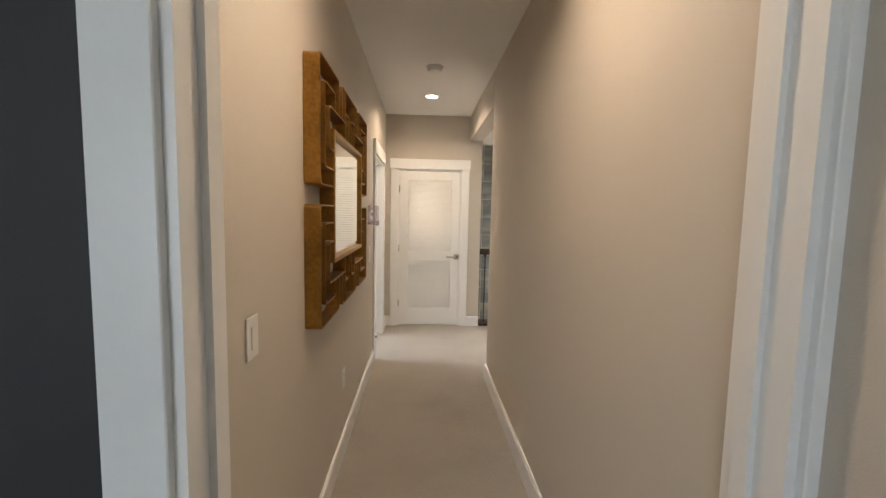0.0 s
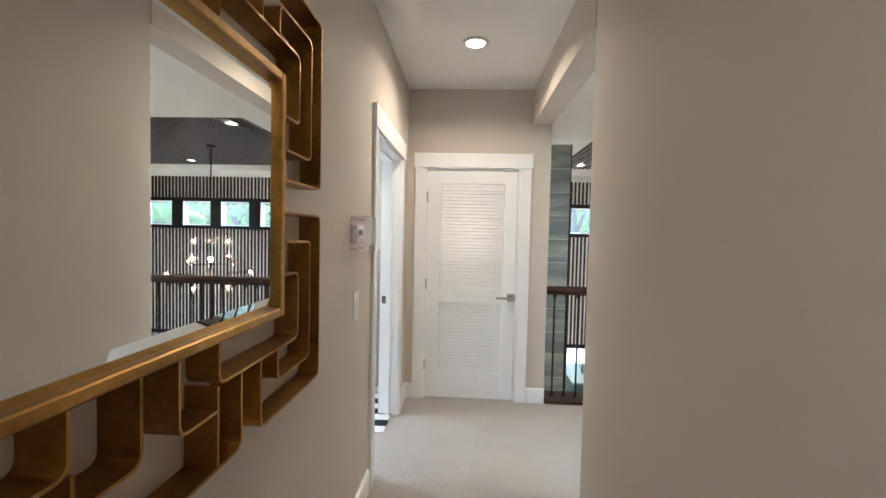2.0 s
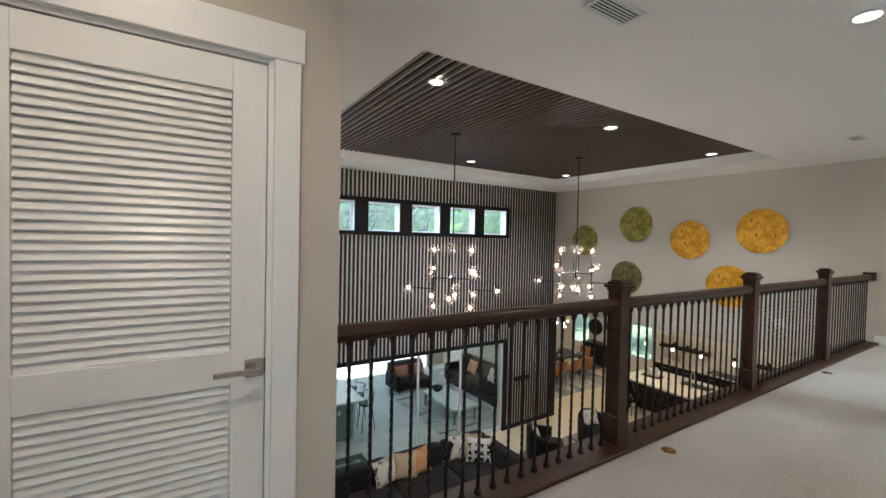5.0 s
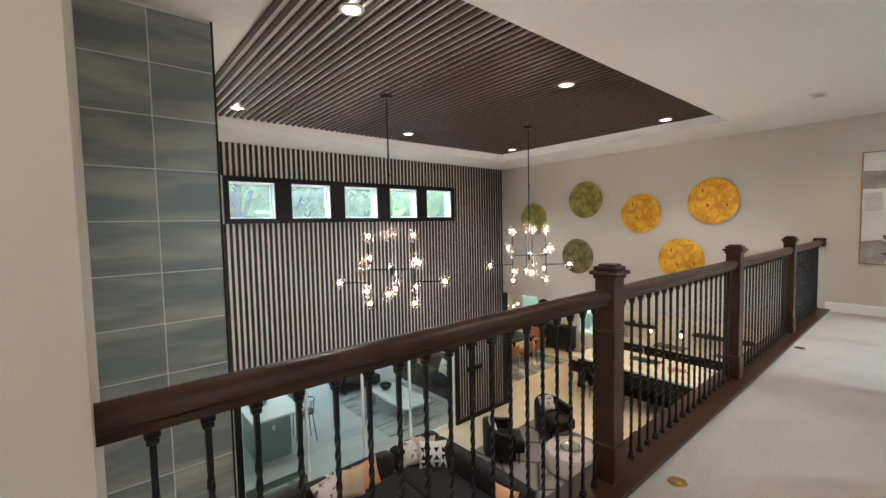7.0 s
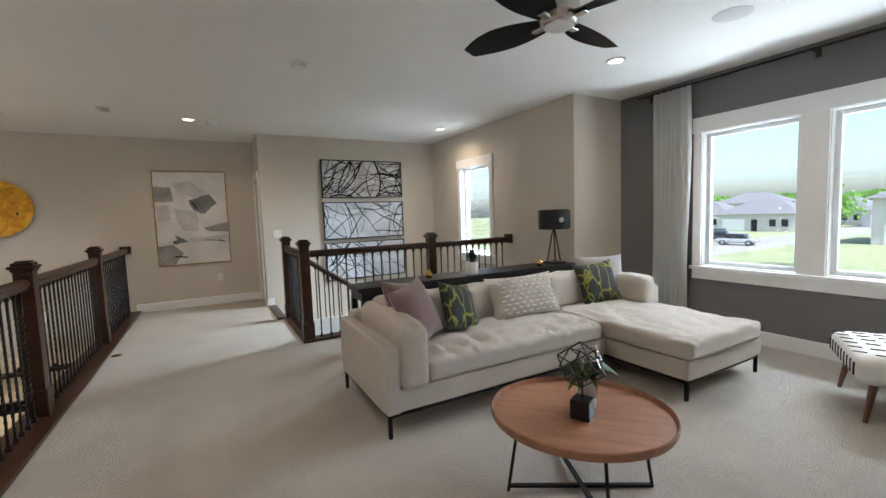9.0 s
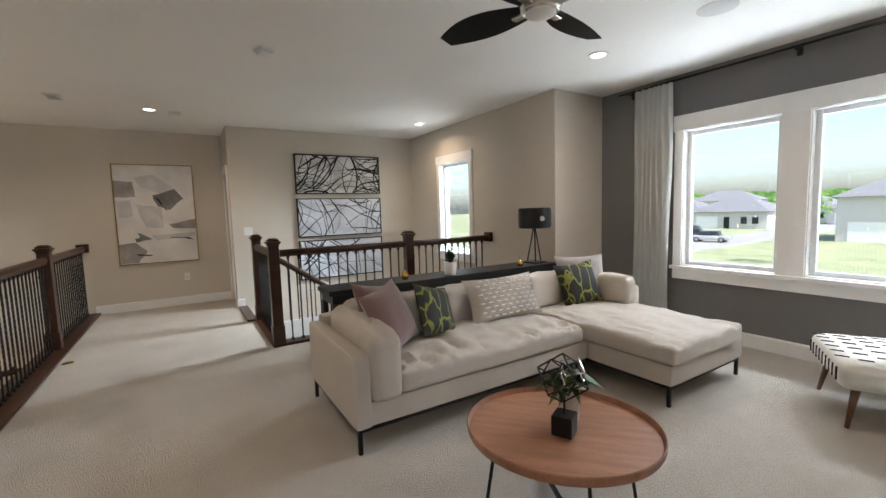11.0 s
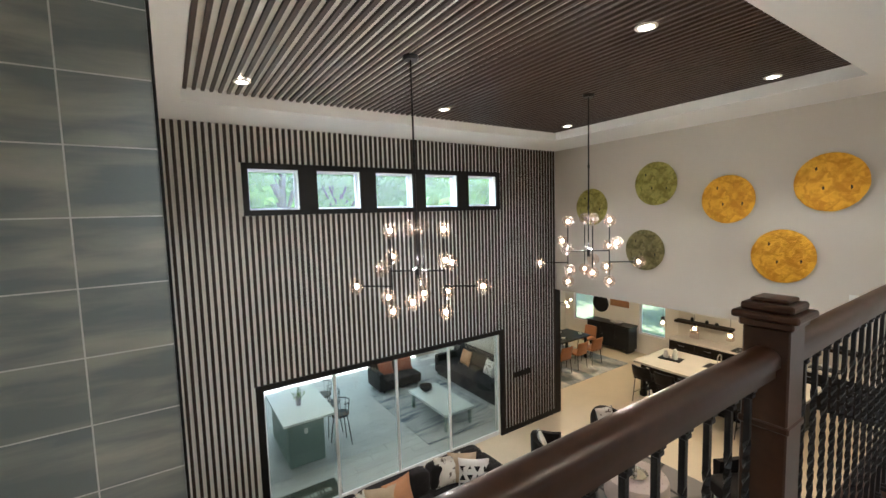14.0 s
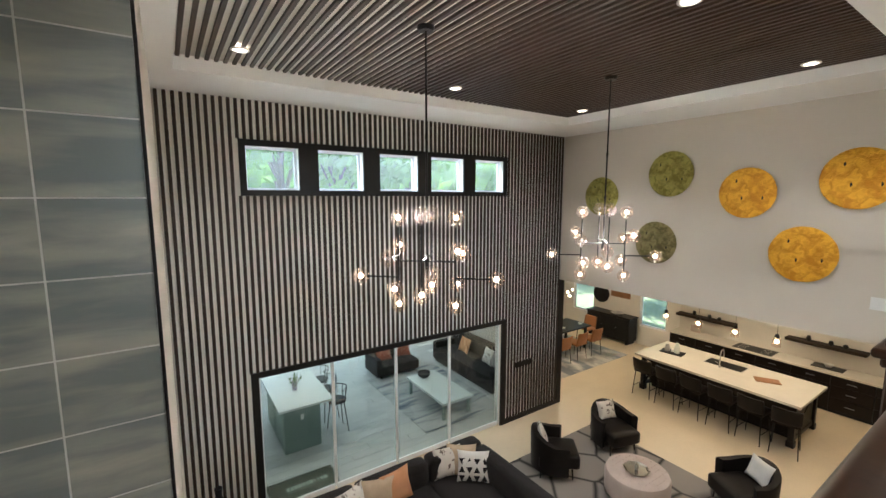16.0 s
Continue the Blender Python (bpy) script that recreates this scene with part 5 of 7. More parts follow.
# ---- loft seating ----
def sectional():
    s = thing("sectional_sofa", pose(0, 0, 0), "oatmeal linen sectional sofa with a chaise and black metal feet", "sofa")
    part("base", softbox(bm_new(), 3.69, 4.66, 0.60, 3.57, 0.15, 0.30, 0.02, cuts=5), M_LINEN, s, smooth=True)
    part("chaise_base", softbox(bm_new(), 3.00, 3.70, 0.62, 1.63, 0.15, 0.30, 0.02, cuts=5), M_LINEN, s, smooth=True)
    part("arm", softbox(bm_new(), 3.68, 4.66, 3.47, 3.575, 0.15, 0.585, 0.02), M_LINEN, s, smooth=True)
    part("arm", softbox(bm_new(), 3.92, 4.66, 0.56, 0.69, 0.15, 0.60, 0.03), M_LINEN, s, smooth=True)
    part("back", softbox(bm_new(), 4.52, 4.665, 0.60, 3.50, 0.15, 0.64, 0.03), M_LINEN, s, smooth=True)
    part("seat_cushion", softbox(bm_new(), 3.67, 4.50, 1.675, 3.29, 0.30, 0.445, 0.04, 0.030, 0.034, 46, 3.0), M_LINEN, s, "creased oatmeal seat cushion", smooth=True)
    part("chaise_cushion", softbox(bm_new(), 2.97, 4.50, 0.69, 1.645, 0.30, 0.445, 0.04, 0.03, 0.022, 40, 8.0), M_LINEN, s, smooth=True)
    for y0, y1 in ((2.62, 3.36), (1.72, 2.58), (0.80, 1.66)):
        o = part("back_cushion", softbox(bm_new(), 4.28, 4.51, y0, y1, 0.44, 0.745, 0.045, 0.012, 0.010, 16, y0), M_LINEN, s, smooth=True)
    part("side_cushion", softbox(bm_new(), 3.655, 4.48, 3.275, 3.468, 0.28, 0.700, 0.055, 0.022, 0.034, 28, 5.0), M_LINEN, s, smooth=True)
    part("side_cushion", softbox(bm_new(), 3.86, 4.40, 0.69, 0.86, 0.44, 0.70, 0.06, 0.02, 0.008, 12, 6.0), M_LINEN, s, smooth=True)
    bm = bm_new()
    for a in ((3.71, 4.64, 3.53, 3.555), (3.71, 3.735, 1.68, 3.53), (3.025, 3.05, 0.65, 1.61), (3.05, 3.72, 1.585, 1.61), (3.05, 4.64, 0.622, 0.645)):
        box(bm, *a, 0.125, 0.15)
    part("foot_rail", bm, M_IRON, s)
    for x, y in ((3.71, 3.545), (4.63, 3.545), (3.035, 1.595), (3.035, 0.64), (4.63, 0.64), (3.73, 1.69)):
        bm = bm_new()
        box(bm, x - 0.012, x + 0.012, y - 0.012, y + 0.012, 0, 0.15, 0.002)
        part("foot", bm, M_IRON, s)
    return s


sectional()


def throw(name, m, w, h, t, mat, label, seed, group="sofa pillows"):
    p = thing(name, m, label, "pillow", group)
    part("cover", pillow(bm_new(), w, h, t, 12, seed), mat, p, smooth=True)
    return p


throw("throw_pillow", pose(4.05, 3.07, 0.45, 24, 6, 128), 0.48, 0.46, 0.17, M_PINK, "dusty rose velvet throw pillow in the sofa corner", 1)
throw("throw_pillow", pose(4.17, 3.14, 0.47, 26, -10, 118), 0.46, 0.44, 0.15, M_PINK, "dusty rose velvet pillow behind another", 2)
throw("throw_pillow", pose(4.10, 2.74, 0.455, 26, -14, 112), 0.42, 0.40, 0.14, M_PALM, "black and lime leaf print throw pillow", 3)
lum = throw("lumbar_pillow", pose(4.15, 2.04, 0.455, 24, 0, 90), 0.76, 0.38, 0.15, M_TUFT, "long ivory tufted lumbar pillow", 4)
YARN = link_mesh("tuft", boxed(-0.022, 0.022, -0.010, 0.004, -0.006, 0.006, 0.004), M_YARN)
for i in range(8):
    for j in range(9):
        u, v = -0.84 + 0.21 * i + (0.105 if j % 2 else 0.0), -0.82 + 0.205 * j
        if abs(u) < 0.9:
            d = 0.075 * ((1 - abs(u) ** 2.6) * (1 - abs(v) ** 2.6)) ** 0.55 + 0.004
            x, z = u * 0.36, (v * 0.95 + 1) * 0.19
            o = new("tuft", YARN)
            o.parent = lum
            o.location = (x, d, z)
throw("throw_pillow", pose(4.12, 1.12, 0.45, 22, 4, 80), 0.46, 0.42, 0.15, M_PALM, "black and lime leaf print pillow on the chaise", 5)
throw("throw_pillow", pose(4.24, 0.98, 0.45, 18, 0, 66), 0.52, 0.46, 0.16, M_GREYVEL, "soft grey velvet throw pillow at the chaise", 6)

cn = thing("console_table", pose(4.87, 2.12, 0), "long black console table behind the sofa", "console table")
part("tabletop", boxed(-0.17, 0.17, -1.27, 1.27, 0.735, 0.775, 0.004), M_CHARM, cn)
part("apron", boxed(-0.15, 0.15, -1.24, 1.24, 0.66, 0.735, 0.003), M_CHARM, cn)
for x in (-0.14, 0.14):
    for y in (-1.22, 1.22):
        part("leg", boxed(x - 0.022, x + 0.022, y - 0.022, y + 0.022, 0, 0.66, 0.003), M_CHARM, cn)

lp = thing("table_lamp", pose(4.86, 1.05, 0.775), "black tripod table lamp with a drum spotlight shade, off", "lamp")
part("foot_ring", boxed(-0.09, 0.09, -0.09, 0.09, 0, 0.02, 0.006), M_CHARM, lp)
for k in range(3):
    a = 2 * math.pi * k / 3 + 0.4
    part("leg", rod(bm_new(), (0.085 * math.cos(a), 0.085 * math.sin(a), 0.02), (0.012 * math.cos(a), 0.012 * math.sin(a), 0.38), 0.008, seg=8), M_CHARM, lp)
part("shade", lathe(bm_new(), [(0.0, 0.385), (0.165, 0.385), (0.172, 0.39), (0.172, 0.60), (0.165, 0.605), (0.0, 0.605)], 32), M_CHARM, lp, smooth=True)
bm = bm_new()
rod(bm, (-0.165, 0.06, 0.49), (-0.185, 0.067, 0.49), 0.028, seg=16)
part("lens", bm, M_CHROME, lp)
part("side_flap", boxed(-0.06, 0.06, -0.20, -0.19, 0.40, 0.59, 0.002), M_CHARM, lp)


def potted(x, y, z, r, h, mat, leaf, label, spiky=26, length=0.09, droop=0.2, seed=1):
    t = thing("potted_plant", pose(x, y, z), label, "plant")
    part("pot", lathe(bm_new(), [(0, 0), (r * 0.82, 0), (r * 0.9, h * 0.1), (r, h), (r * 0.9, h), (r * 0.88, h * 0.9), (0, h * 0.9)], 24), mat, t, smooth=True)
    rnd = random.Random(seed)
    bm = bm_new()
    for k in range(spiky):
        a, e = rnd.uniform(0, 6.28), rnd.uniform(0.25, 1.35)
        L = length * rnd.uniform(0.7, 1.2)
        d = Vector((math.cos(a) * math.cos(e), math.sin(a) * math.cos(e), math.sin(e)))
        side = Vector((-math.sin(a), math.cos(a), 0)) * L * 0.13
        p0 = Vector((0, 0, h * 0.9))
        p1 = p0 + d * L * 0.55 + Vector((0, 0, 0.01))
        p2 = p0 + d * L - Vector((0, 0, droop * L))
        v = [bm.verts.new(q) for q in (p0 - side * 0.4, p0 + side * 0.4, p1 + side, p2, p1 - side)]
        bm.faces.new((v[0], v[1], v[2], v[4]))
        bm.faces.new((v[4], v[2], v[3]))
    bmesh.ops.solidify(bm, geom=bm.faces[:], thickness=0.003)
    part("foliage", bm, leaf, t)
    return t


potted(4.80, 2.20, 0.775, 0.062, 0.12, M_CERAMIC, M_LEAF, "dark green succulent in a white ceramic pot", 34, 0.13, 0.0, 2)
for x, y in ((4.84, 2.66), (4.78, 1.34)):
    g = thing("gold_pear", pose(x, y, 0.775), "small polished gold pear ornament on the console", "ornament", "gold pears")
    part("body", lathe(bm_new(), [(0, 0), (0.024, 0.0), (0.034, 0.02), (0.033, 0.04), (0.022, 0.06), (0.014, 0.078), (0, 0.084)], 18), M_GOLD, g, smooth=True)
    part("stalk", rod(bm_new(), (0, 0, 0.082), (0.006, 0, 0.105), 0.002, seg=6), M_IRON, g)

# coffee table and what stands on it
ct = thing("coffee_table", pose(2.775, 2.93, 0.0, 0, 0, 42) @ Matrix.Diagonal((0.99, 0.90, 0.96, 1)), "honey brown round coffee table with raised rim and black legs", "coffee table")
part("tabletop", lathe(bm_new(), [(0, 0.385), (0.39, 0.385), (0.415, 0.388), (0.415, 0.405), (0, 0.405)], 64), M_OAK, ct, smooth=True)
part("rim", lathe(bm_new(), [(0.415, 0.386), (0.424, 0.386), (0.430, 0.400), (0.432, 0.425), (0.427, 0.430), (0.424, 0.425), (0.418, 0.397)], 64), M_OAK, ct, smooth=True)
for k in range(4):
    a = math.pi / 2 * k + 0.35
    c, s = math.cos(a), math.sin(a)
    bm = bm_new()
    rod(bm, (0.30 * c, 0.30 * s, 0.385), (0.36 * c, 0.36 * s, 0.0), 0.008, seg=8)
    part("leg", bm, M_IRON, ct)
for k in range(2):
    a = math.pi / 2 * k + 0.35
    c, s = math.cos(a), math.sin(a)
    part("cross_bar", bar(bm_new(), (-0.36 * c, -0.36 * s, 0.008 + 0.016 * k), (0.36 * c, 0.36 * s, 0.028 + 0.016 * k), 0.02, 0.016), M_IRON, ct)
sc = thing("wire_sculpture", pose(2.735, 2.955, 0.390, 0, 0, 25) @ Matrix.Scale(0.90, 4), "black geometric wire sculpture on a cube base", "sculpture")
part("cube_base", boxed(-0.05, 0.05, -0.05, 0.05, 0, 0.10, 0.003), M_CHARM, sc)
part("stem", rod(bm_new(), (0, 0, 0.10), (0, 0, 0.19), 0.005, seg=8), M_IRON, sc)


def wire_cube(r, m, mat):
    pts = [m @ Vector((x * r, y * r, z * r)) for x in (-1, 1) for y in (-1, 1) for z in (-1, 1)]
    for i in range(8):
        for j in range(i + 1, 8):
            if bin(i ^ j).count("1") == 1:
                part("wire", rod(bm_new(), pts[i], pts[j], 0.004, seg=6), mat, sc)


wire_cube(0.072, pose(0, 0.02, 0.285, 40, 35, 10), M_IRON)
wire_cube(0.055, pose(0.03, -0.02, 0.27, 15, 50, 60), M_IRON)
wire_cube(0.045, pose(-0.03, -0.03, 0.30, 60, 10, 30), M_CHROME)
potted(2.81, 2.84, 0.390, 0.050, 0.15, M_CONCRETE, M_FERN, "small fern in a pale concrete pot", 40, 0.17, 0.45, 7)

# armchair with dashed cover
ac = thing("armchair", pose(2.02, 0.52, 0, 0, 0, -62), "ivory armchair with black dashes and tapered walnut legs", "armchair")
SEATB = softbox(bm_new(), -0.36, 0.36, -0.10, 0.52, 0.24, 0.42, 0.07, 0.03, 0.0, 12)
part("seat", SEATB, M_DASH, ac, smooth=True)
bm = softbox(bm_new(), -0.40, 0.40, -0.28, -0.06, 0.24, 0.86, 0.09, 0.0, 0.0, 12)
for v in bm.verts:
    v.co.y -= 0.30 * (v.co.z - 0.3)
    v.co.y += 0.55 * v.co.x ** 2
    v.co.z -= 0.9 * v.co.x ** 2 * max(0, v.co.z - 0.35)
part("backrest", bm, M_DASH, ac, smooth=True)
rnd = random.Random(5)
for i in range(7):
    for j in range(6):
        x, y = -0.30 + 0.10 * i + (0.05 if j % 2 else 0), -0.02 + 0.095 * j
        if abs(x) > 0.32:
            continue
        zt = 0.42 + 0.03 * (1 - (x / 0.36) ** 2) * (1 - ((y - 0.21) / 0.31) ** 2) + 0.001
        part("dash", bar(bm_new(), (x, y, zt), (x + 0.01, y + 0.065, zt), 0.013, 0.004), M_INK, ac)
for i in range(9):
    x = -0.29 + 0.0725 * i
    part("dash", boxed(x - 0.007, x + 0.007, 0.516, 0.524, 0.29, 0.37), M_INK, ac)
for x, y in ((-0.27, 0.42), (0.27, 0.42), (-0.25, -0.12), (0.25, -0.12)):
    part("leg", rod(bm_new(), (x * 1.12, y * 1.1, 0), (x, y, 0.25), 0.012, 0.024, seg=12), M_WALNUT, ac, smooth=True)
throw("throw_pillow", ac.matrix_world @ pose(0, 0.05, 0.445, 20, 0, 0), 0.44, 0.36, 0.14, M_TAN, "camel ribbed knit pillow on the armchair", 9, "armchair pillows")

cb = thing("media_cabinet", pose(1.335, 1.945, 0), "white gloss lacquer media cabinet along the wall", "cabinet")
part("body", boxed(0, 0.44, -1.0, 0.72, 0.06, 0.545, 0.002), M_LACQ, cb)
part("top", boxed(0, 0.46, -1.02, 0.74, 0.548, 0.575, 0.002), M_LACQ, cb)
for k in range(3):
    d = part("drawer", boxed(0.442, 0.46, -0.995 + 0.572 * k, -0.43 + 0.572 * k, 0.07, 0.54, 0.002), M_LACQ, cb)
part("plinth", boxed(0.02, 0.40, -0.97, 0.69, 0, 0.06), M_CHARM, cb)
bw = thing("wooden_bowl", pose(1.56, 2.20, 0.576, 0, 0, 82) @ Matrix.Scale(1.15, 4), "long dark walnut boat-shaped bowl", "bowl")
bm = bm_new()
rows = []
for i in range(13):
    t = i / 12 * 2 - 1
    w, h = 0.085 * (1 - t * t) ** 0.6 + 0.004, 0.035 + 0.03 * t * t
    rows.append([bm.verts.new((w * math.sin(a) * 1.0, t * 0.27, h - (h * 0.95) * math.cos(a))) for a in [math.radians(q) for q in (-95, -60, -25, 0, 25, 60, 95)]])
for a, b in zip(rows, rows[1:]):
    for k in range(6):
        bm.faces.new((a[k], a[k + 1], b[k + 1], b[k]))
bmesh.ops.solidify(bm, geom=bm.faces[:], thickness=0.008)
part("shell", bm, M_WALNUT, bw, smooth=True)

# curtains and rod
cr = thing("curtain_rod", pose(0, 0, 0), "thin black curtain rod under the ceiling", "curtain rod")
part("rod", rod(bm_new(), (1.45, SY2 + 0.09, 2.64), (4.62, SY2 + 0.09, 2.64), 0.011, seg=12), M_IRON, cr)
for x in (1.7, 2.98, 4.5):
    bm = bm_new()
    bar(bm, (x, SY2 + 0.003, 2.62), (x, SY2 + 0.095, 2.62), 0.014, 0.014)
    box(bm, x - 0.02, x + 0.02, SY2 + 0.001, SY2 + 0.008, 2.58, 2.66)
    part("bracket", bm, M_IRON, cr)
for x0, x1 in ((4.00, 4.42), (1.55, 1.95)):
    c = thing("curtain", pose(0, 0, 0), "white pleated floor-length curtain hanging from the rod", "curtain", "window curtains")
    bm = bm_new()
    n, rows = 66, []
    for j in range(9):
        z = 0.03 + (2.63 - 0.03) * j / 8
        rows.append([bm.verts.new((x0 + (x1 - x0) * i / n + 0.012 * math.sin(j * 0.8 + i * 0.13),
                                   SY2 + 0.09 + (0.030 + 0.010 * (1 - j / 8)) * math.sin(i / n * 2 * math.pi * 7 + 0.35 * math.sin(j * 0.7)), z)) for i in range(n + 1)])
    for a, b in zip(rows, rows[1:]):
        for i in range(n):
            bm.faces.new((a[i], a[i + 1], b[i + 1], b[i]))
    bmesh.ops.solidify(bm, geom=bm.faces[:], thickness=0.003)
    part("fabric", bm, M_CURT, c, smooth=True)

fn = thing("ceiling_fan", pose(3.13, 2.68, CEIL - 0.04), "brushed nickel ceiling fan with four dark curved blades", "ceiling fan")
part("canopy", lathe(bm_new(), [(0, 0.04), (0.075, 0.04), (0.07, 0.0), (0.03, -0.03), (0, -0.03)], 28), M_CHROME, fn, smooth=True)
part("downrod", rod(bm_new(), (0, 0, -0.02), (0, 0, -0.17), 0.014, seg=12), M_CHROME, fn)
part("motor", lathe(bm_new(), [(0, -0.15), (0.07, -0.16), (0.11, -0.19), (0.115, -0.25), (0.10, -0.29), (0.085, -0.30), (0, -0.30)], 32), M_CHROME, fn, smooth=True)
part("light_lens", lathe(bm_new(), [(0, -0.325), (0.05, -0.32), (0.078, -0.305), (0.08, -0.295), (0, -0.295)], 28), M_PLASTIC, fn, smooth=True)
for ang in (12, 102, 192, 282):
    bm = bm_new()
    top = []
    for i in range(15):
        u = i / 14
        x = 0.10 + 0.56 * u
        w = 0.045 + 0.060 * math.sin(math.pi * min(1, u * 0.92 + 0.06)) * (1 if u < 0.96 else 0.55)
        off = 0.04 * math.sin(u * 2.2)
        top.append([bm.verts.new((x, off + w * k, -0.262 + 0.24 * w * k + 0.012 * u)) for k in (-1, -0.33, 0.33, 1)])
    for a, b in zip(top, top[1:]):
        for k in range(3):
            bm.faces.new((a[k], a[k + 1], b[k + 1], b[k]))
    bmesh.ops.solidify(bm, geom=bm.faces[:], thickness=0.008)
    bmesh.ops.rotate(bm, verts=bm.verts[:], cent=(0, 0, 0), matrix=Matrix.Rotation(radians(ang), 3, "Z"))
    b = part("blade", bm, M_CHARM, fn, smooth=True)
    bm = bm_new()
    box(bm, 0.07, 0.17, -0.022, 0.022, -0.285, -0.268, 0.003)
    bmesh.ops.rotate(bm, verts=bm.verts[:], cent=(0, 0, 0), matrix=Matrix.Rotation(radians(ang), 3, "Z"))
    part("blade_arm", bm, M_CHROME, b)


# ---- lower level materials ----
M_SOFA = surface("charcoal_weave", (0.017, 0.0145, 0.014), 0.9, vary=0.15, scale=4, grain=160, bump=0.10, sheen=0.08, spec=0.12)
M_LEATHER = surface("black_leather", (0.009, 0.0072, 0.0065), 0.45, vary=0.2, scale=6, grain=120, bump=0.03, spec=0.18)
M_RUG = two_tone("grey_rug_with_dark_trellis", (0.028, 0.025, 0.023), (0.25, 0.225, 0.20), 1.5, 0.035, 0.03, 0.95, kind="cells", bump=0.004, warp=0.1)
M_RUG2 = two_tone("blue_grey_abstract_rug", (0.22, 0.25, 0.28), (0.58, 0.57, 0.54), 2.2, 0.5, 0.10, 0.95, bump=0.004, stretch=(1.6, 0.8, 1), warp=0.4)
M_OTTO = surface("blush_tufted_fabric", (0.45, 0.37, 0.325), 0.9, vary=0.06, scale=5, grain=130, bump=0.04)
M_QUARTZ = surface("warm_white_quartz", (0.74, 0.70, 0.63), 0.22, vary=0.03, scale=3, grain=50, bump=0.002)
M_ESP = surface("espresso_cabinet", (0.013, 0.010, 0.009), 0.36, vary=0.2, scale=5, grain=60, bump=0.006, stretch=(4, 4, 0.6), spec=0.22)
M_SHELF = surface("rough_dark_timber", (0.030, 0.020, 0.014), 0.65, vary=0.3, scale=7, grain=50, bump=0.03, spec=0.20)
M_SAGE = surface("sage_painted_wood", (0.20, 0.27, 0.245), 0.5, vary=0.04, scale=3, grain=60, bump=0.006)
M_PALEQ = surface("pale_grey_quartz", (0.64, 0.69, 0.68), 0.22, vary=0.03, scale=3, grain=50, bump=0.002)
M_CAMEL = surface("camel_leather", (0.30, 0.13, 0.055), 0.5, vary=0.12, scale=6, grain=80, bump=0.02)
M_RUST = surface("rust_velvet", (0.34, 0.09, 0.045), 0.75, vary=0.12, scale=6, grain=90, bump=0.02, sheen=0.4)
M_SAND = surface("sand_linen", (0.45, 0.35, 0.24), 0.9, vary=0.1, scale=7, grain=120, bump=0.05)
M_PEACH = surface("apricot_linen", (0.52, 0.26, 0.13), 0.9, vary=0.1, scale=7, grain=120, bump=0.05)
M_PRINT = two_tone("ivory_cushion_with_brown_flecks", (0.62, 0.59, 0.54), (0.12, 0.09, 0.08), 9, 0.60, 0.03, 0.9, warp=0.3)
M_BWTRI = surface("ivory_cotton", (0.66, 0.65, 0.62), 0.9, vary=0.04, scale=7, grain=120, bump=0.04)
M_MAT = surface("dark_green_doormat", (0.024, 0.040, 0.034), 0.95, vary=0.15, scale=8, grain=160, bump=0.12, spec=0.20)
M_LETTER = surface("pale_green_lettering", (0.30, 0.36, 0.33), 0.9, vary=0.05, bump=0.02)
M_STEEL = surface("stainless_steel", (0.50, 0.50, 0.50), 0.3, metal=1.0, vary=0.05, scale=8, grain=100, bump=0.004)
M_BOARD = surface("acacia_board", (0.30, 0.14, 0.06), 0.45, vary=0.25, scale=6, grain=30, bump=0.006, stretch=(1, 5, 1))
M_SILVER = surface("silver_tray", (0.60, 0.58, 0.54), 0.18, metal=1.0, vary=0.05, scale=8, bump=0.003)
M_JAR = glowing("lit_small_bulb", (1.0, 0.72, 0.40), 6.0)


M_RUG3 = two_tone("streaked_blue_grey_rug", (0.10, 0.13, 0.17), (0.37, 0.385, 0.385), 2.4, 0.42, 0.08, 0.95, bump=0.004, stretch=(0.5, 3.6, 1), warp=0.2)


# ---- great room ----
def great_sofa():
    s = thing("sectional_sofa", pose(0, 0, LOW), "large charcoal woven corner sofa", "sofa")
    part("base", softbox(bm_new(), 2.75, 6.15, 9.60, 10.72, 0.06, 0.30, 0.03, cuts=6), M_SOFA, s, smooth=True)
    part("return_base", softbox(bm_new(), 5.10, 6.15, 8.10, 9.62, 0.06, 0.30, 0.03, cuts=6), M_SOFA, s, smooth=True)
    for a, b in ((2.80, 3.95), (3.97, 5.10)):
        part("seat_cushion", softbox(bm_new(), a, b, 9.58, 10.48, 0.30, 0.45, 0.05, 0.02, 0.004, 8, a), M_SOFA, s, smooth=True)
        part("back_cushion", softbox(bm_new(), a, b, 10.42, 10.70, 0.42, 0.80, 0.07, 0.02, 0.005, 8, a), M_SOFA, s, smooth=True)
    part("seat_cushion", softbox(bm_new(), 5.11, 5.90, 8.15, 10.44, 0.30, 0.45, 0.05, 0.02, 0.004, 8, 2), M_SOFA, s, smooth=True)
    part("back_cushion", softbox(bm_new(), 5.86, 6.14, 8.20, 10.40, 0.42, 0.80, 0.07, 0.02, 0.005, 8, 3), M_SOFA, s, smooth=True)
    part("corner_cushion", softbox(bm_new(), 5.12, 6.13, 10.42, 10.70, 0.42, 0.80, 0.07, 0.02, 0.005, 8, 4), M_SOFA, s, smooth=True)
    part("arm", softbox(bm_new(), 2.62, 2.80, 9.60, 10.72, 0.06, 0.62, 0.04), M_SOFA, s, smooth=True)
    for x, y in ((2.70, 9.68), (2.70, 10.64), (6.07, 10.64), (6.07, 8.18), (5.18, 8.18)):
        part("foot", boxed(x - 0.03, x + 0.03, y - 0.03, y + 0.03, 0, 0.07), M_CHARM, s)
    return s


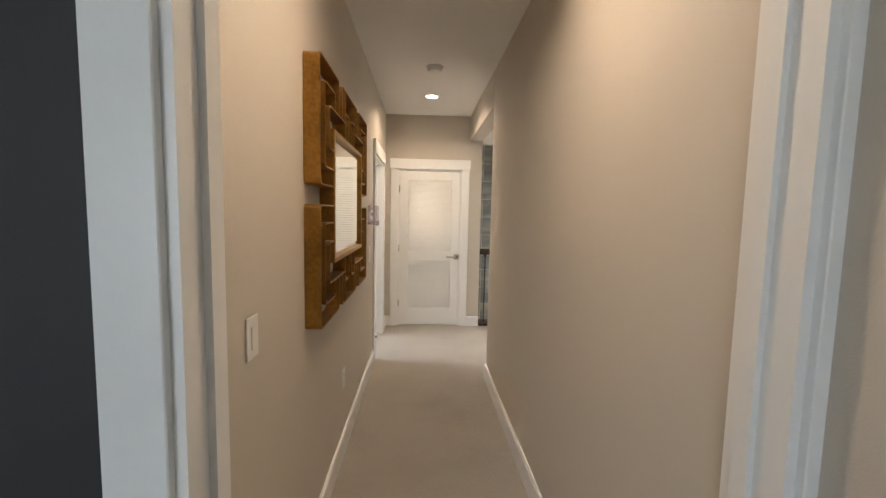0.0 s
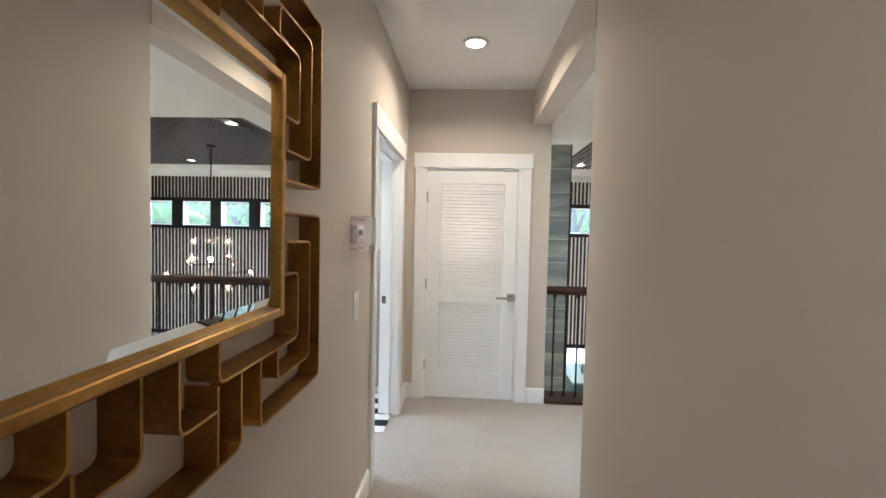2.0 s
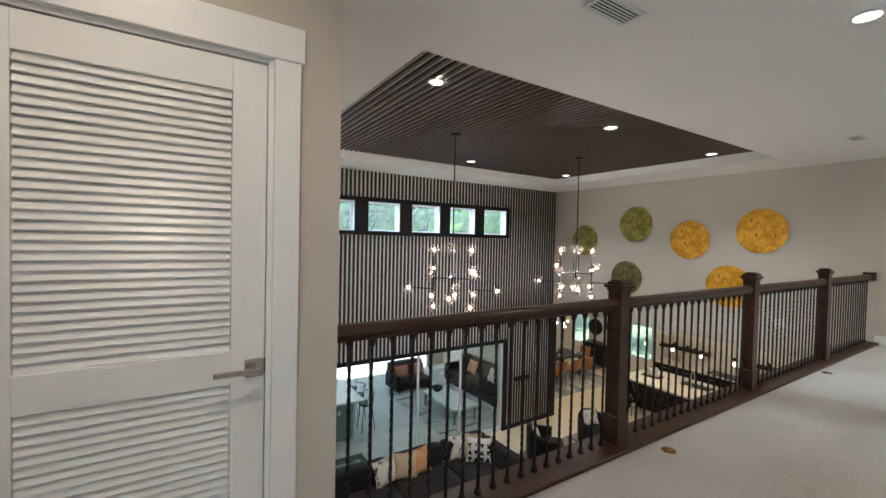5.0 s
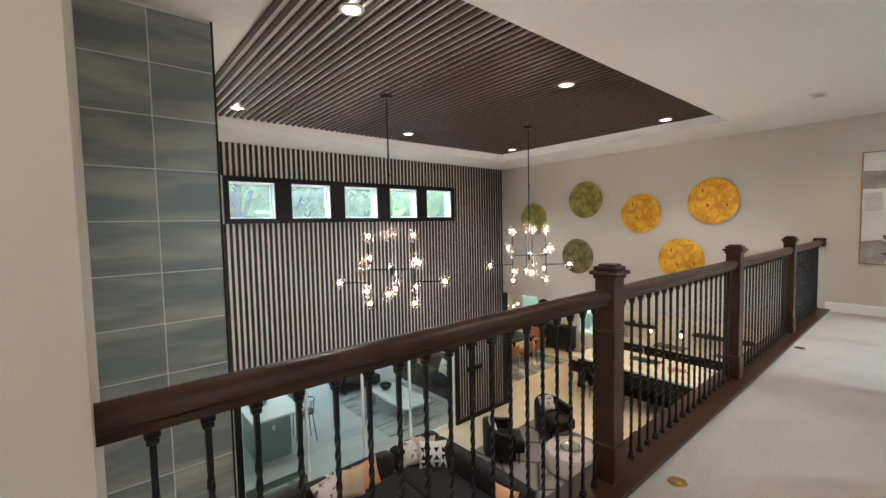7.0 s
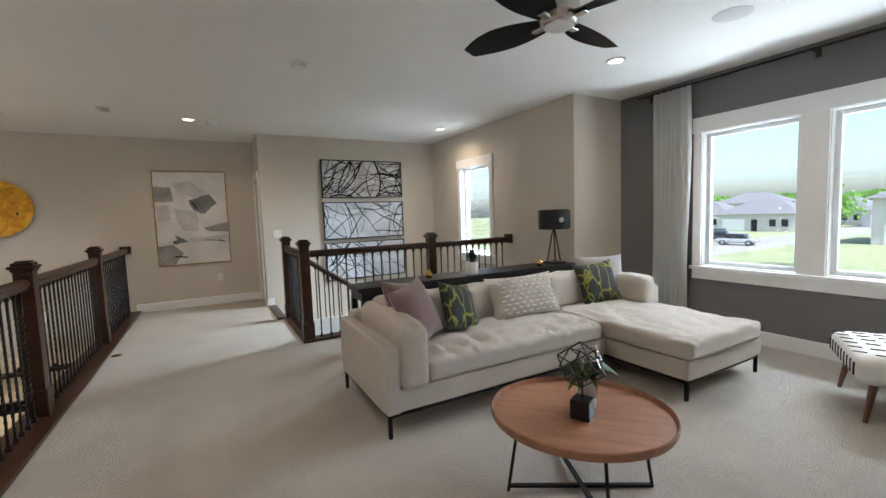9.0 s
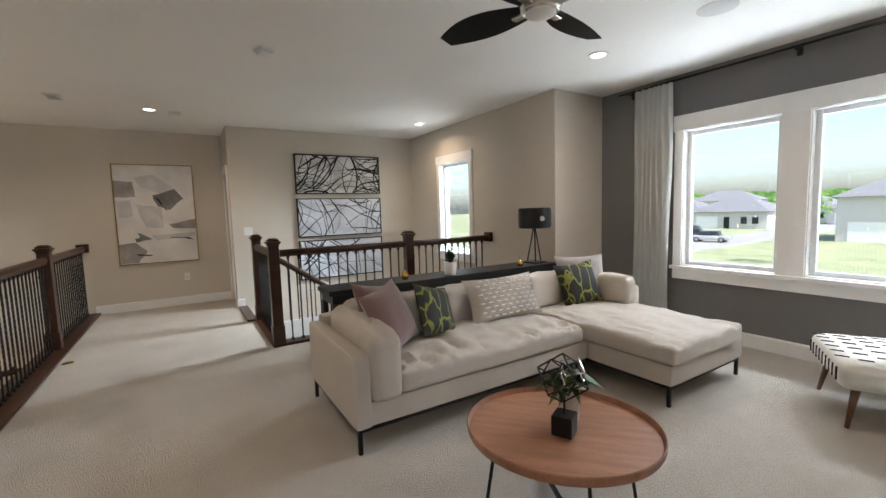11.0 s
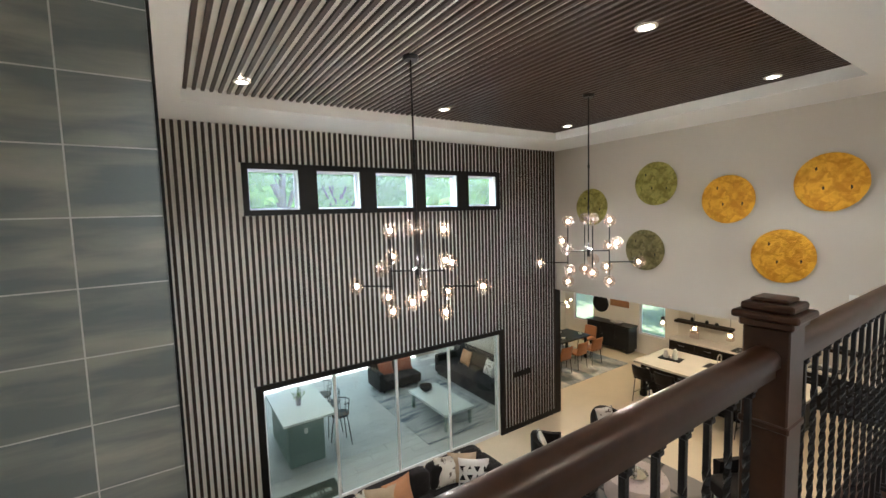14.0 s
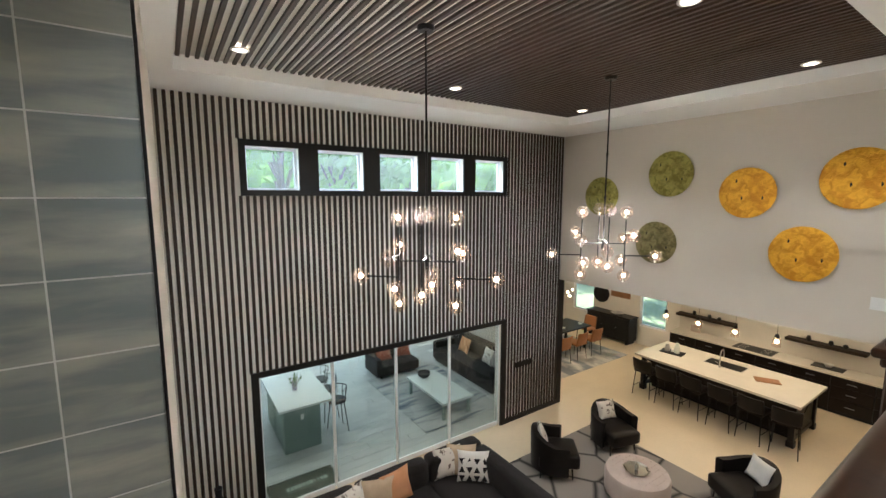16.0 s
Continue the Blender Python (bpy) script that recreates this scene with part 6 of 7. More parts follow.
great_sofa()
GP = LOW + 0.455
throw("throw_pillow", pose(4.52, 10.32, GP, -18, 0, 8), 0.50, 0.46, 0.16, M_PEACH, "apricot linen throw pillow on the dark sofa", 21, "great room pillows")
throw("throw_pillow", pose(4.18, 10.30, GP, -18, 5, -10), 0.48, 0.46, 0.16, M_SAND, "sand linen throw pillow on the dark sofa", 22, "great room pillows")
throw("throw_pillow", pose(3.86, 10.32, GP, -18, -4, 12), 0.48, 0.46, 0.16, M_PRINT, "flecked ivory throw pillow on the dark sofa", 23, "great room pillows")
throw("throw_pillow", pose(5.60, 10.30, GP, -16, 0, -35), 0.48, 0.48, 0.16, M_SAND, "sand linen pillow in the sofa corner", 24, "great room pillows")
throw("throw_pillow", pose(5.42, 10.38, GP, -16, 0, -12), 0.48, 0.46, 0.15, M_PRINT, "flecked ivory pillow in the sofa corner", 25, "great room pillows")
tp = throw("throw_pillow", pose(5.66, 10.08, GP, -20, 0, -38), 0.50, 0.46, 0.14, M_BWTRI, "ivory pillow with black triangle rows", 26, "great room pillows")
for i in range(4):
    for j in range(3):
        x, z = -0.17 + 0.115 * i, 0.07 + 0.12 * j
        bm = bm_new()
        up = 1 if (i + j) % 2 else -1
        dep = -0.070 * ((1 - abs(x / 0.25) ** 2.6) * (1 - abs((z + 0.04) / 0.23 - 1) ** 2.6)) ** 0.55 - 0.006
        vs = [bm.verts.new(p) for p in ((x - 0.05, dep, z - 0.04 * up), (x + 0.05, dep, z - 0.04 * up), (x, dep, z + 0.05 * up))]
        bm.faces.new(vs)
        bmesh.ops.solidify(bm, geom=bm.faces[:], thickness=0.003)
        part("triangle", bm, M_INK, tp)
throw("throw_pillow", pose(5.62, 8.45, GP, -16, 0, -80), 0.46, 0.44, 0.15, M_PEACH, "apricot linen pillow at the sofa end", 27, "great room pillows")


def tub_chair(x, y, turn, pillow_mat, seed):
    c = thing("tub_chair", pose(x, y, LOW, 0, 0, turn), "black leather tub armchair with a printed cushion", "armchair", "chairs round the ottoman")
    part("seat", softbox(bm_new(), -0.31, 0.31, -0.30, 0.40, 0.20, 0.44, 0.05, 0.025, 0, 8), M_LEATHER, c, smooth=True)
    bm = bm_new()
    rows = []
    for i in range(25):
        a = radians(-28 + 236 * i / 24)
        top = 0.62 + 0.15 * max(0, math.sin(a)) ** 1.5
        ox, oy = 0.40 * math.cos(a), -0.40 * math.sin(a)
        ix, iy = 0.31 * math.cos(a), -0.31 * math.sin(a)
        if math.sin(a) < 0:
            ox, ix = math.copysign(0.40, ox), math.copysign(0.31, ix)
        rows.append([bm.verts.new(p) for p in ((ox, oy, 0.12), (ox * 1.03, oy * 1.03, top - 0.03), (ox, oy, top), (ix, iy, top), (ix, iy, top - 0.02), (ix, iy, 0.12))])
    for a, b in zip(rows, rows[1:]):
        for k in range(6):
            bm.faces.new((a[k], a[(k + 1) % 6], b[(k + 1) % 6], b[k]))
    bm.faces.new(rows[0])
    bm.faces.new(rows[-1][::-1])
    part("shell", bm, M_LEATHER, c, smooth=True)
    for sx in (-0.27, 0.27):
        for sy in (-0.25, 0.27):
            part("leg", rod(bm_new(), (sx * 1.05, sy * 1.05, 0), (sx, sy, 0.20), 0.012, 0.018, seg=10), M_IRON, c)
    throw("throw_pillow", c.matrix_world @ pose(0, -0.14, 0.465, 20, 0, 0), 0.42, 0.36, 0.13, pillow_mat, "flecked ivory cushion on a tub chair", seed, "tub chair cushions")
    return c


tub_chair(7.45, 10.05, -130, M_PRINT, 31)
tub_chair(8.95, 9.90, 165, M_PRINT, 32)
tub_chair(9.15, 7.75, 60, M_BWTRI, 33)
rg = thing("area_rug", pose(7.7, 9.0, LOW), "pale grey rug with a dark trellis pattern", "rug")
part("rug_top", boxed(-1.75, 1.65, -2.1, 1.6, 0.001, 0.014, 0.004), M_RUG, rg)
ot = thing("ottoman", pose(8.05, 8.85, LOW + 0.014), "round blush tufted ottoman", "ottoman")
part("drum", lathe(bm_new(), [(0, 0.04), (0.46, 0.04), (0.49, 0.07), (0.49, 0.36), (0.47, 0.41), (0.40, 0.43), (0, 0.435)], 48), M_OTTO, ot, smooth=True)
for i in range(-4, 5):
    for j in range(-4, 5):
        if math.hypot(i, j) * 0.095 < 0.42:
            part("button", ball(bm_new(), (i * 0.095 + (0.0475 if j % 2 else 0), j * 0.095, 0.434), 0.009, 8, 6), M_OTTO, ot)
for k in range(4):
    a = math.pi / 2 * k + 0.7
    part("foot", rod(bm_new(), (0.38 * math.cos(a), 0.38 * math.sin(a), 0), (0.38 * math.cos(a), 0.38 * math.sin(a), 0.045), 0.02, seg=10), M_CHARM, ot)
ty = thing("tray", pose(8.02, 8.85, LOW + 0.456, 0, 0, 25), "octagonal silver tray with glass pieces", "tray")
part("dish", lathe(bm_new(), [(0, 0), (0.17, 0), (0.205, 0.03), (0.20, 0.034), (0.165, 0.008), (0, 0.008)], 8), M_SILVER, ty)
for x, y, h in ((-0.05, 0.02, 0.10), (0.05, -0.03, 0.07), (0.02, 0.07, 0.12)):
    part("glass_piece", lathe(bm_new(), [(0, 0.008), (0.022, 0.008), (0.03, h * 0.5), (0.012, h), (0, h + 0.004)], 12), M_SILVER, ty, smooth=True)
stn = thing("side_table", pose(2.28, 10.95, LOW), "small black side table beside the sofa", "side table")
part("tabletop", boxed(-0.24, 0.24, -0.2, 0.2, 0.50, 0.53, 0.004), M_CHARM, stn)
for x in (-0.2, 0.2):
    for y in (-0.16, 0.16):
        part("leg", boxed(x - 0.012, x + 0.012, y - 0.012, y + 0.012, 0, 0.50), M_IRON, stn)
vs_ = thing("floor_vase", pose(2.35, 11.35, LOW), "tall slim black floor vase by the slat wall", "vase")
part("body", lathe(bm_new(), [(0, 0), (0.09, 0), (0.12, 0.25), (0.09, 0.6), (0.04, 0.85), (0.05, 0.95), (0.04, 0.95), (0, 0.8)], 20), M_CHARM, vs_, smooth=True)


# ---- kitchen ----
def island():
    k = thing("kitchen_island", pose(0, 0, LOW), "long espresso kitchen island with a white quartz top", "kitchen island")
    part("body", boxed(12.05, 13.0, 7.95, 10.95, 0.09, 0.87, 0.004), M_ESP, k)
    part("plinth", boxed(12.10, 12.95, 8.0, 10.9, 0, 0.09), M_ESP, k)
    for y in (7.90, 10.90):
        for x in (11.78, 12.96):
            part("corner_post", boxed(x - 0.045, x + 0.055, y, y + 0.10, 0, 0.87, 0.005), M_ESP, k)
            part("post_foot", boxed(x - 0.06, x + 0.07, y - 0.015, y + 0.115, 0, 0.12, 0.006), M_ESP, k)
        part("end_rail", boxed(11.83, 12.92, y + 0.03, y + 0.07, 0.78, 0.87), M_ESP, k)
        part("end_rail", boxed(11.83, 12.92, y + 0.03, y + 0.07, 0.09, 0.16), M_ESP, k)
        for s in (1, -1):
            part("cross_brace", bar(bm_new(), (11.86, y + 0.05, 0.475 - s * 0.30), (12.90, y + 0.05, 0.475 + s * 0.30), 0.03, 0.05), M_ESP, k)
    bm = wall_mesh("y", 7.80, 11.10, 11.58, 13.12, 0.875, 0.925)
    part("worktop", bm, M_QUARTZ, k, "white quartz worktop")
    return k


island()
snk = thing("kitchen_sink", pose(12.62, 9.48, LOW + 0.926), "stainless undermount sink rim in the island", "sink")
part("rim", boxed(-0.21, 0.21, -0.40, 0.40, 0.0, 0.004), M_STEEL, snk)
# Flat dark sheet draws the shade of a sunken bowl; no hollow is cut.
part("bowl", boxed(-0.19, 0.19, -0.38, 0.38, 0.004, 0.006), M_CHARM, snk)
fc = thing("kitchen_faucet", pose(12.36, 9.50, LOW + 0.926), "tall gooseneck nickel kitchen faucet", "faucet")
bm = bm_new()
rod(bm, (0, 0, 0), (0, 0, 0.04), 0.028)
rod(bm, (0, 0, 0), (0, 0, 0.30), 0.014)
last = Vector((0, 0, 0.30))
for i in range(1, 11):
    a = math.pi * i / 10
    p = Vector((0.09 - 0.09 * math.cos(a), 0, 0.30 + 0.09 * math.sin(a)))
    rod(bm, last, p, 0.013)
    last = p
rod(bm, last, last - Vector((0, 0, 0.10)), 0.015)
part("spout", bm, M_STEEL, fc, smooth=True)
part("lever", rod(bm_new(), (0, 0.02, 0.08), (0, 0.10, 0.11), 0.006), M_STEEL, fc)
tr = thing("serving_tray", pose(12.38, 10.58, LOW + 0.926, 0, 0, 8), "black serving tray with jars", "tray")
part("base", boxed(-0.16, 0.16, -0.26, 0.26, 0, 0.02, 0.004), M_CHARM, tr)
for y, r, h, m in ((0.12, 0.06, 0.20, M_PALEP), (-0.10, 0.06, 0.27, M_PALEQ), (0.0, 0.03, 0.09, M_CERAMIC)):
    part("jar", lathe(bm_new(), [(0, 0.02), (r, 0.02), (r * 1.05, h * 0.4), (r * 0.75, h * 0.85), (r * 0.6, h), (0, h)], 18, (0, y, 0)), m, tr, smooth=True)
cb2 = thing("cutting_board", pose(12.40, 8.60, LOW + 0.926, 0, 0, 30), "round-edged acacia cutting board", "cutting board")
part("board", softbox(bm_new(), -0.13, 0.13, -0.22, 0.22, 0, 0.022, 0.010, cuts=6), M_BOARD, cb2, smooth=True)


def counter_stool():
    c = thing("counter_stool", pose(11.52, 10.72, LOW), "black upholstered counter stool with metal legs", "stool", "stools along the island")
    part("seat", softbox(bm_new(), -0.21, 0.21, -0.22, 0.22, 0.58, 0.67, 0.03, 0.01, 0, 6), M_LEATHER, c, smooth=True)
    bm = softbox(bm_new(), -0.27, -0.20, -0.23, 0.23, 0.64, 0.95, 0.03, 0, 0, 7)
    for v in bm.verts:
        v.co.x += 1.1 * v.co.y ** 2 - 0.25 * (v.co.z - 0.64)
    part("backrest", bm, M_LEATHER, c, smooth=True)
    for x in (-0.18, 0.18):
        for y in (-0.18, 0.18):
            part("leg", rod(bm_new(), (x * 1.25, y * 1.2, 0), (x, y, 0.59), 0.009, 0.011, seg=8), M_IRON, c)
    for y in (-0.2, 0.2):
        part("foot_bar", rod(bm_new(), (-0.21, y, 0.22), (0.21, y, 0.22), 0.007, seg=8), M_IRON, c)
    return c


st0 = counter_stool()
for y, tw in ((10.16, 3), (9.60, -4), (9.04, 2), (8.48, -3), (7.96, 12)):
    copy_thing(st0, pose(11.50, y, LOW, 0, 0, tw))

for i in range(7):
    y0 = 6.55 + i * 0.714
    bc = thing("base_cabinet", pose(14.12, y0 + 0.357, LOW), "espresso base cabinet with drawers and bar pulls", "cabinet", "kitchen base cabinets")
    part("body", boxed(0.0, 0.575, -0.355, 0.355, 0.09, 0.875), M_ESP, bc)
    part("plinth", boxed(0.05, 0.575, -0.355, 0.355, 0, 0.09), M_CHARM, bc)
    for z0, z1 in ((0.10, 0.37), (0.38, 0.65), (0.66, 0.865)):
        d = part("drawer", boxed(-0.018, 0.0, -0.348, 0.348, z0, z1, 0.003), M_ESP, bc)
        part("pull", bar(bm_new(), (-0.035, -0.08, (z0 + z1) / 2), (-0.035, 0.08, (z0 + z1) / 2), 0.010, 0.010), M_STEEL, d)
wt = thing("worktop", pose(0, 0, LOW), "long white quartz worktop on the base cabinets", "worktop")
part("slab", boxed(14.07, 14.695, 6.54, 11.57, 0.878, 0.922, 0.004), M_QUARTZ, wt)
setting("trim_backsplash", boxed(14.685, 14.698, 6.54, 11.57, LOW + 0.924, LOW + 1.9), M_QUARTZ)
ck = thing("cooktop", pose(14.36, 9.52, LOW + 0.9225), "flat black glass cooktop", "cooktop")
part("glass_top", boxed(-0.24, 0.24, -0.43, 0.43, 0, 0.008, 0.002), M_CHARM, ck)
for x, y in ((-0.1, -0.25), (0.1, -0.25), (-0.1, 0.25), (0.1, 0.25)):
    part("burner_ring", lathe(bm_new(), [(0.07, 0.008), (0.078, 0.0092), (0.086, 0.008)], 20, (x, y, 0)), M_STEEL, ck)
for y, mat in ((8.10, M_CHARM),):
    t = thing("serving_tray", pose(14.40, y, LOW + 0.923), "dark tray with a white bowl on the worktop", "tray")
    part("base", boxed(-0.15, 0.15, -0.28, 0.28, 0, 0.02, 0.004), mat, t)
    part("bowl", lathe(bm_new(), [(0, 0.02), (0.05, 0.02), (0.09, 0.09), (0.085, 0.09), (0.045, 0.03), (0, 0.03)], 18), M_CERAMIC, t, smooth=True)
fm = thing("recipe_stand", pose(14.55, 11.05, LOW + 0.923), "small blush framed card leaning on the backsplash", "frame")
part("card", boxed(-0.01, 0.01, -0.13, 0.13, 0, 0.20, 0.003), M_OTTO, fm)
for y0, y1 in ((10.06, 11.57), (7.51, 8.96)):
    sh = thing("floating_shelf", pose(14.55, (y0 + y1) / 2, -2.04), "rough dark timber floating shelf with small dark objects", "shelf", "kitchen shelves")
    part("board", softbox(bm_new(), -0.135, 0.148, -(y1 - y0) / 2, (y1 - y0) / 2, 0, 0.075, 0.012, cuts=8, wrinkle=0.004), M_SHELF, sh, smooth=True)
    for k, dy in enumerate((-0.35, -0.1, 0.3)):
        part("vessel", lathe(bm_new(), [(0, 0.078), (0.035, 0.078), (0.05, 0.12), (0.03, 0.16 + 0.02 * k), (0, 0.16 + 0.02 * k)], 14, (0, dy, 0)), M_CHARM, sh, smooth=True)
for y in (10.81, 10.04, 9.27, 8.51):
    pd = thing("pendant_light", pose(12.4, y, KCEIL), "lit glass jar pendant on a black cord", "pendant light", "island pendants")
    part("cord", rod(bm_new(), (0, 0, -0.98), (0, 0, 0), 0.004, seg=6), M_IRON, pd)
    part("socket_cap", lathe(bm_new(), [(0, -0.98), (0.03, -0.98), (0.045, -1.03), (0.045, -1.05), (0, -1.05)], 16), M_IRON, pd, smooth=True)
    part("jar_shade", lathe(bm_new(), [(0.045, -1.05), (0.075, -1.08), (0.08, -1.24), (0.07, -1.25), (0, -1.25)], 20), M_GLOBE, pd, smooth=True).visible_shadow = False
    part("bulb", ball(bm_new(), (0, 0, -1.14), 0.040, 12, 8), M_JAR, pd, smooth=True)

# dining end
dr = thing("area_rug", pose(11.95, 13.85, LOW), "blue grey abstract rug under the dining table", "rug")
part("rug_top", boxed(-1.5, 1.55, -1.4, 1.4, 0.001, 0.012, 0.004), M_RUG2, dr)
dtb = thing("dining_table", pose(12.0, 13.95, LOW + 0.012), "long dark dining table", "dining table")
part("tabletop", boxed(-1.05, 1.05, -0.48, 0.48, 0.71, 0.75, 0.006), M_CHARM, dtb)
for x in (-0.9, 0.9):
    for y in (-0.38, 0.38):
        part("leg", boxed(x - 0.035, x + 0.035, y - 0.035, y + 0.035, 0, 0.71, 0.004), M_CHARM, dtb)


def dining_chair():
    c = thing("dining_chair", pose(11.3, 13.2, LOW + 0.012), "camel leather dining chair with thin black legs", "chair", "chairs round the dining table")
    part("seat", softbox(bm_new(), -0.23, 0.23, -0.22, 0.22, 0.43, 0.50, 0.03, 0.01, 0, 6), M_CAMEL, c, smooth=True)
    bm = softbox(bm_new(), -0.23, 0.23, -0.25, -0.19, 0.48, 0.84, 0.03, 0, 0, 8)
    for v in bm.verts:
        v.co.y += 0.9 * v.co.x ** 2 - 0.2 * (v.co.z - 0.48)
    part("backrest", bm, M_CAMEL, c, smooth=True)
    for x in (-0.19, 0.19):
        for y in (-0.18, 0.18):
            part("leg", rod(bm_new(), (x * 1.15, y * 1.2, 0), (x, y, 0.44), 0.009, 0.012, seg=8), M_IRON, c)
    return c


dc = dining_chair()
for x, y, a in ((12.0, 13.2, 3), (12.7, 13.2, -3), (11.3, 14.7, 180), (12.0, 14.7, 177), (12.7, 14.7, 183), (13.45, 13.95, 90)):
    copy_thing(dc, pose(x, y, LOW + 0.012, 0, 0, a))
for k in range(5):
    x = 11.2 + 0.4 * k
    ps = thing("place_setting", pose(x, 13.70 + 0.5 * (k % 2), LOW + 0.763), "dark plate with a white bowl on the dining table", "dishes", "dining place settings")
    part("plate", lathe(bm_new(), [(0, 0), (0.09, 0), (0.14, 0.012), (0.135, 0.016), (0.085, 0.005), (0, 0.005)], 20), M_CHARM, ps, smooth=True)
    part("bowl", lathe(bm_new(), [(0, 0.006), (0.035, 0.006), (0.07, 0.05), (0.065, 0.05), (0, 0.02)], 16), M_CERAMIC, ps, smooth=True)
dl = thing("dining_chandelier", pose(12.0, 13.9, KCEIL), "small branched dining chandelier with lit globes", "chandelier")
part("stem", rod(bm_new(), (0, 0, -1.15), (0, 0, 0), 0.008), M_IRON, dl)
for k in range(8):
    a = 2 * math.pi * k / 8
    e = Vector((0.38 * math.cos(a), 0.38 * math.sin(a), -1.12 + 0.14 * (k % 2)))
    part("arm", rod(bm_new(), (0, 0, -1.10), e, 0.006, seg=6), M_IRON, dl)
    part("bulb", ball(bm_new(), e, 0.035, 12, 8), M_JAR, dl, smooth=True)
sb = thing("sideboard", pose(14.45, 13.70, LOW), "dark carved sideboard against the dining wall", "sideboard")
part("body", boxed(-0.23, 0.23, -0.80, 0.80, 0.10, 0.86, 0.006), M_CHARM, sb)
part("top", boxed(-0.25, 0.24, -0.83, 0.83, 0.86, 0.90, 0.004), M_ESP, sb)
for k in range(3):
    d = part("door", boxed(-0.248, -0.231, -0.79 + 0.532 * k, -0.27 + 0.532 * k, 0.12, 0.84, 0.003), M_CHARM, sb)
    part("knob", ball(bm_new(), (-0.255, -0.33 + 0.532 * k, 0.5), 0.012, 8, 6), M_STEEL, d)
for y in (-0.7, 0.7):
    part("foot", boxed(-0.2, 0.2, y - 0.04, y + 0.04, 0, 0.10), M_CHARM, sb)
wd = thing("wall_decor", pose(14.695, 14.30, -1.95, 0, -90, 0), "round black carved wall piece over the sideboard", "wall decor")
part("disc", lathe(bm_new(), [(0, 0.05), (0.12, 0.045), (0.20, 0.03), (0.28, 0.045), (0.32, 0.02), (0.32, 0.0), (0, 0)], 36), M_CHARM, wd, smooth=True)
wd2 = thing("wall_decor", pose(14.695, 13.55, -1.80, 0, -90, 0), "flat oval wooden wall piece", "wall decor")
part("disc", softbox(bm_new(), -0.16, 0.16, -0.36, 0.36, 0, 0.03, 0.014, cuts=7), M_BOARD, wd2, smooth=True)
vb = thing("centerpiece", pose(14.40, 13.45, LOW + 0.90), "low pale dish on the sideboard", "dish")
part("dish", lathe(bm_new(), [(0, 0), (0.10, 0), (0.22, 0.07), (0.21, 0.075), (0.09, 0.02), (0, 0.02)], 20), M_PALEP, vb, smooth=True)

# ---- lounge behind the glass doors ----
li = thing("kitchen_island", pose(0, 0, LOW), "sage painted island with a pale quartz top behind the glass", "kitchen island")
part("body", boxed(3.58, 4.26, 13.10, 14.65, 0.0, 0.875, 0.004), M_SAGE, li)
part("worktop", boxed(3.48, 4.50, 13.00, 14.72, 0.876, 0.92, 0.004), M_PALEQ, li)
part("outlet", boxed(3.88, 3.94, 13.092, 13.099, 0.62, 0.72), M_PLASTIC, li)
for k in range(2):
    part("door_panel", boxed(3.572, 3.579, 13.15 + 0.75 * k, 13.85 + 0.75 * k, 0.08, 0.82), M_SAGE, li)
vz = thing("vase", pose(3.95, 13.75, LOW + 0.92), "clear vase with green stems on the sage island", "vase")
part("body", lathe(bm_new(), [(0, 0), (0.05, 0), (0.055, 0.18), (0.045, 0.18), (0.04, 0.02), (0, 0.02)], 16), M_ACRYL, vz, smooth=True)
rnd = random.Random(11)
bm = bm_new()
for k in range(30):
    a, e = rnd.uniform(0, 6.28), rnd.uniform(0.3, 1.3)
    d = Vector((math.cos(a) * math.cos(e), math.sin(a) * math.cos(e), math.sin(e)))
    p = Vector((0, 0, 0.14)) + d * rnd.uniform(0.10, 0.22)
    s = Vector((rnd.uniform(-1, 1), rnd.uniform(-1, 1), rnd.uniform(-1, 1))).normalized() * 0.03
    t = d.cross(s).normalized() * 0.018
    bm.faces.new([bm.verts.new(q) for q in (p - s, p + t, p + s, p - t)])
    rod(bm, (0, 0, 0.05), p, 0.002, seg=4)
part("stems", bm, M_FERN, vz)


def lounge_stool():
    c = thing("counter_stool", pose(4.70, 13.4, LOW), "black wire counter stool beside the sage island", "stool", "lounge stools")
    part("seat", lathe(bm_new(), [(0, 0.64), (0.18, 0.64), (0.19, 0.66), (0.17, 0.68), (0, 0.68)], 20), M_CHARM, c, smooth=True)
    for k in range(4):
        a = math.pi / 2 * k + math.pi / 4
        part("leg", rod(bm_new(), (0.24 * math.cos(a), 0.24 * math.sin(a), 0), (0.15 * math.cos(a), 0.15 * math.sin(a), 0.64), 0.009, seg=8), M_IRON, c)
    bm = bm_new()
    last = None
    for k in range(11):
        a = radians(-80 + 16 * k)
        p = Vector((0.20 * math.cos(a), 0.20 * math.sin(a), 0.92))
        if last is not None:
            rod(bm, last, p, 0.010, seg=6)
        last = p
    part("back_hoop", bm, M_IRON, c)
    for k in range(5):
        a = radians(-70 + 35 * k)
        part("spindle", rod(bm_new(), (0.17 * math.cos(a), 0.17 * math.sin(a), 0.67), (0.20 * math.cos(a), 0.20 * math.sin(a), 0.92), 0.005, seg=6), M_IRON, c)
    return c


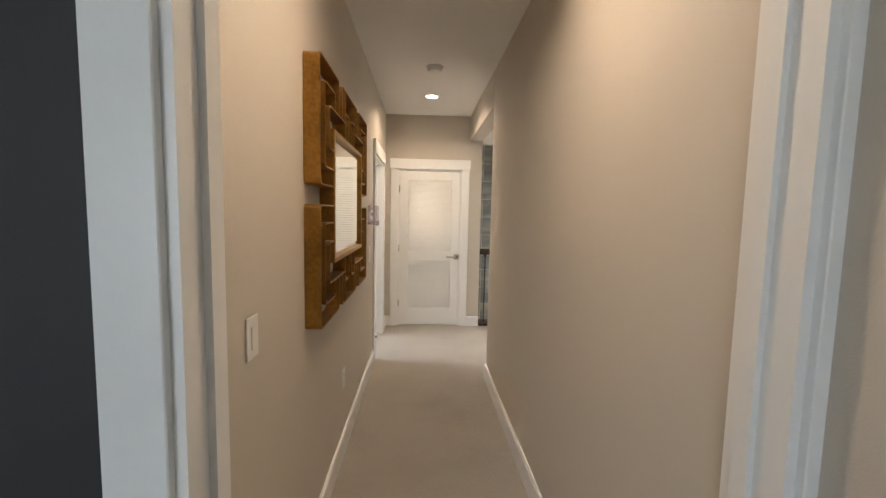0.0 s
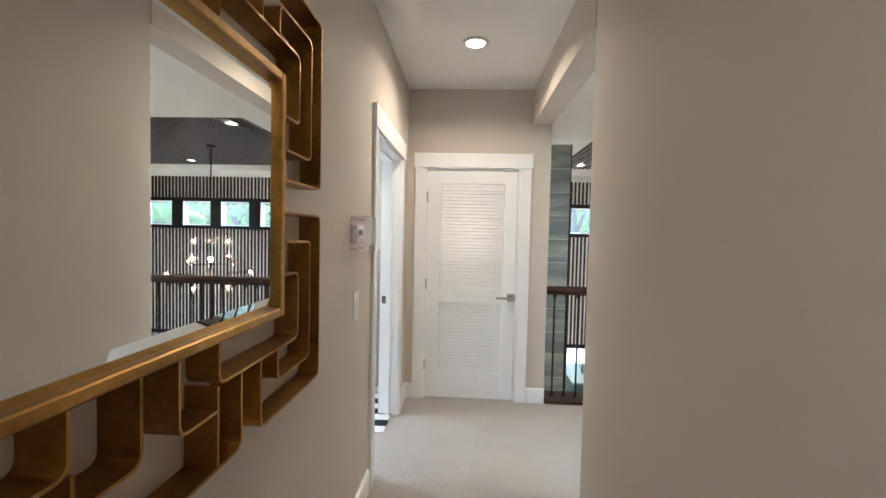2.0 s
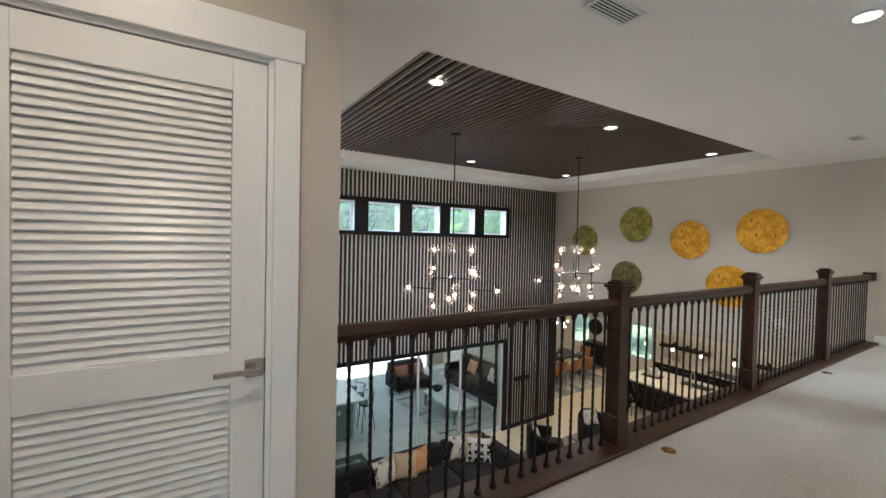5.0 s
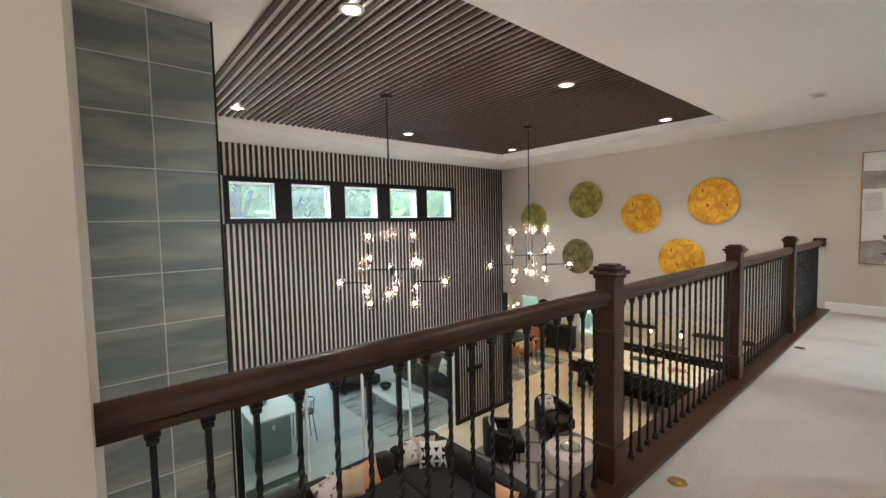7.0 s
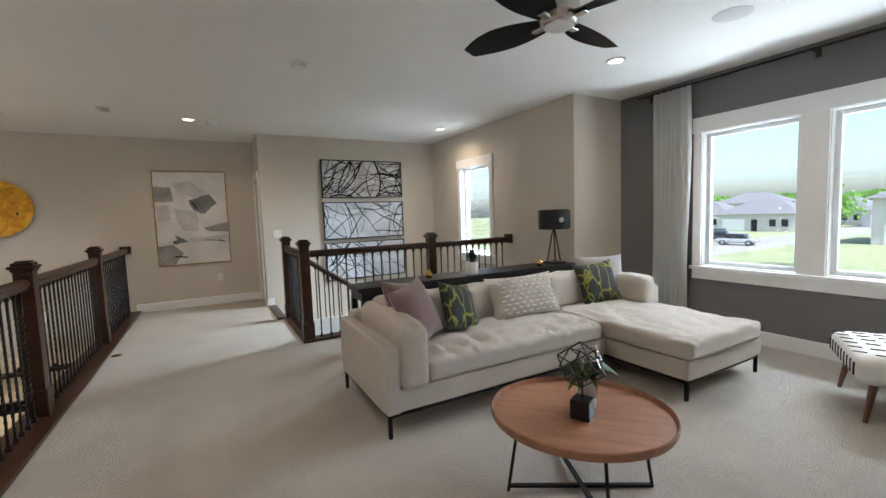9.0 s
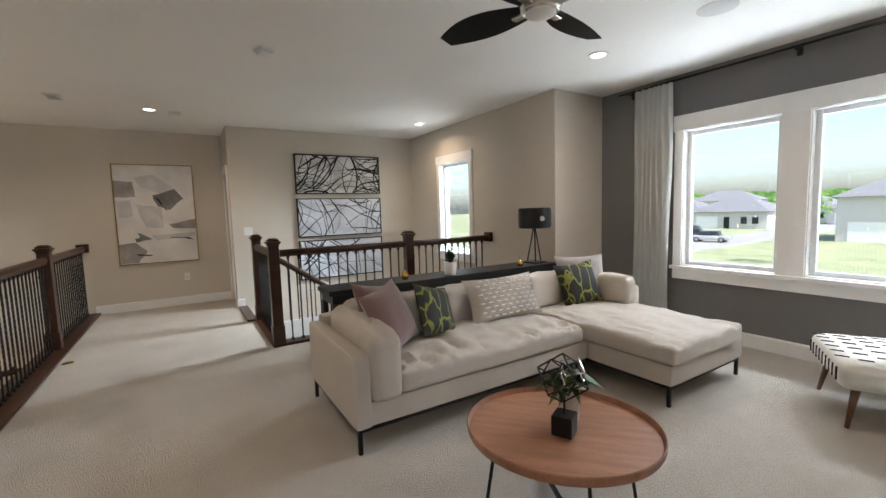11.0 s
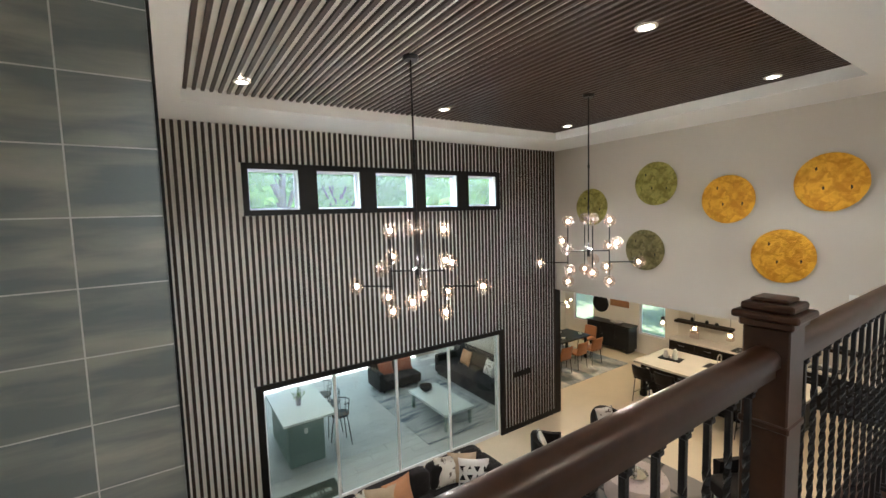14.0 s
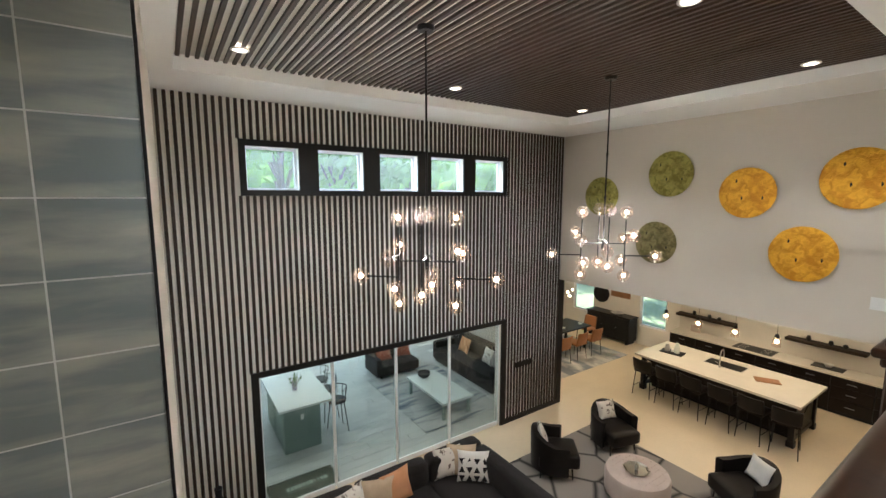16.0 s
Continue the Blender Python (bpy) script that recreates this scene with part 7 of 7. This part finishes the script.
ls = lounge_stool()
copy_thing(ls, pose(4.70, 14.0, LOW, 0, 0, 6))
copy_thing(ls, pose(4.70, 14.55, LOW, 0, 0, -5))
mt = thing("door_mat", pose(3.65, 12.07, LOW), "dark green mat with pale lettering inside the glass door", "mat")
part("mat", boxed(-0.56, 0.53, -0.30, 0.30, 0.001, 0.012, 0.003), M_MAT, mt)
for k, w in enumerate((0.07, 0.05, 0.03, 0.03, 0.07, 0.05, 0.05, 0.06, 0.06, 0.05, 0.06)):
    x = 0.36 - 0.062 * k
    part("letter_bar", boxed(x - w / 2, x + w / 2 - 0.008, -0.03, 0.07, 0.0122, 0.0145), M_LETTER, mt)
part("letter_bar", boxed(-0.30, 0.36, -0.075, -0.068, 0.0122, 0.0145), M_LETTER, mt)
lr = thing("area_rug", pose(7.0, 13.75, LOW), "blue grey striped rug in the lounge", "rug")
part("rug_top", boxed(-0.85, 1.2, -1.5, 1.5, 0.001, 0.012, 0.004), M_RUG3, lr)
lc = thing("coffee_table", pose(7.06, 13.2, LOW + 0.012), "low grey stone coffee table", "coffee table")
part("tabletop", boxed(-0.40, 0.40, -0.82, 0.82, 0.36, 0.42, 0.006), M_PALEQ, lc)
for x in (-0.33, 0.33):
    for y in (-0.72, 0.72):
        part("leg", boxed(x - 0.03, x + 0.03, y - 0.03, y + 0.03, 0, 0.36, 0.004), M_SAGE, lc)
lb = thing("bowl", pose(7.0, 13.75, LOW + 0.432), "dark hammered bowl on the stone table", "bowl")
part("shell", lathe(bm_new(), [(0, 0), (0.07, 0), (0.15, 0.07), (0.16, 0.13), (0.15, 0.13), (0.13, 0.07), (0, 0.02)], 20), M_CHARM, lb, smooth=True)
lch = thing("lounge_chair", pose(7.0, 15.45, LOW), "dark wide lounge chair facing the stone table", "armchair")
part("base", softbox(bm_new(), -0.62, 0.62, -0.42, 0.42, 0.08, 0.34, 0.03, cuts=5), M_SOFA, lch, smooth=True)
part("backrest", softbox(bm_new(), -0.60, 0.60, 0.22, 0.44, 0.30, 0.80, 0.05, cuts=6), M_SOFA, lch, smooth=True)
part("arm", softbox(bm_new(), -0.66, -0.50, -0.42, 0.40, 0.08, 0.56, 0.04, cuts=6), M_SOFA, lch, smooth=True)
for x in (-0.5, 0.5):
    for y in (-0.34, 0.34):
        part("leg", boxed(x - 0.02, x + 0.02, y - 0.02, y + 0.02, 0, 0.09), M_IRON, lch)
throw("throw_pillow", pose(6.75, 15.42, LOW + 0.345, -18, 0, 6), 0.48, 0.40, 0.15, M_RUST, "rust velvet pillow on the lounge chair", 41, "lounge pillows")
throw("throw_pillow", pose(7.32, 15.45, LOW + 0.345, -18, 0, -8), 0.48, 0.40, 0.15, M_RUST, "rust velvet pillow on the lounge chair", 42, "lounge pillows")
lsf = thing("lounge_sofa", pose(8.75, 14.0, LOW), "long dark grey lounge sofa along the wall", "sofa")
part("base", softbox(bm_new(), -0.42, 0.50, -1.3, 1.45, 0.08, 0.42, 0.04, cuts=7), M_SOFA, lsf, smooth=True)
part("backrest", softbox(bm_new(), 0.26, 0.52, -1.3, 1.45, 0.38, 0.85, 0.06, cuts=8), M_SOFA, lsf, smooth=True)
for y in (-1.3, 1.3):
    part("arm", softbox(bm_new(), -0.42, 0.50, y - 0.02, y + 0.16, 0.08, 0.60, 0.04, cuts=6), M_SOFA, lsf, smooth=True)
part("foot", boxed(-0.36, 0.46, -1.2, 1.4, 0, 0.085), M_CHARM, lsf)
throw("throw_pillow", pose(8.80, 13.55, LOW + 0.425, 20, 0, 82), 0.48, 0.42, 0.15, M_PRINT, "flecked ivory pillow on the lounge sofa", 43, "lounge pillows")
throw("throw_pillow", pose(8.80, 13.20, LOW + 0.425, 20, 0, 95), 0.48, 0.42, 0.15, M_GREYVEL, "soft grey pillow on the lounge sofa", 44, "lounge pillows")
throw("throw_pillow", pose(8.80, 14.6, LOW + 0.425, 20, 0, 86), 0.48, 0.42, 0.15, M_PEACH, "apricot pillow on the lounge sofa", 45, "lounge pillows")
la = canvas_art("lounge_painting", pose(EAST, 13.6, -1.55, 0, 0, 180), 0.9, 0.7, "framed brown print on the lounge wall", M_TAUPE, M_BOARD)
gp = thing("green_stool", pose(8.15, 12.2, LOW), "small dark green ceramic garden stool", "stool")
part("drum", lathe(bm_new(), [(0, 0), (0.14, 0), (0.18, 0.12), (0.18, 0.34), (0.14, 0.45), (0, 0.46)], 24), M_SAGE, gp, smooth=True)


# ---- outside ----
M_LAWN = surface("mown_lawn", (0.15, 0.175, 0.085), 0.95, vary=0.2, scale=0.4, grain=12, bump=0.05, second=(0.21, 0.23, 0.125))
M_ASPHALT = surface("pale_street", (0.24, 0.235, 0.225), 0.9, vary=0.08, scale=0.6, grain=20, bump=0.02)
M_STUCCO = surface("white_stucco", (0.72, 0.70, 0.66), 0.9, vary=0.04, scale=1, grain=30, bump=0.03)
M_HOUSE = surface("cream_house_stucco", (0.55, 0.53, 0.50), 0.9, vary=0.05, scale=1, grain=30, bump=0.03)
M_SHINGLE = surface("grey_roof_shingle", (0.14, 0.14, 0.15), 0.9, vary=0.15, scale=3, grain=20, bump=0.05)
M_BARK = surface("grey_bark", (0.11, 0.09, 0.07), 0.9, vary=0.3, scale=6, grain=30, bump=0.08)
M_FOL = surface("sunlit_foliage", (0.08, 0.17, 0.03), 0.6, vary=0.3, scale=0.8, grain=6, bump=0.0, second=(0.15, 0.29, 0.06))
_n, _l = M_FOL.node_tree.nodes, M_FOL.node_tree.links
_t, _x = _n.new("ShaderNodeBsdfTranslucent"), _n.new("ShaderNodeMixShader")
_t.inputs[0].default_value, _x.inputs[0].default_value = (0.30, 0.48, 0.13, 1), 0.5
_l.new(_n["Principled BSDF"].outputs[0], _x.inputs[1])
_l.new(_t.outputs[0], _x.inputs[2])
_l.new(_x.outputs[0], _n["Material Output"].inputs[0])
M_CARW = surface("silver_car_paint", (0.45, 0.46, 0.47), 0.25, metal=0.4, vary=0.03, bump=0.0, coat=0.8)
M_CARR = surface("dark_car_paint", (0.05, 0.05, 0.06), 0.25, metal=0.3, vary=0.03, bump=0.0, coat=0.8)
M_CARG = surface("car_glass", (0.02, 0.025, 0.03), 0.08, vary=0.0, bump=0.0)

GZ = LOW - 0.25
setting("ground", boxed(-400, 400, -600, 400, GZ - 0.3, GZ), M_LAWN)
setting("patio", boxed(-1.0, 16.0, 17.25, 23.0, GZ, GZ + 0.18), M_STUCCO)
setting("road", boxed(-120, 160, -27, -20, GZ, GZ + 0.02), M_ASPHALT)
setting("road_side", boxed(24, 32, -140, -27, GZ, GZ + 0.02), M_ASPHALT)
setting("pavement", boxed(-120, 160, -19.2, -17.9, GZ, GZ + 0.05), M_STUCCO)


def house(x, y, w, d, h, turn, roofh):
    hs = thing("house", pose(x, y, GZ, 0, 0, turn), "white stucco suburban house with a grey hipped roof", "house", "houses across the street")
    part("wall", boxed(-w / 2, w / 2, -d / 2, d / 2, 0, h), M_HOUSE, hs)
    bm = bm_new()
    o = 0.6
    a = [bm.verts.new(p) for p in ((-w / 2 - o, -d / 2 - o, h), (w / 2 + o, -d / 2 - o, h), (w / 2 + o, d / 2 + o, h), (-w / 2 - o, d / 2 + o, h))]
    r = [bm.verts.new(p) for p in ((-w / 2 + d * 0.45, 0, h + roofh), (w / 2 - d * 0.45, 0, h + roofh))]
    for f in ((a[0], a[1], r[1], r[0]), (a[2], a[3], r[0], r[1]), (a[1], a[2], r[1]), (a[3], a[0], r[0]), (a[3], a[2], a[1], a[0])):
        bm.faces.new(f)
    part("roof", bm, M_SHINGLE, hs)
    part("garage_door", boxed(w * 0.12, w * 0.42, d / 2, d / 2 + 0.06, 0, 2.3, 0.02), M_TRIM, hs)
    part("door", boxed(-0.5, 0.5, d / 2, d / 2 + 0.06, 0, 2.2, 0.02), M_CHARM, hs)
    for k in (-0.36, -0.22):
        wn_ = part("window", boxed(w * k - 0.5, w * k + 0.5, d / 2, d / 2 + 0.05, 0.9, 2.2, 0.01), M_CARG, hs)
        part("sill", boxed(w * k - 0.6, w * k + 0.6, d / 2 + 0.05, d / 2 + 0.12, 0.80, 0.88), M_TRIM, wn_)
    return hs


for x, y, w, d, h, t, rh in ((12, -66, 13, 11, 5.2, 0, 3.0), (39, -51, 12, 10, 3.2, 0, 2.6), (55, -94, 15, 11, 3.2, 0, 2.8), (56, -120, 15, 11, 5.4, 10, 2.6), (39, -119, 14, 10, 3.2, -8, 2.8), (70, -104, 15, 11, 5.4, 20, 2.6),
                             (24, -108, 14, 10, 3.2, 0, 2.8), (6, -98, 14, 11, 3.2, 0, 2.8), (-10, -92, 14, 10, 3.2, 0, 2.6), (-14, -50, 13, 10, 3.2, 0, 2.6), (58, -66, 14, 10, 3.2, 30, 2.6), (40, -88, 13, 10, 3.2, 0, 2.6)):
    house(x, y, w, d, h, t, rh)


def car(x, y, turn, paint, label):
    c = thing("parked_car", pose(x, y, GZ + 0.02, 0, 0, turn), label, "car", "parked cars")
    bm = softbox(bm_new(), -2.2, 2.2, -0.88, 0.88, 0.28, 0.85, 0.18, cuts=8)
    part("body", bm, paint, c, smooth=True)
    bm = softbox(bm_new(), -1.2, 1.4, -0.78, 0.78, 0.80, 1.45, 0.22, cuts=8)
    for v in bm.verts:
        v.co.x *= 1 - 0.35 * (v.co.z - 0.8)
    cab = part("cabin", bm, M_CARG, c, smooth=True)
    part("roof_panel", softbox(bm_new(), -0.85, 0.95, -0.66, 0.66, 1.42, 1.47, 0.02, cuts=4), paint, cab, smooth=True)
    for sx in (-1.35, 1.35):
        for sy in (-0.82, 0.82):
            w = part("wheel", rod(bm_new(), (sx, sy - 0.1, 0.33), (sx, sy + 0.1, 0.33), 0.33, seg=20), M_CHARM, c, smooth=True)
            part("rim", rod(bm_new(), (sx, sy + math.copysign(0.102, sy), 0.33), (sx, sy + math.copysign(0.108, sy), 0.33), 0.2, seg=16), M_STEEL, w)
    for sy in (-0.6, 0.6):
        part("headlight", softbox(bm_new(), 2.14, 2.22, sy - 0.18, sy + 0.18, 0.58, 0.70, 0.02, cuts=3), M_PLASTIC, c)
    return c


car(28.3, -52.4, 12, M_CARW, "silver sedan parked at the kerb")
car(33.0, -57.5, 16, M_CARR, "dark sedan parked on a drive")
car(36.5, -64.0, 20, M_CARW, "silver car parked further down the street")


def tree(x, y, height, spread, seed, label, leaves=900):
    t = thing("tree", pose(x, y, GZ), label, "tree")
    rnd = random.Random(seed)
    bm = bm_new()
    rod(bm, (0, 0, 0), (0.1, 0, height * 0.55), 0.02 * height, 0.010 * height, seg=9)
    tips = []
    for k in range(9):
        a = 2 * math.pi * k / 9 + rnd.uniform(-0.3, 0.3)
        z0 = height * rnd.uniform(0.35, 0.55)
        e = Vector((math.cos(a) * spread * rnd.uniform(0.4, 0.8), math.sin(a) * spread * rnd.uniform(0.4, 0.8), height * rnd.uniform(0.6, 0.95)))
        rod(bm, (0.05, 0, z0), e, 0.006 * height, 0.002 * height, seg=6)
        tips.append(e)
    part("trunk", bm, M_BARK, t)
    verts, faces = [], []
    for k in range(leaves):
        c = rnd.choice(tips) + Vector((rnd.gauss(0, 1), rnd.gauss(0, 1), rnd.gauss(0, 0.8))) * spread * 0.26
        n1 = Vector((rnd.uniform(-1, 1), rnd.uniform(-1, 1), rnd.uniform(-0.4, 1))).normalized()
        u = n1.orthogonal().normalized()
        v = n1.cross(u)
        s = 0.028 * height * rnd.uniform(0.6, 1.3)
        b = len(verts)
        verts += [c - u * s, c + v * s * 0.6, c + u * s, c - v * s * 0.6]
        faces.append((b, b + 1, b + 2, b + 3))
    me = bpy.data.meshes.new("crown")
    me.from_pydata([tuple(p) for p in verts], [], faces)
    me.materials.append(M_FOL)
    cr_ = new("crown", me)
    cr_.parent = t
    return t


for i, x in enumerate((0.5, 3.6, 6.2, 9.4, 12.5)):
    tree(x, 24.5 + 1.5 * (i % 2), 11.0 + (i % 3), 3.6, 50 + i, "tall leafy tree behind the house", 4200)
for i, (x, y) in enumerate(((18.2, 11.4), (18.6, 13.4), (18.0, 15.4))):
    tree(x, y, 5.0, 1.8, 70 + i, "leafy tree outside the kitchen window", 2600)
tree(13.8, -35.4, 6.2, 1.3, 80, "young street tree in front of the windows", 420)
tree(-5.5, -22.0, 4.4, 1.4, 81, "leafy garden tree by the lawn", 700)


def far_woods(name, x0, x1, y, count, seed):
    """A far belt of woods: leaf clumps over a long ragged line."""
    rnd = random.Random(seed)
    verts, faces = [], []
    for k in range(count):
        x = rnd.uniform(x0, x1)
        top = 7.5 + 2.0 * noise.noise(Vector((x * 0.05, seed, 0))) + 1.5 * noise.noise(Vector((x * 0.3, seed, 1)))
        c = Vector((x, y + rnd.uniform(-5, 5), GZ + top * rnd.random() ** 0.6))
        n1 = Vector((rnd.uniform(-1, 1), 1, rnd.uniform(-0.3, 0.8))).normalized()
        u = n1.orthogonal().normalized()
        v = n1.cross(u)
        s = rnd.uniform(0.6, 1.3)
        b = len(verts)
        verts += [c - u * s, c + v * s * 0.8, c + u * s, c - v * s * 0.8]
        faces.append((b, b + 1, b + 2, b + 3))
    me = bpy.data.meshes.new(name)
    me.from_pydata([tuple(p) for p in verts], [], faces)
    me.materials.append(M_FOL)
    o = new(name, me)
    return tagged(o, "far belt of green woods", "woods", kind="stuff")


far_woods("far_woods", -120, 190, -150, 9000, 5)
far_woods("back_woods", -30, 45, 38, 6000, 6)


# ---- slats of the north wall, tiles of the chimney ----
wall_n = bpy.data.objects["wall_north"]
SL0, SL1 = NORTH - 0.008, NORTH + 0.0245
SLAT_SPANS = {"full": (LOW + 0.0, CEIL), "full_foot": (LOW + 0.101, CEIL), "top": (2.196, CEIL), "mid": (-1.074, 1.439)}
SLAT_MESH = {k: link_mesh("slat", boxed(-0.0205, 0.0205, SL0, SL1, a, b, 0.003), M_SLAT) for k, (a, b) in SLAT_SPANS.items()}
count = int((EAST - TILEX) / PITCH)
for i in range(count + 1):
    x = TILEX + 0.045 + i * PITCH
    if x > EAST - 0.02:
        break
    inside = 2.85 < x < 7.72
    edge = x > 7.69
    kinds = ("top", "mid") if inside else (("full_foot",) if edge else ("full",))
    for k in kinds:
        o = new("slat", SLAT_MESH[k])
        o.parent = wall_n
        o.location.x = x
tiles = bpy.data.objects["wall_chimney_face"]
TH = 0.3195
for col, (a, b) in enumerate(((HR2 + 0.002, 1.6085), (1.6155, TILEX - 0.012))):
    me = link_mesh("tile", boxed(a, b, TILEY, TILEY + 0.0022, 0.0035, TH - 0.0035, 0.0008), M_TILE)
    for r in range(20):
        z = 1.419 - 15.0 * TH + r * TH
        if z < LOW or z + TH > CEIL + 0.05:
            continue
        o = new("tile", me)
        o.parent = tiles
        o.location.z = z
setting("trim_tile_edge", boxed(TILEX - 0.011, TILEX + 0.003, TILEY - 0.002, TILEY + 0.018, LOW, CEIL), M_IRON)

planks = bpy.data.objects["floor_lounge"]
PM = link_mesh("plank", boxed(-0.598, 0.598, -0.0985, 0.0985, -0.010, 0.0, 0.002), M_PLANK)
for j in range(26):
    y = NORTH + 0.30 + 0.2 * j
    if y > 17.0:
        break
    for i in range(7):
        x = 2.0 + 1.2 * i + (0.4 * (j % 3))
        if x > 9.0:
            continue
        o = new("plank", PM)
        o.parent = planks
        o.location = (x, y, LOW - 0.0005)
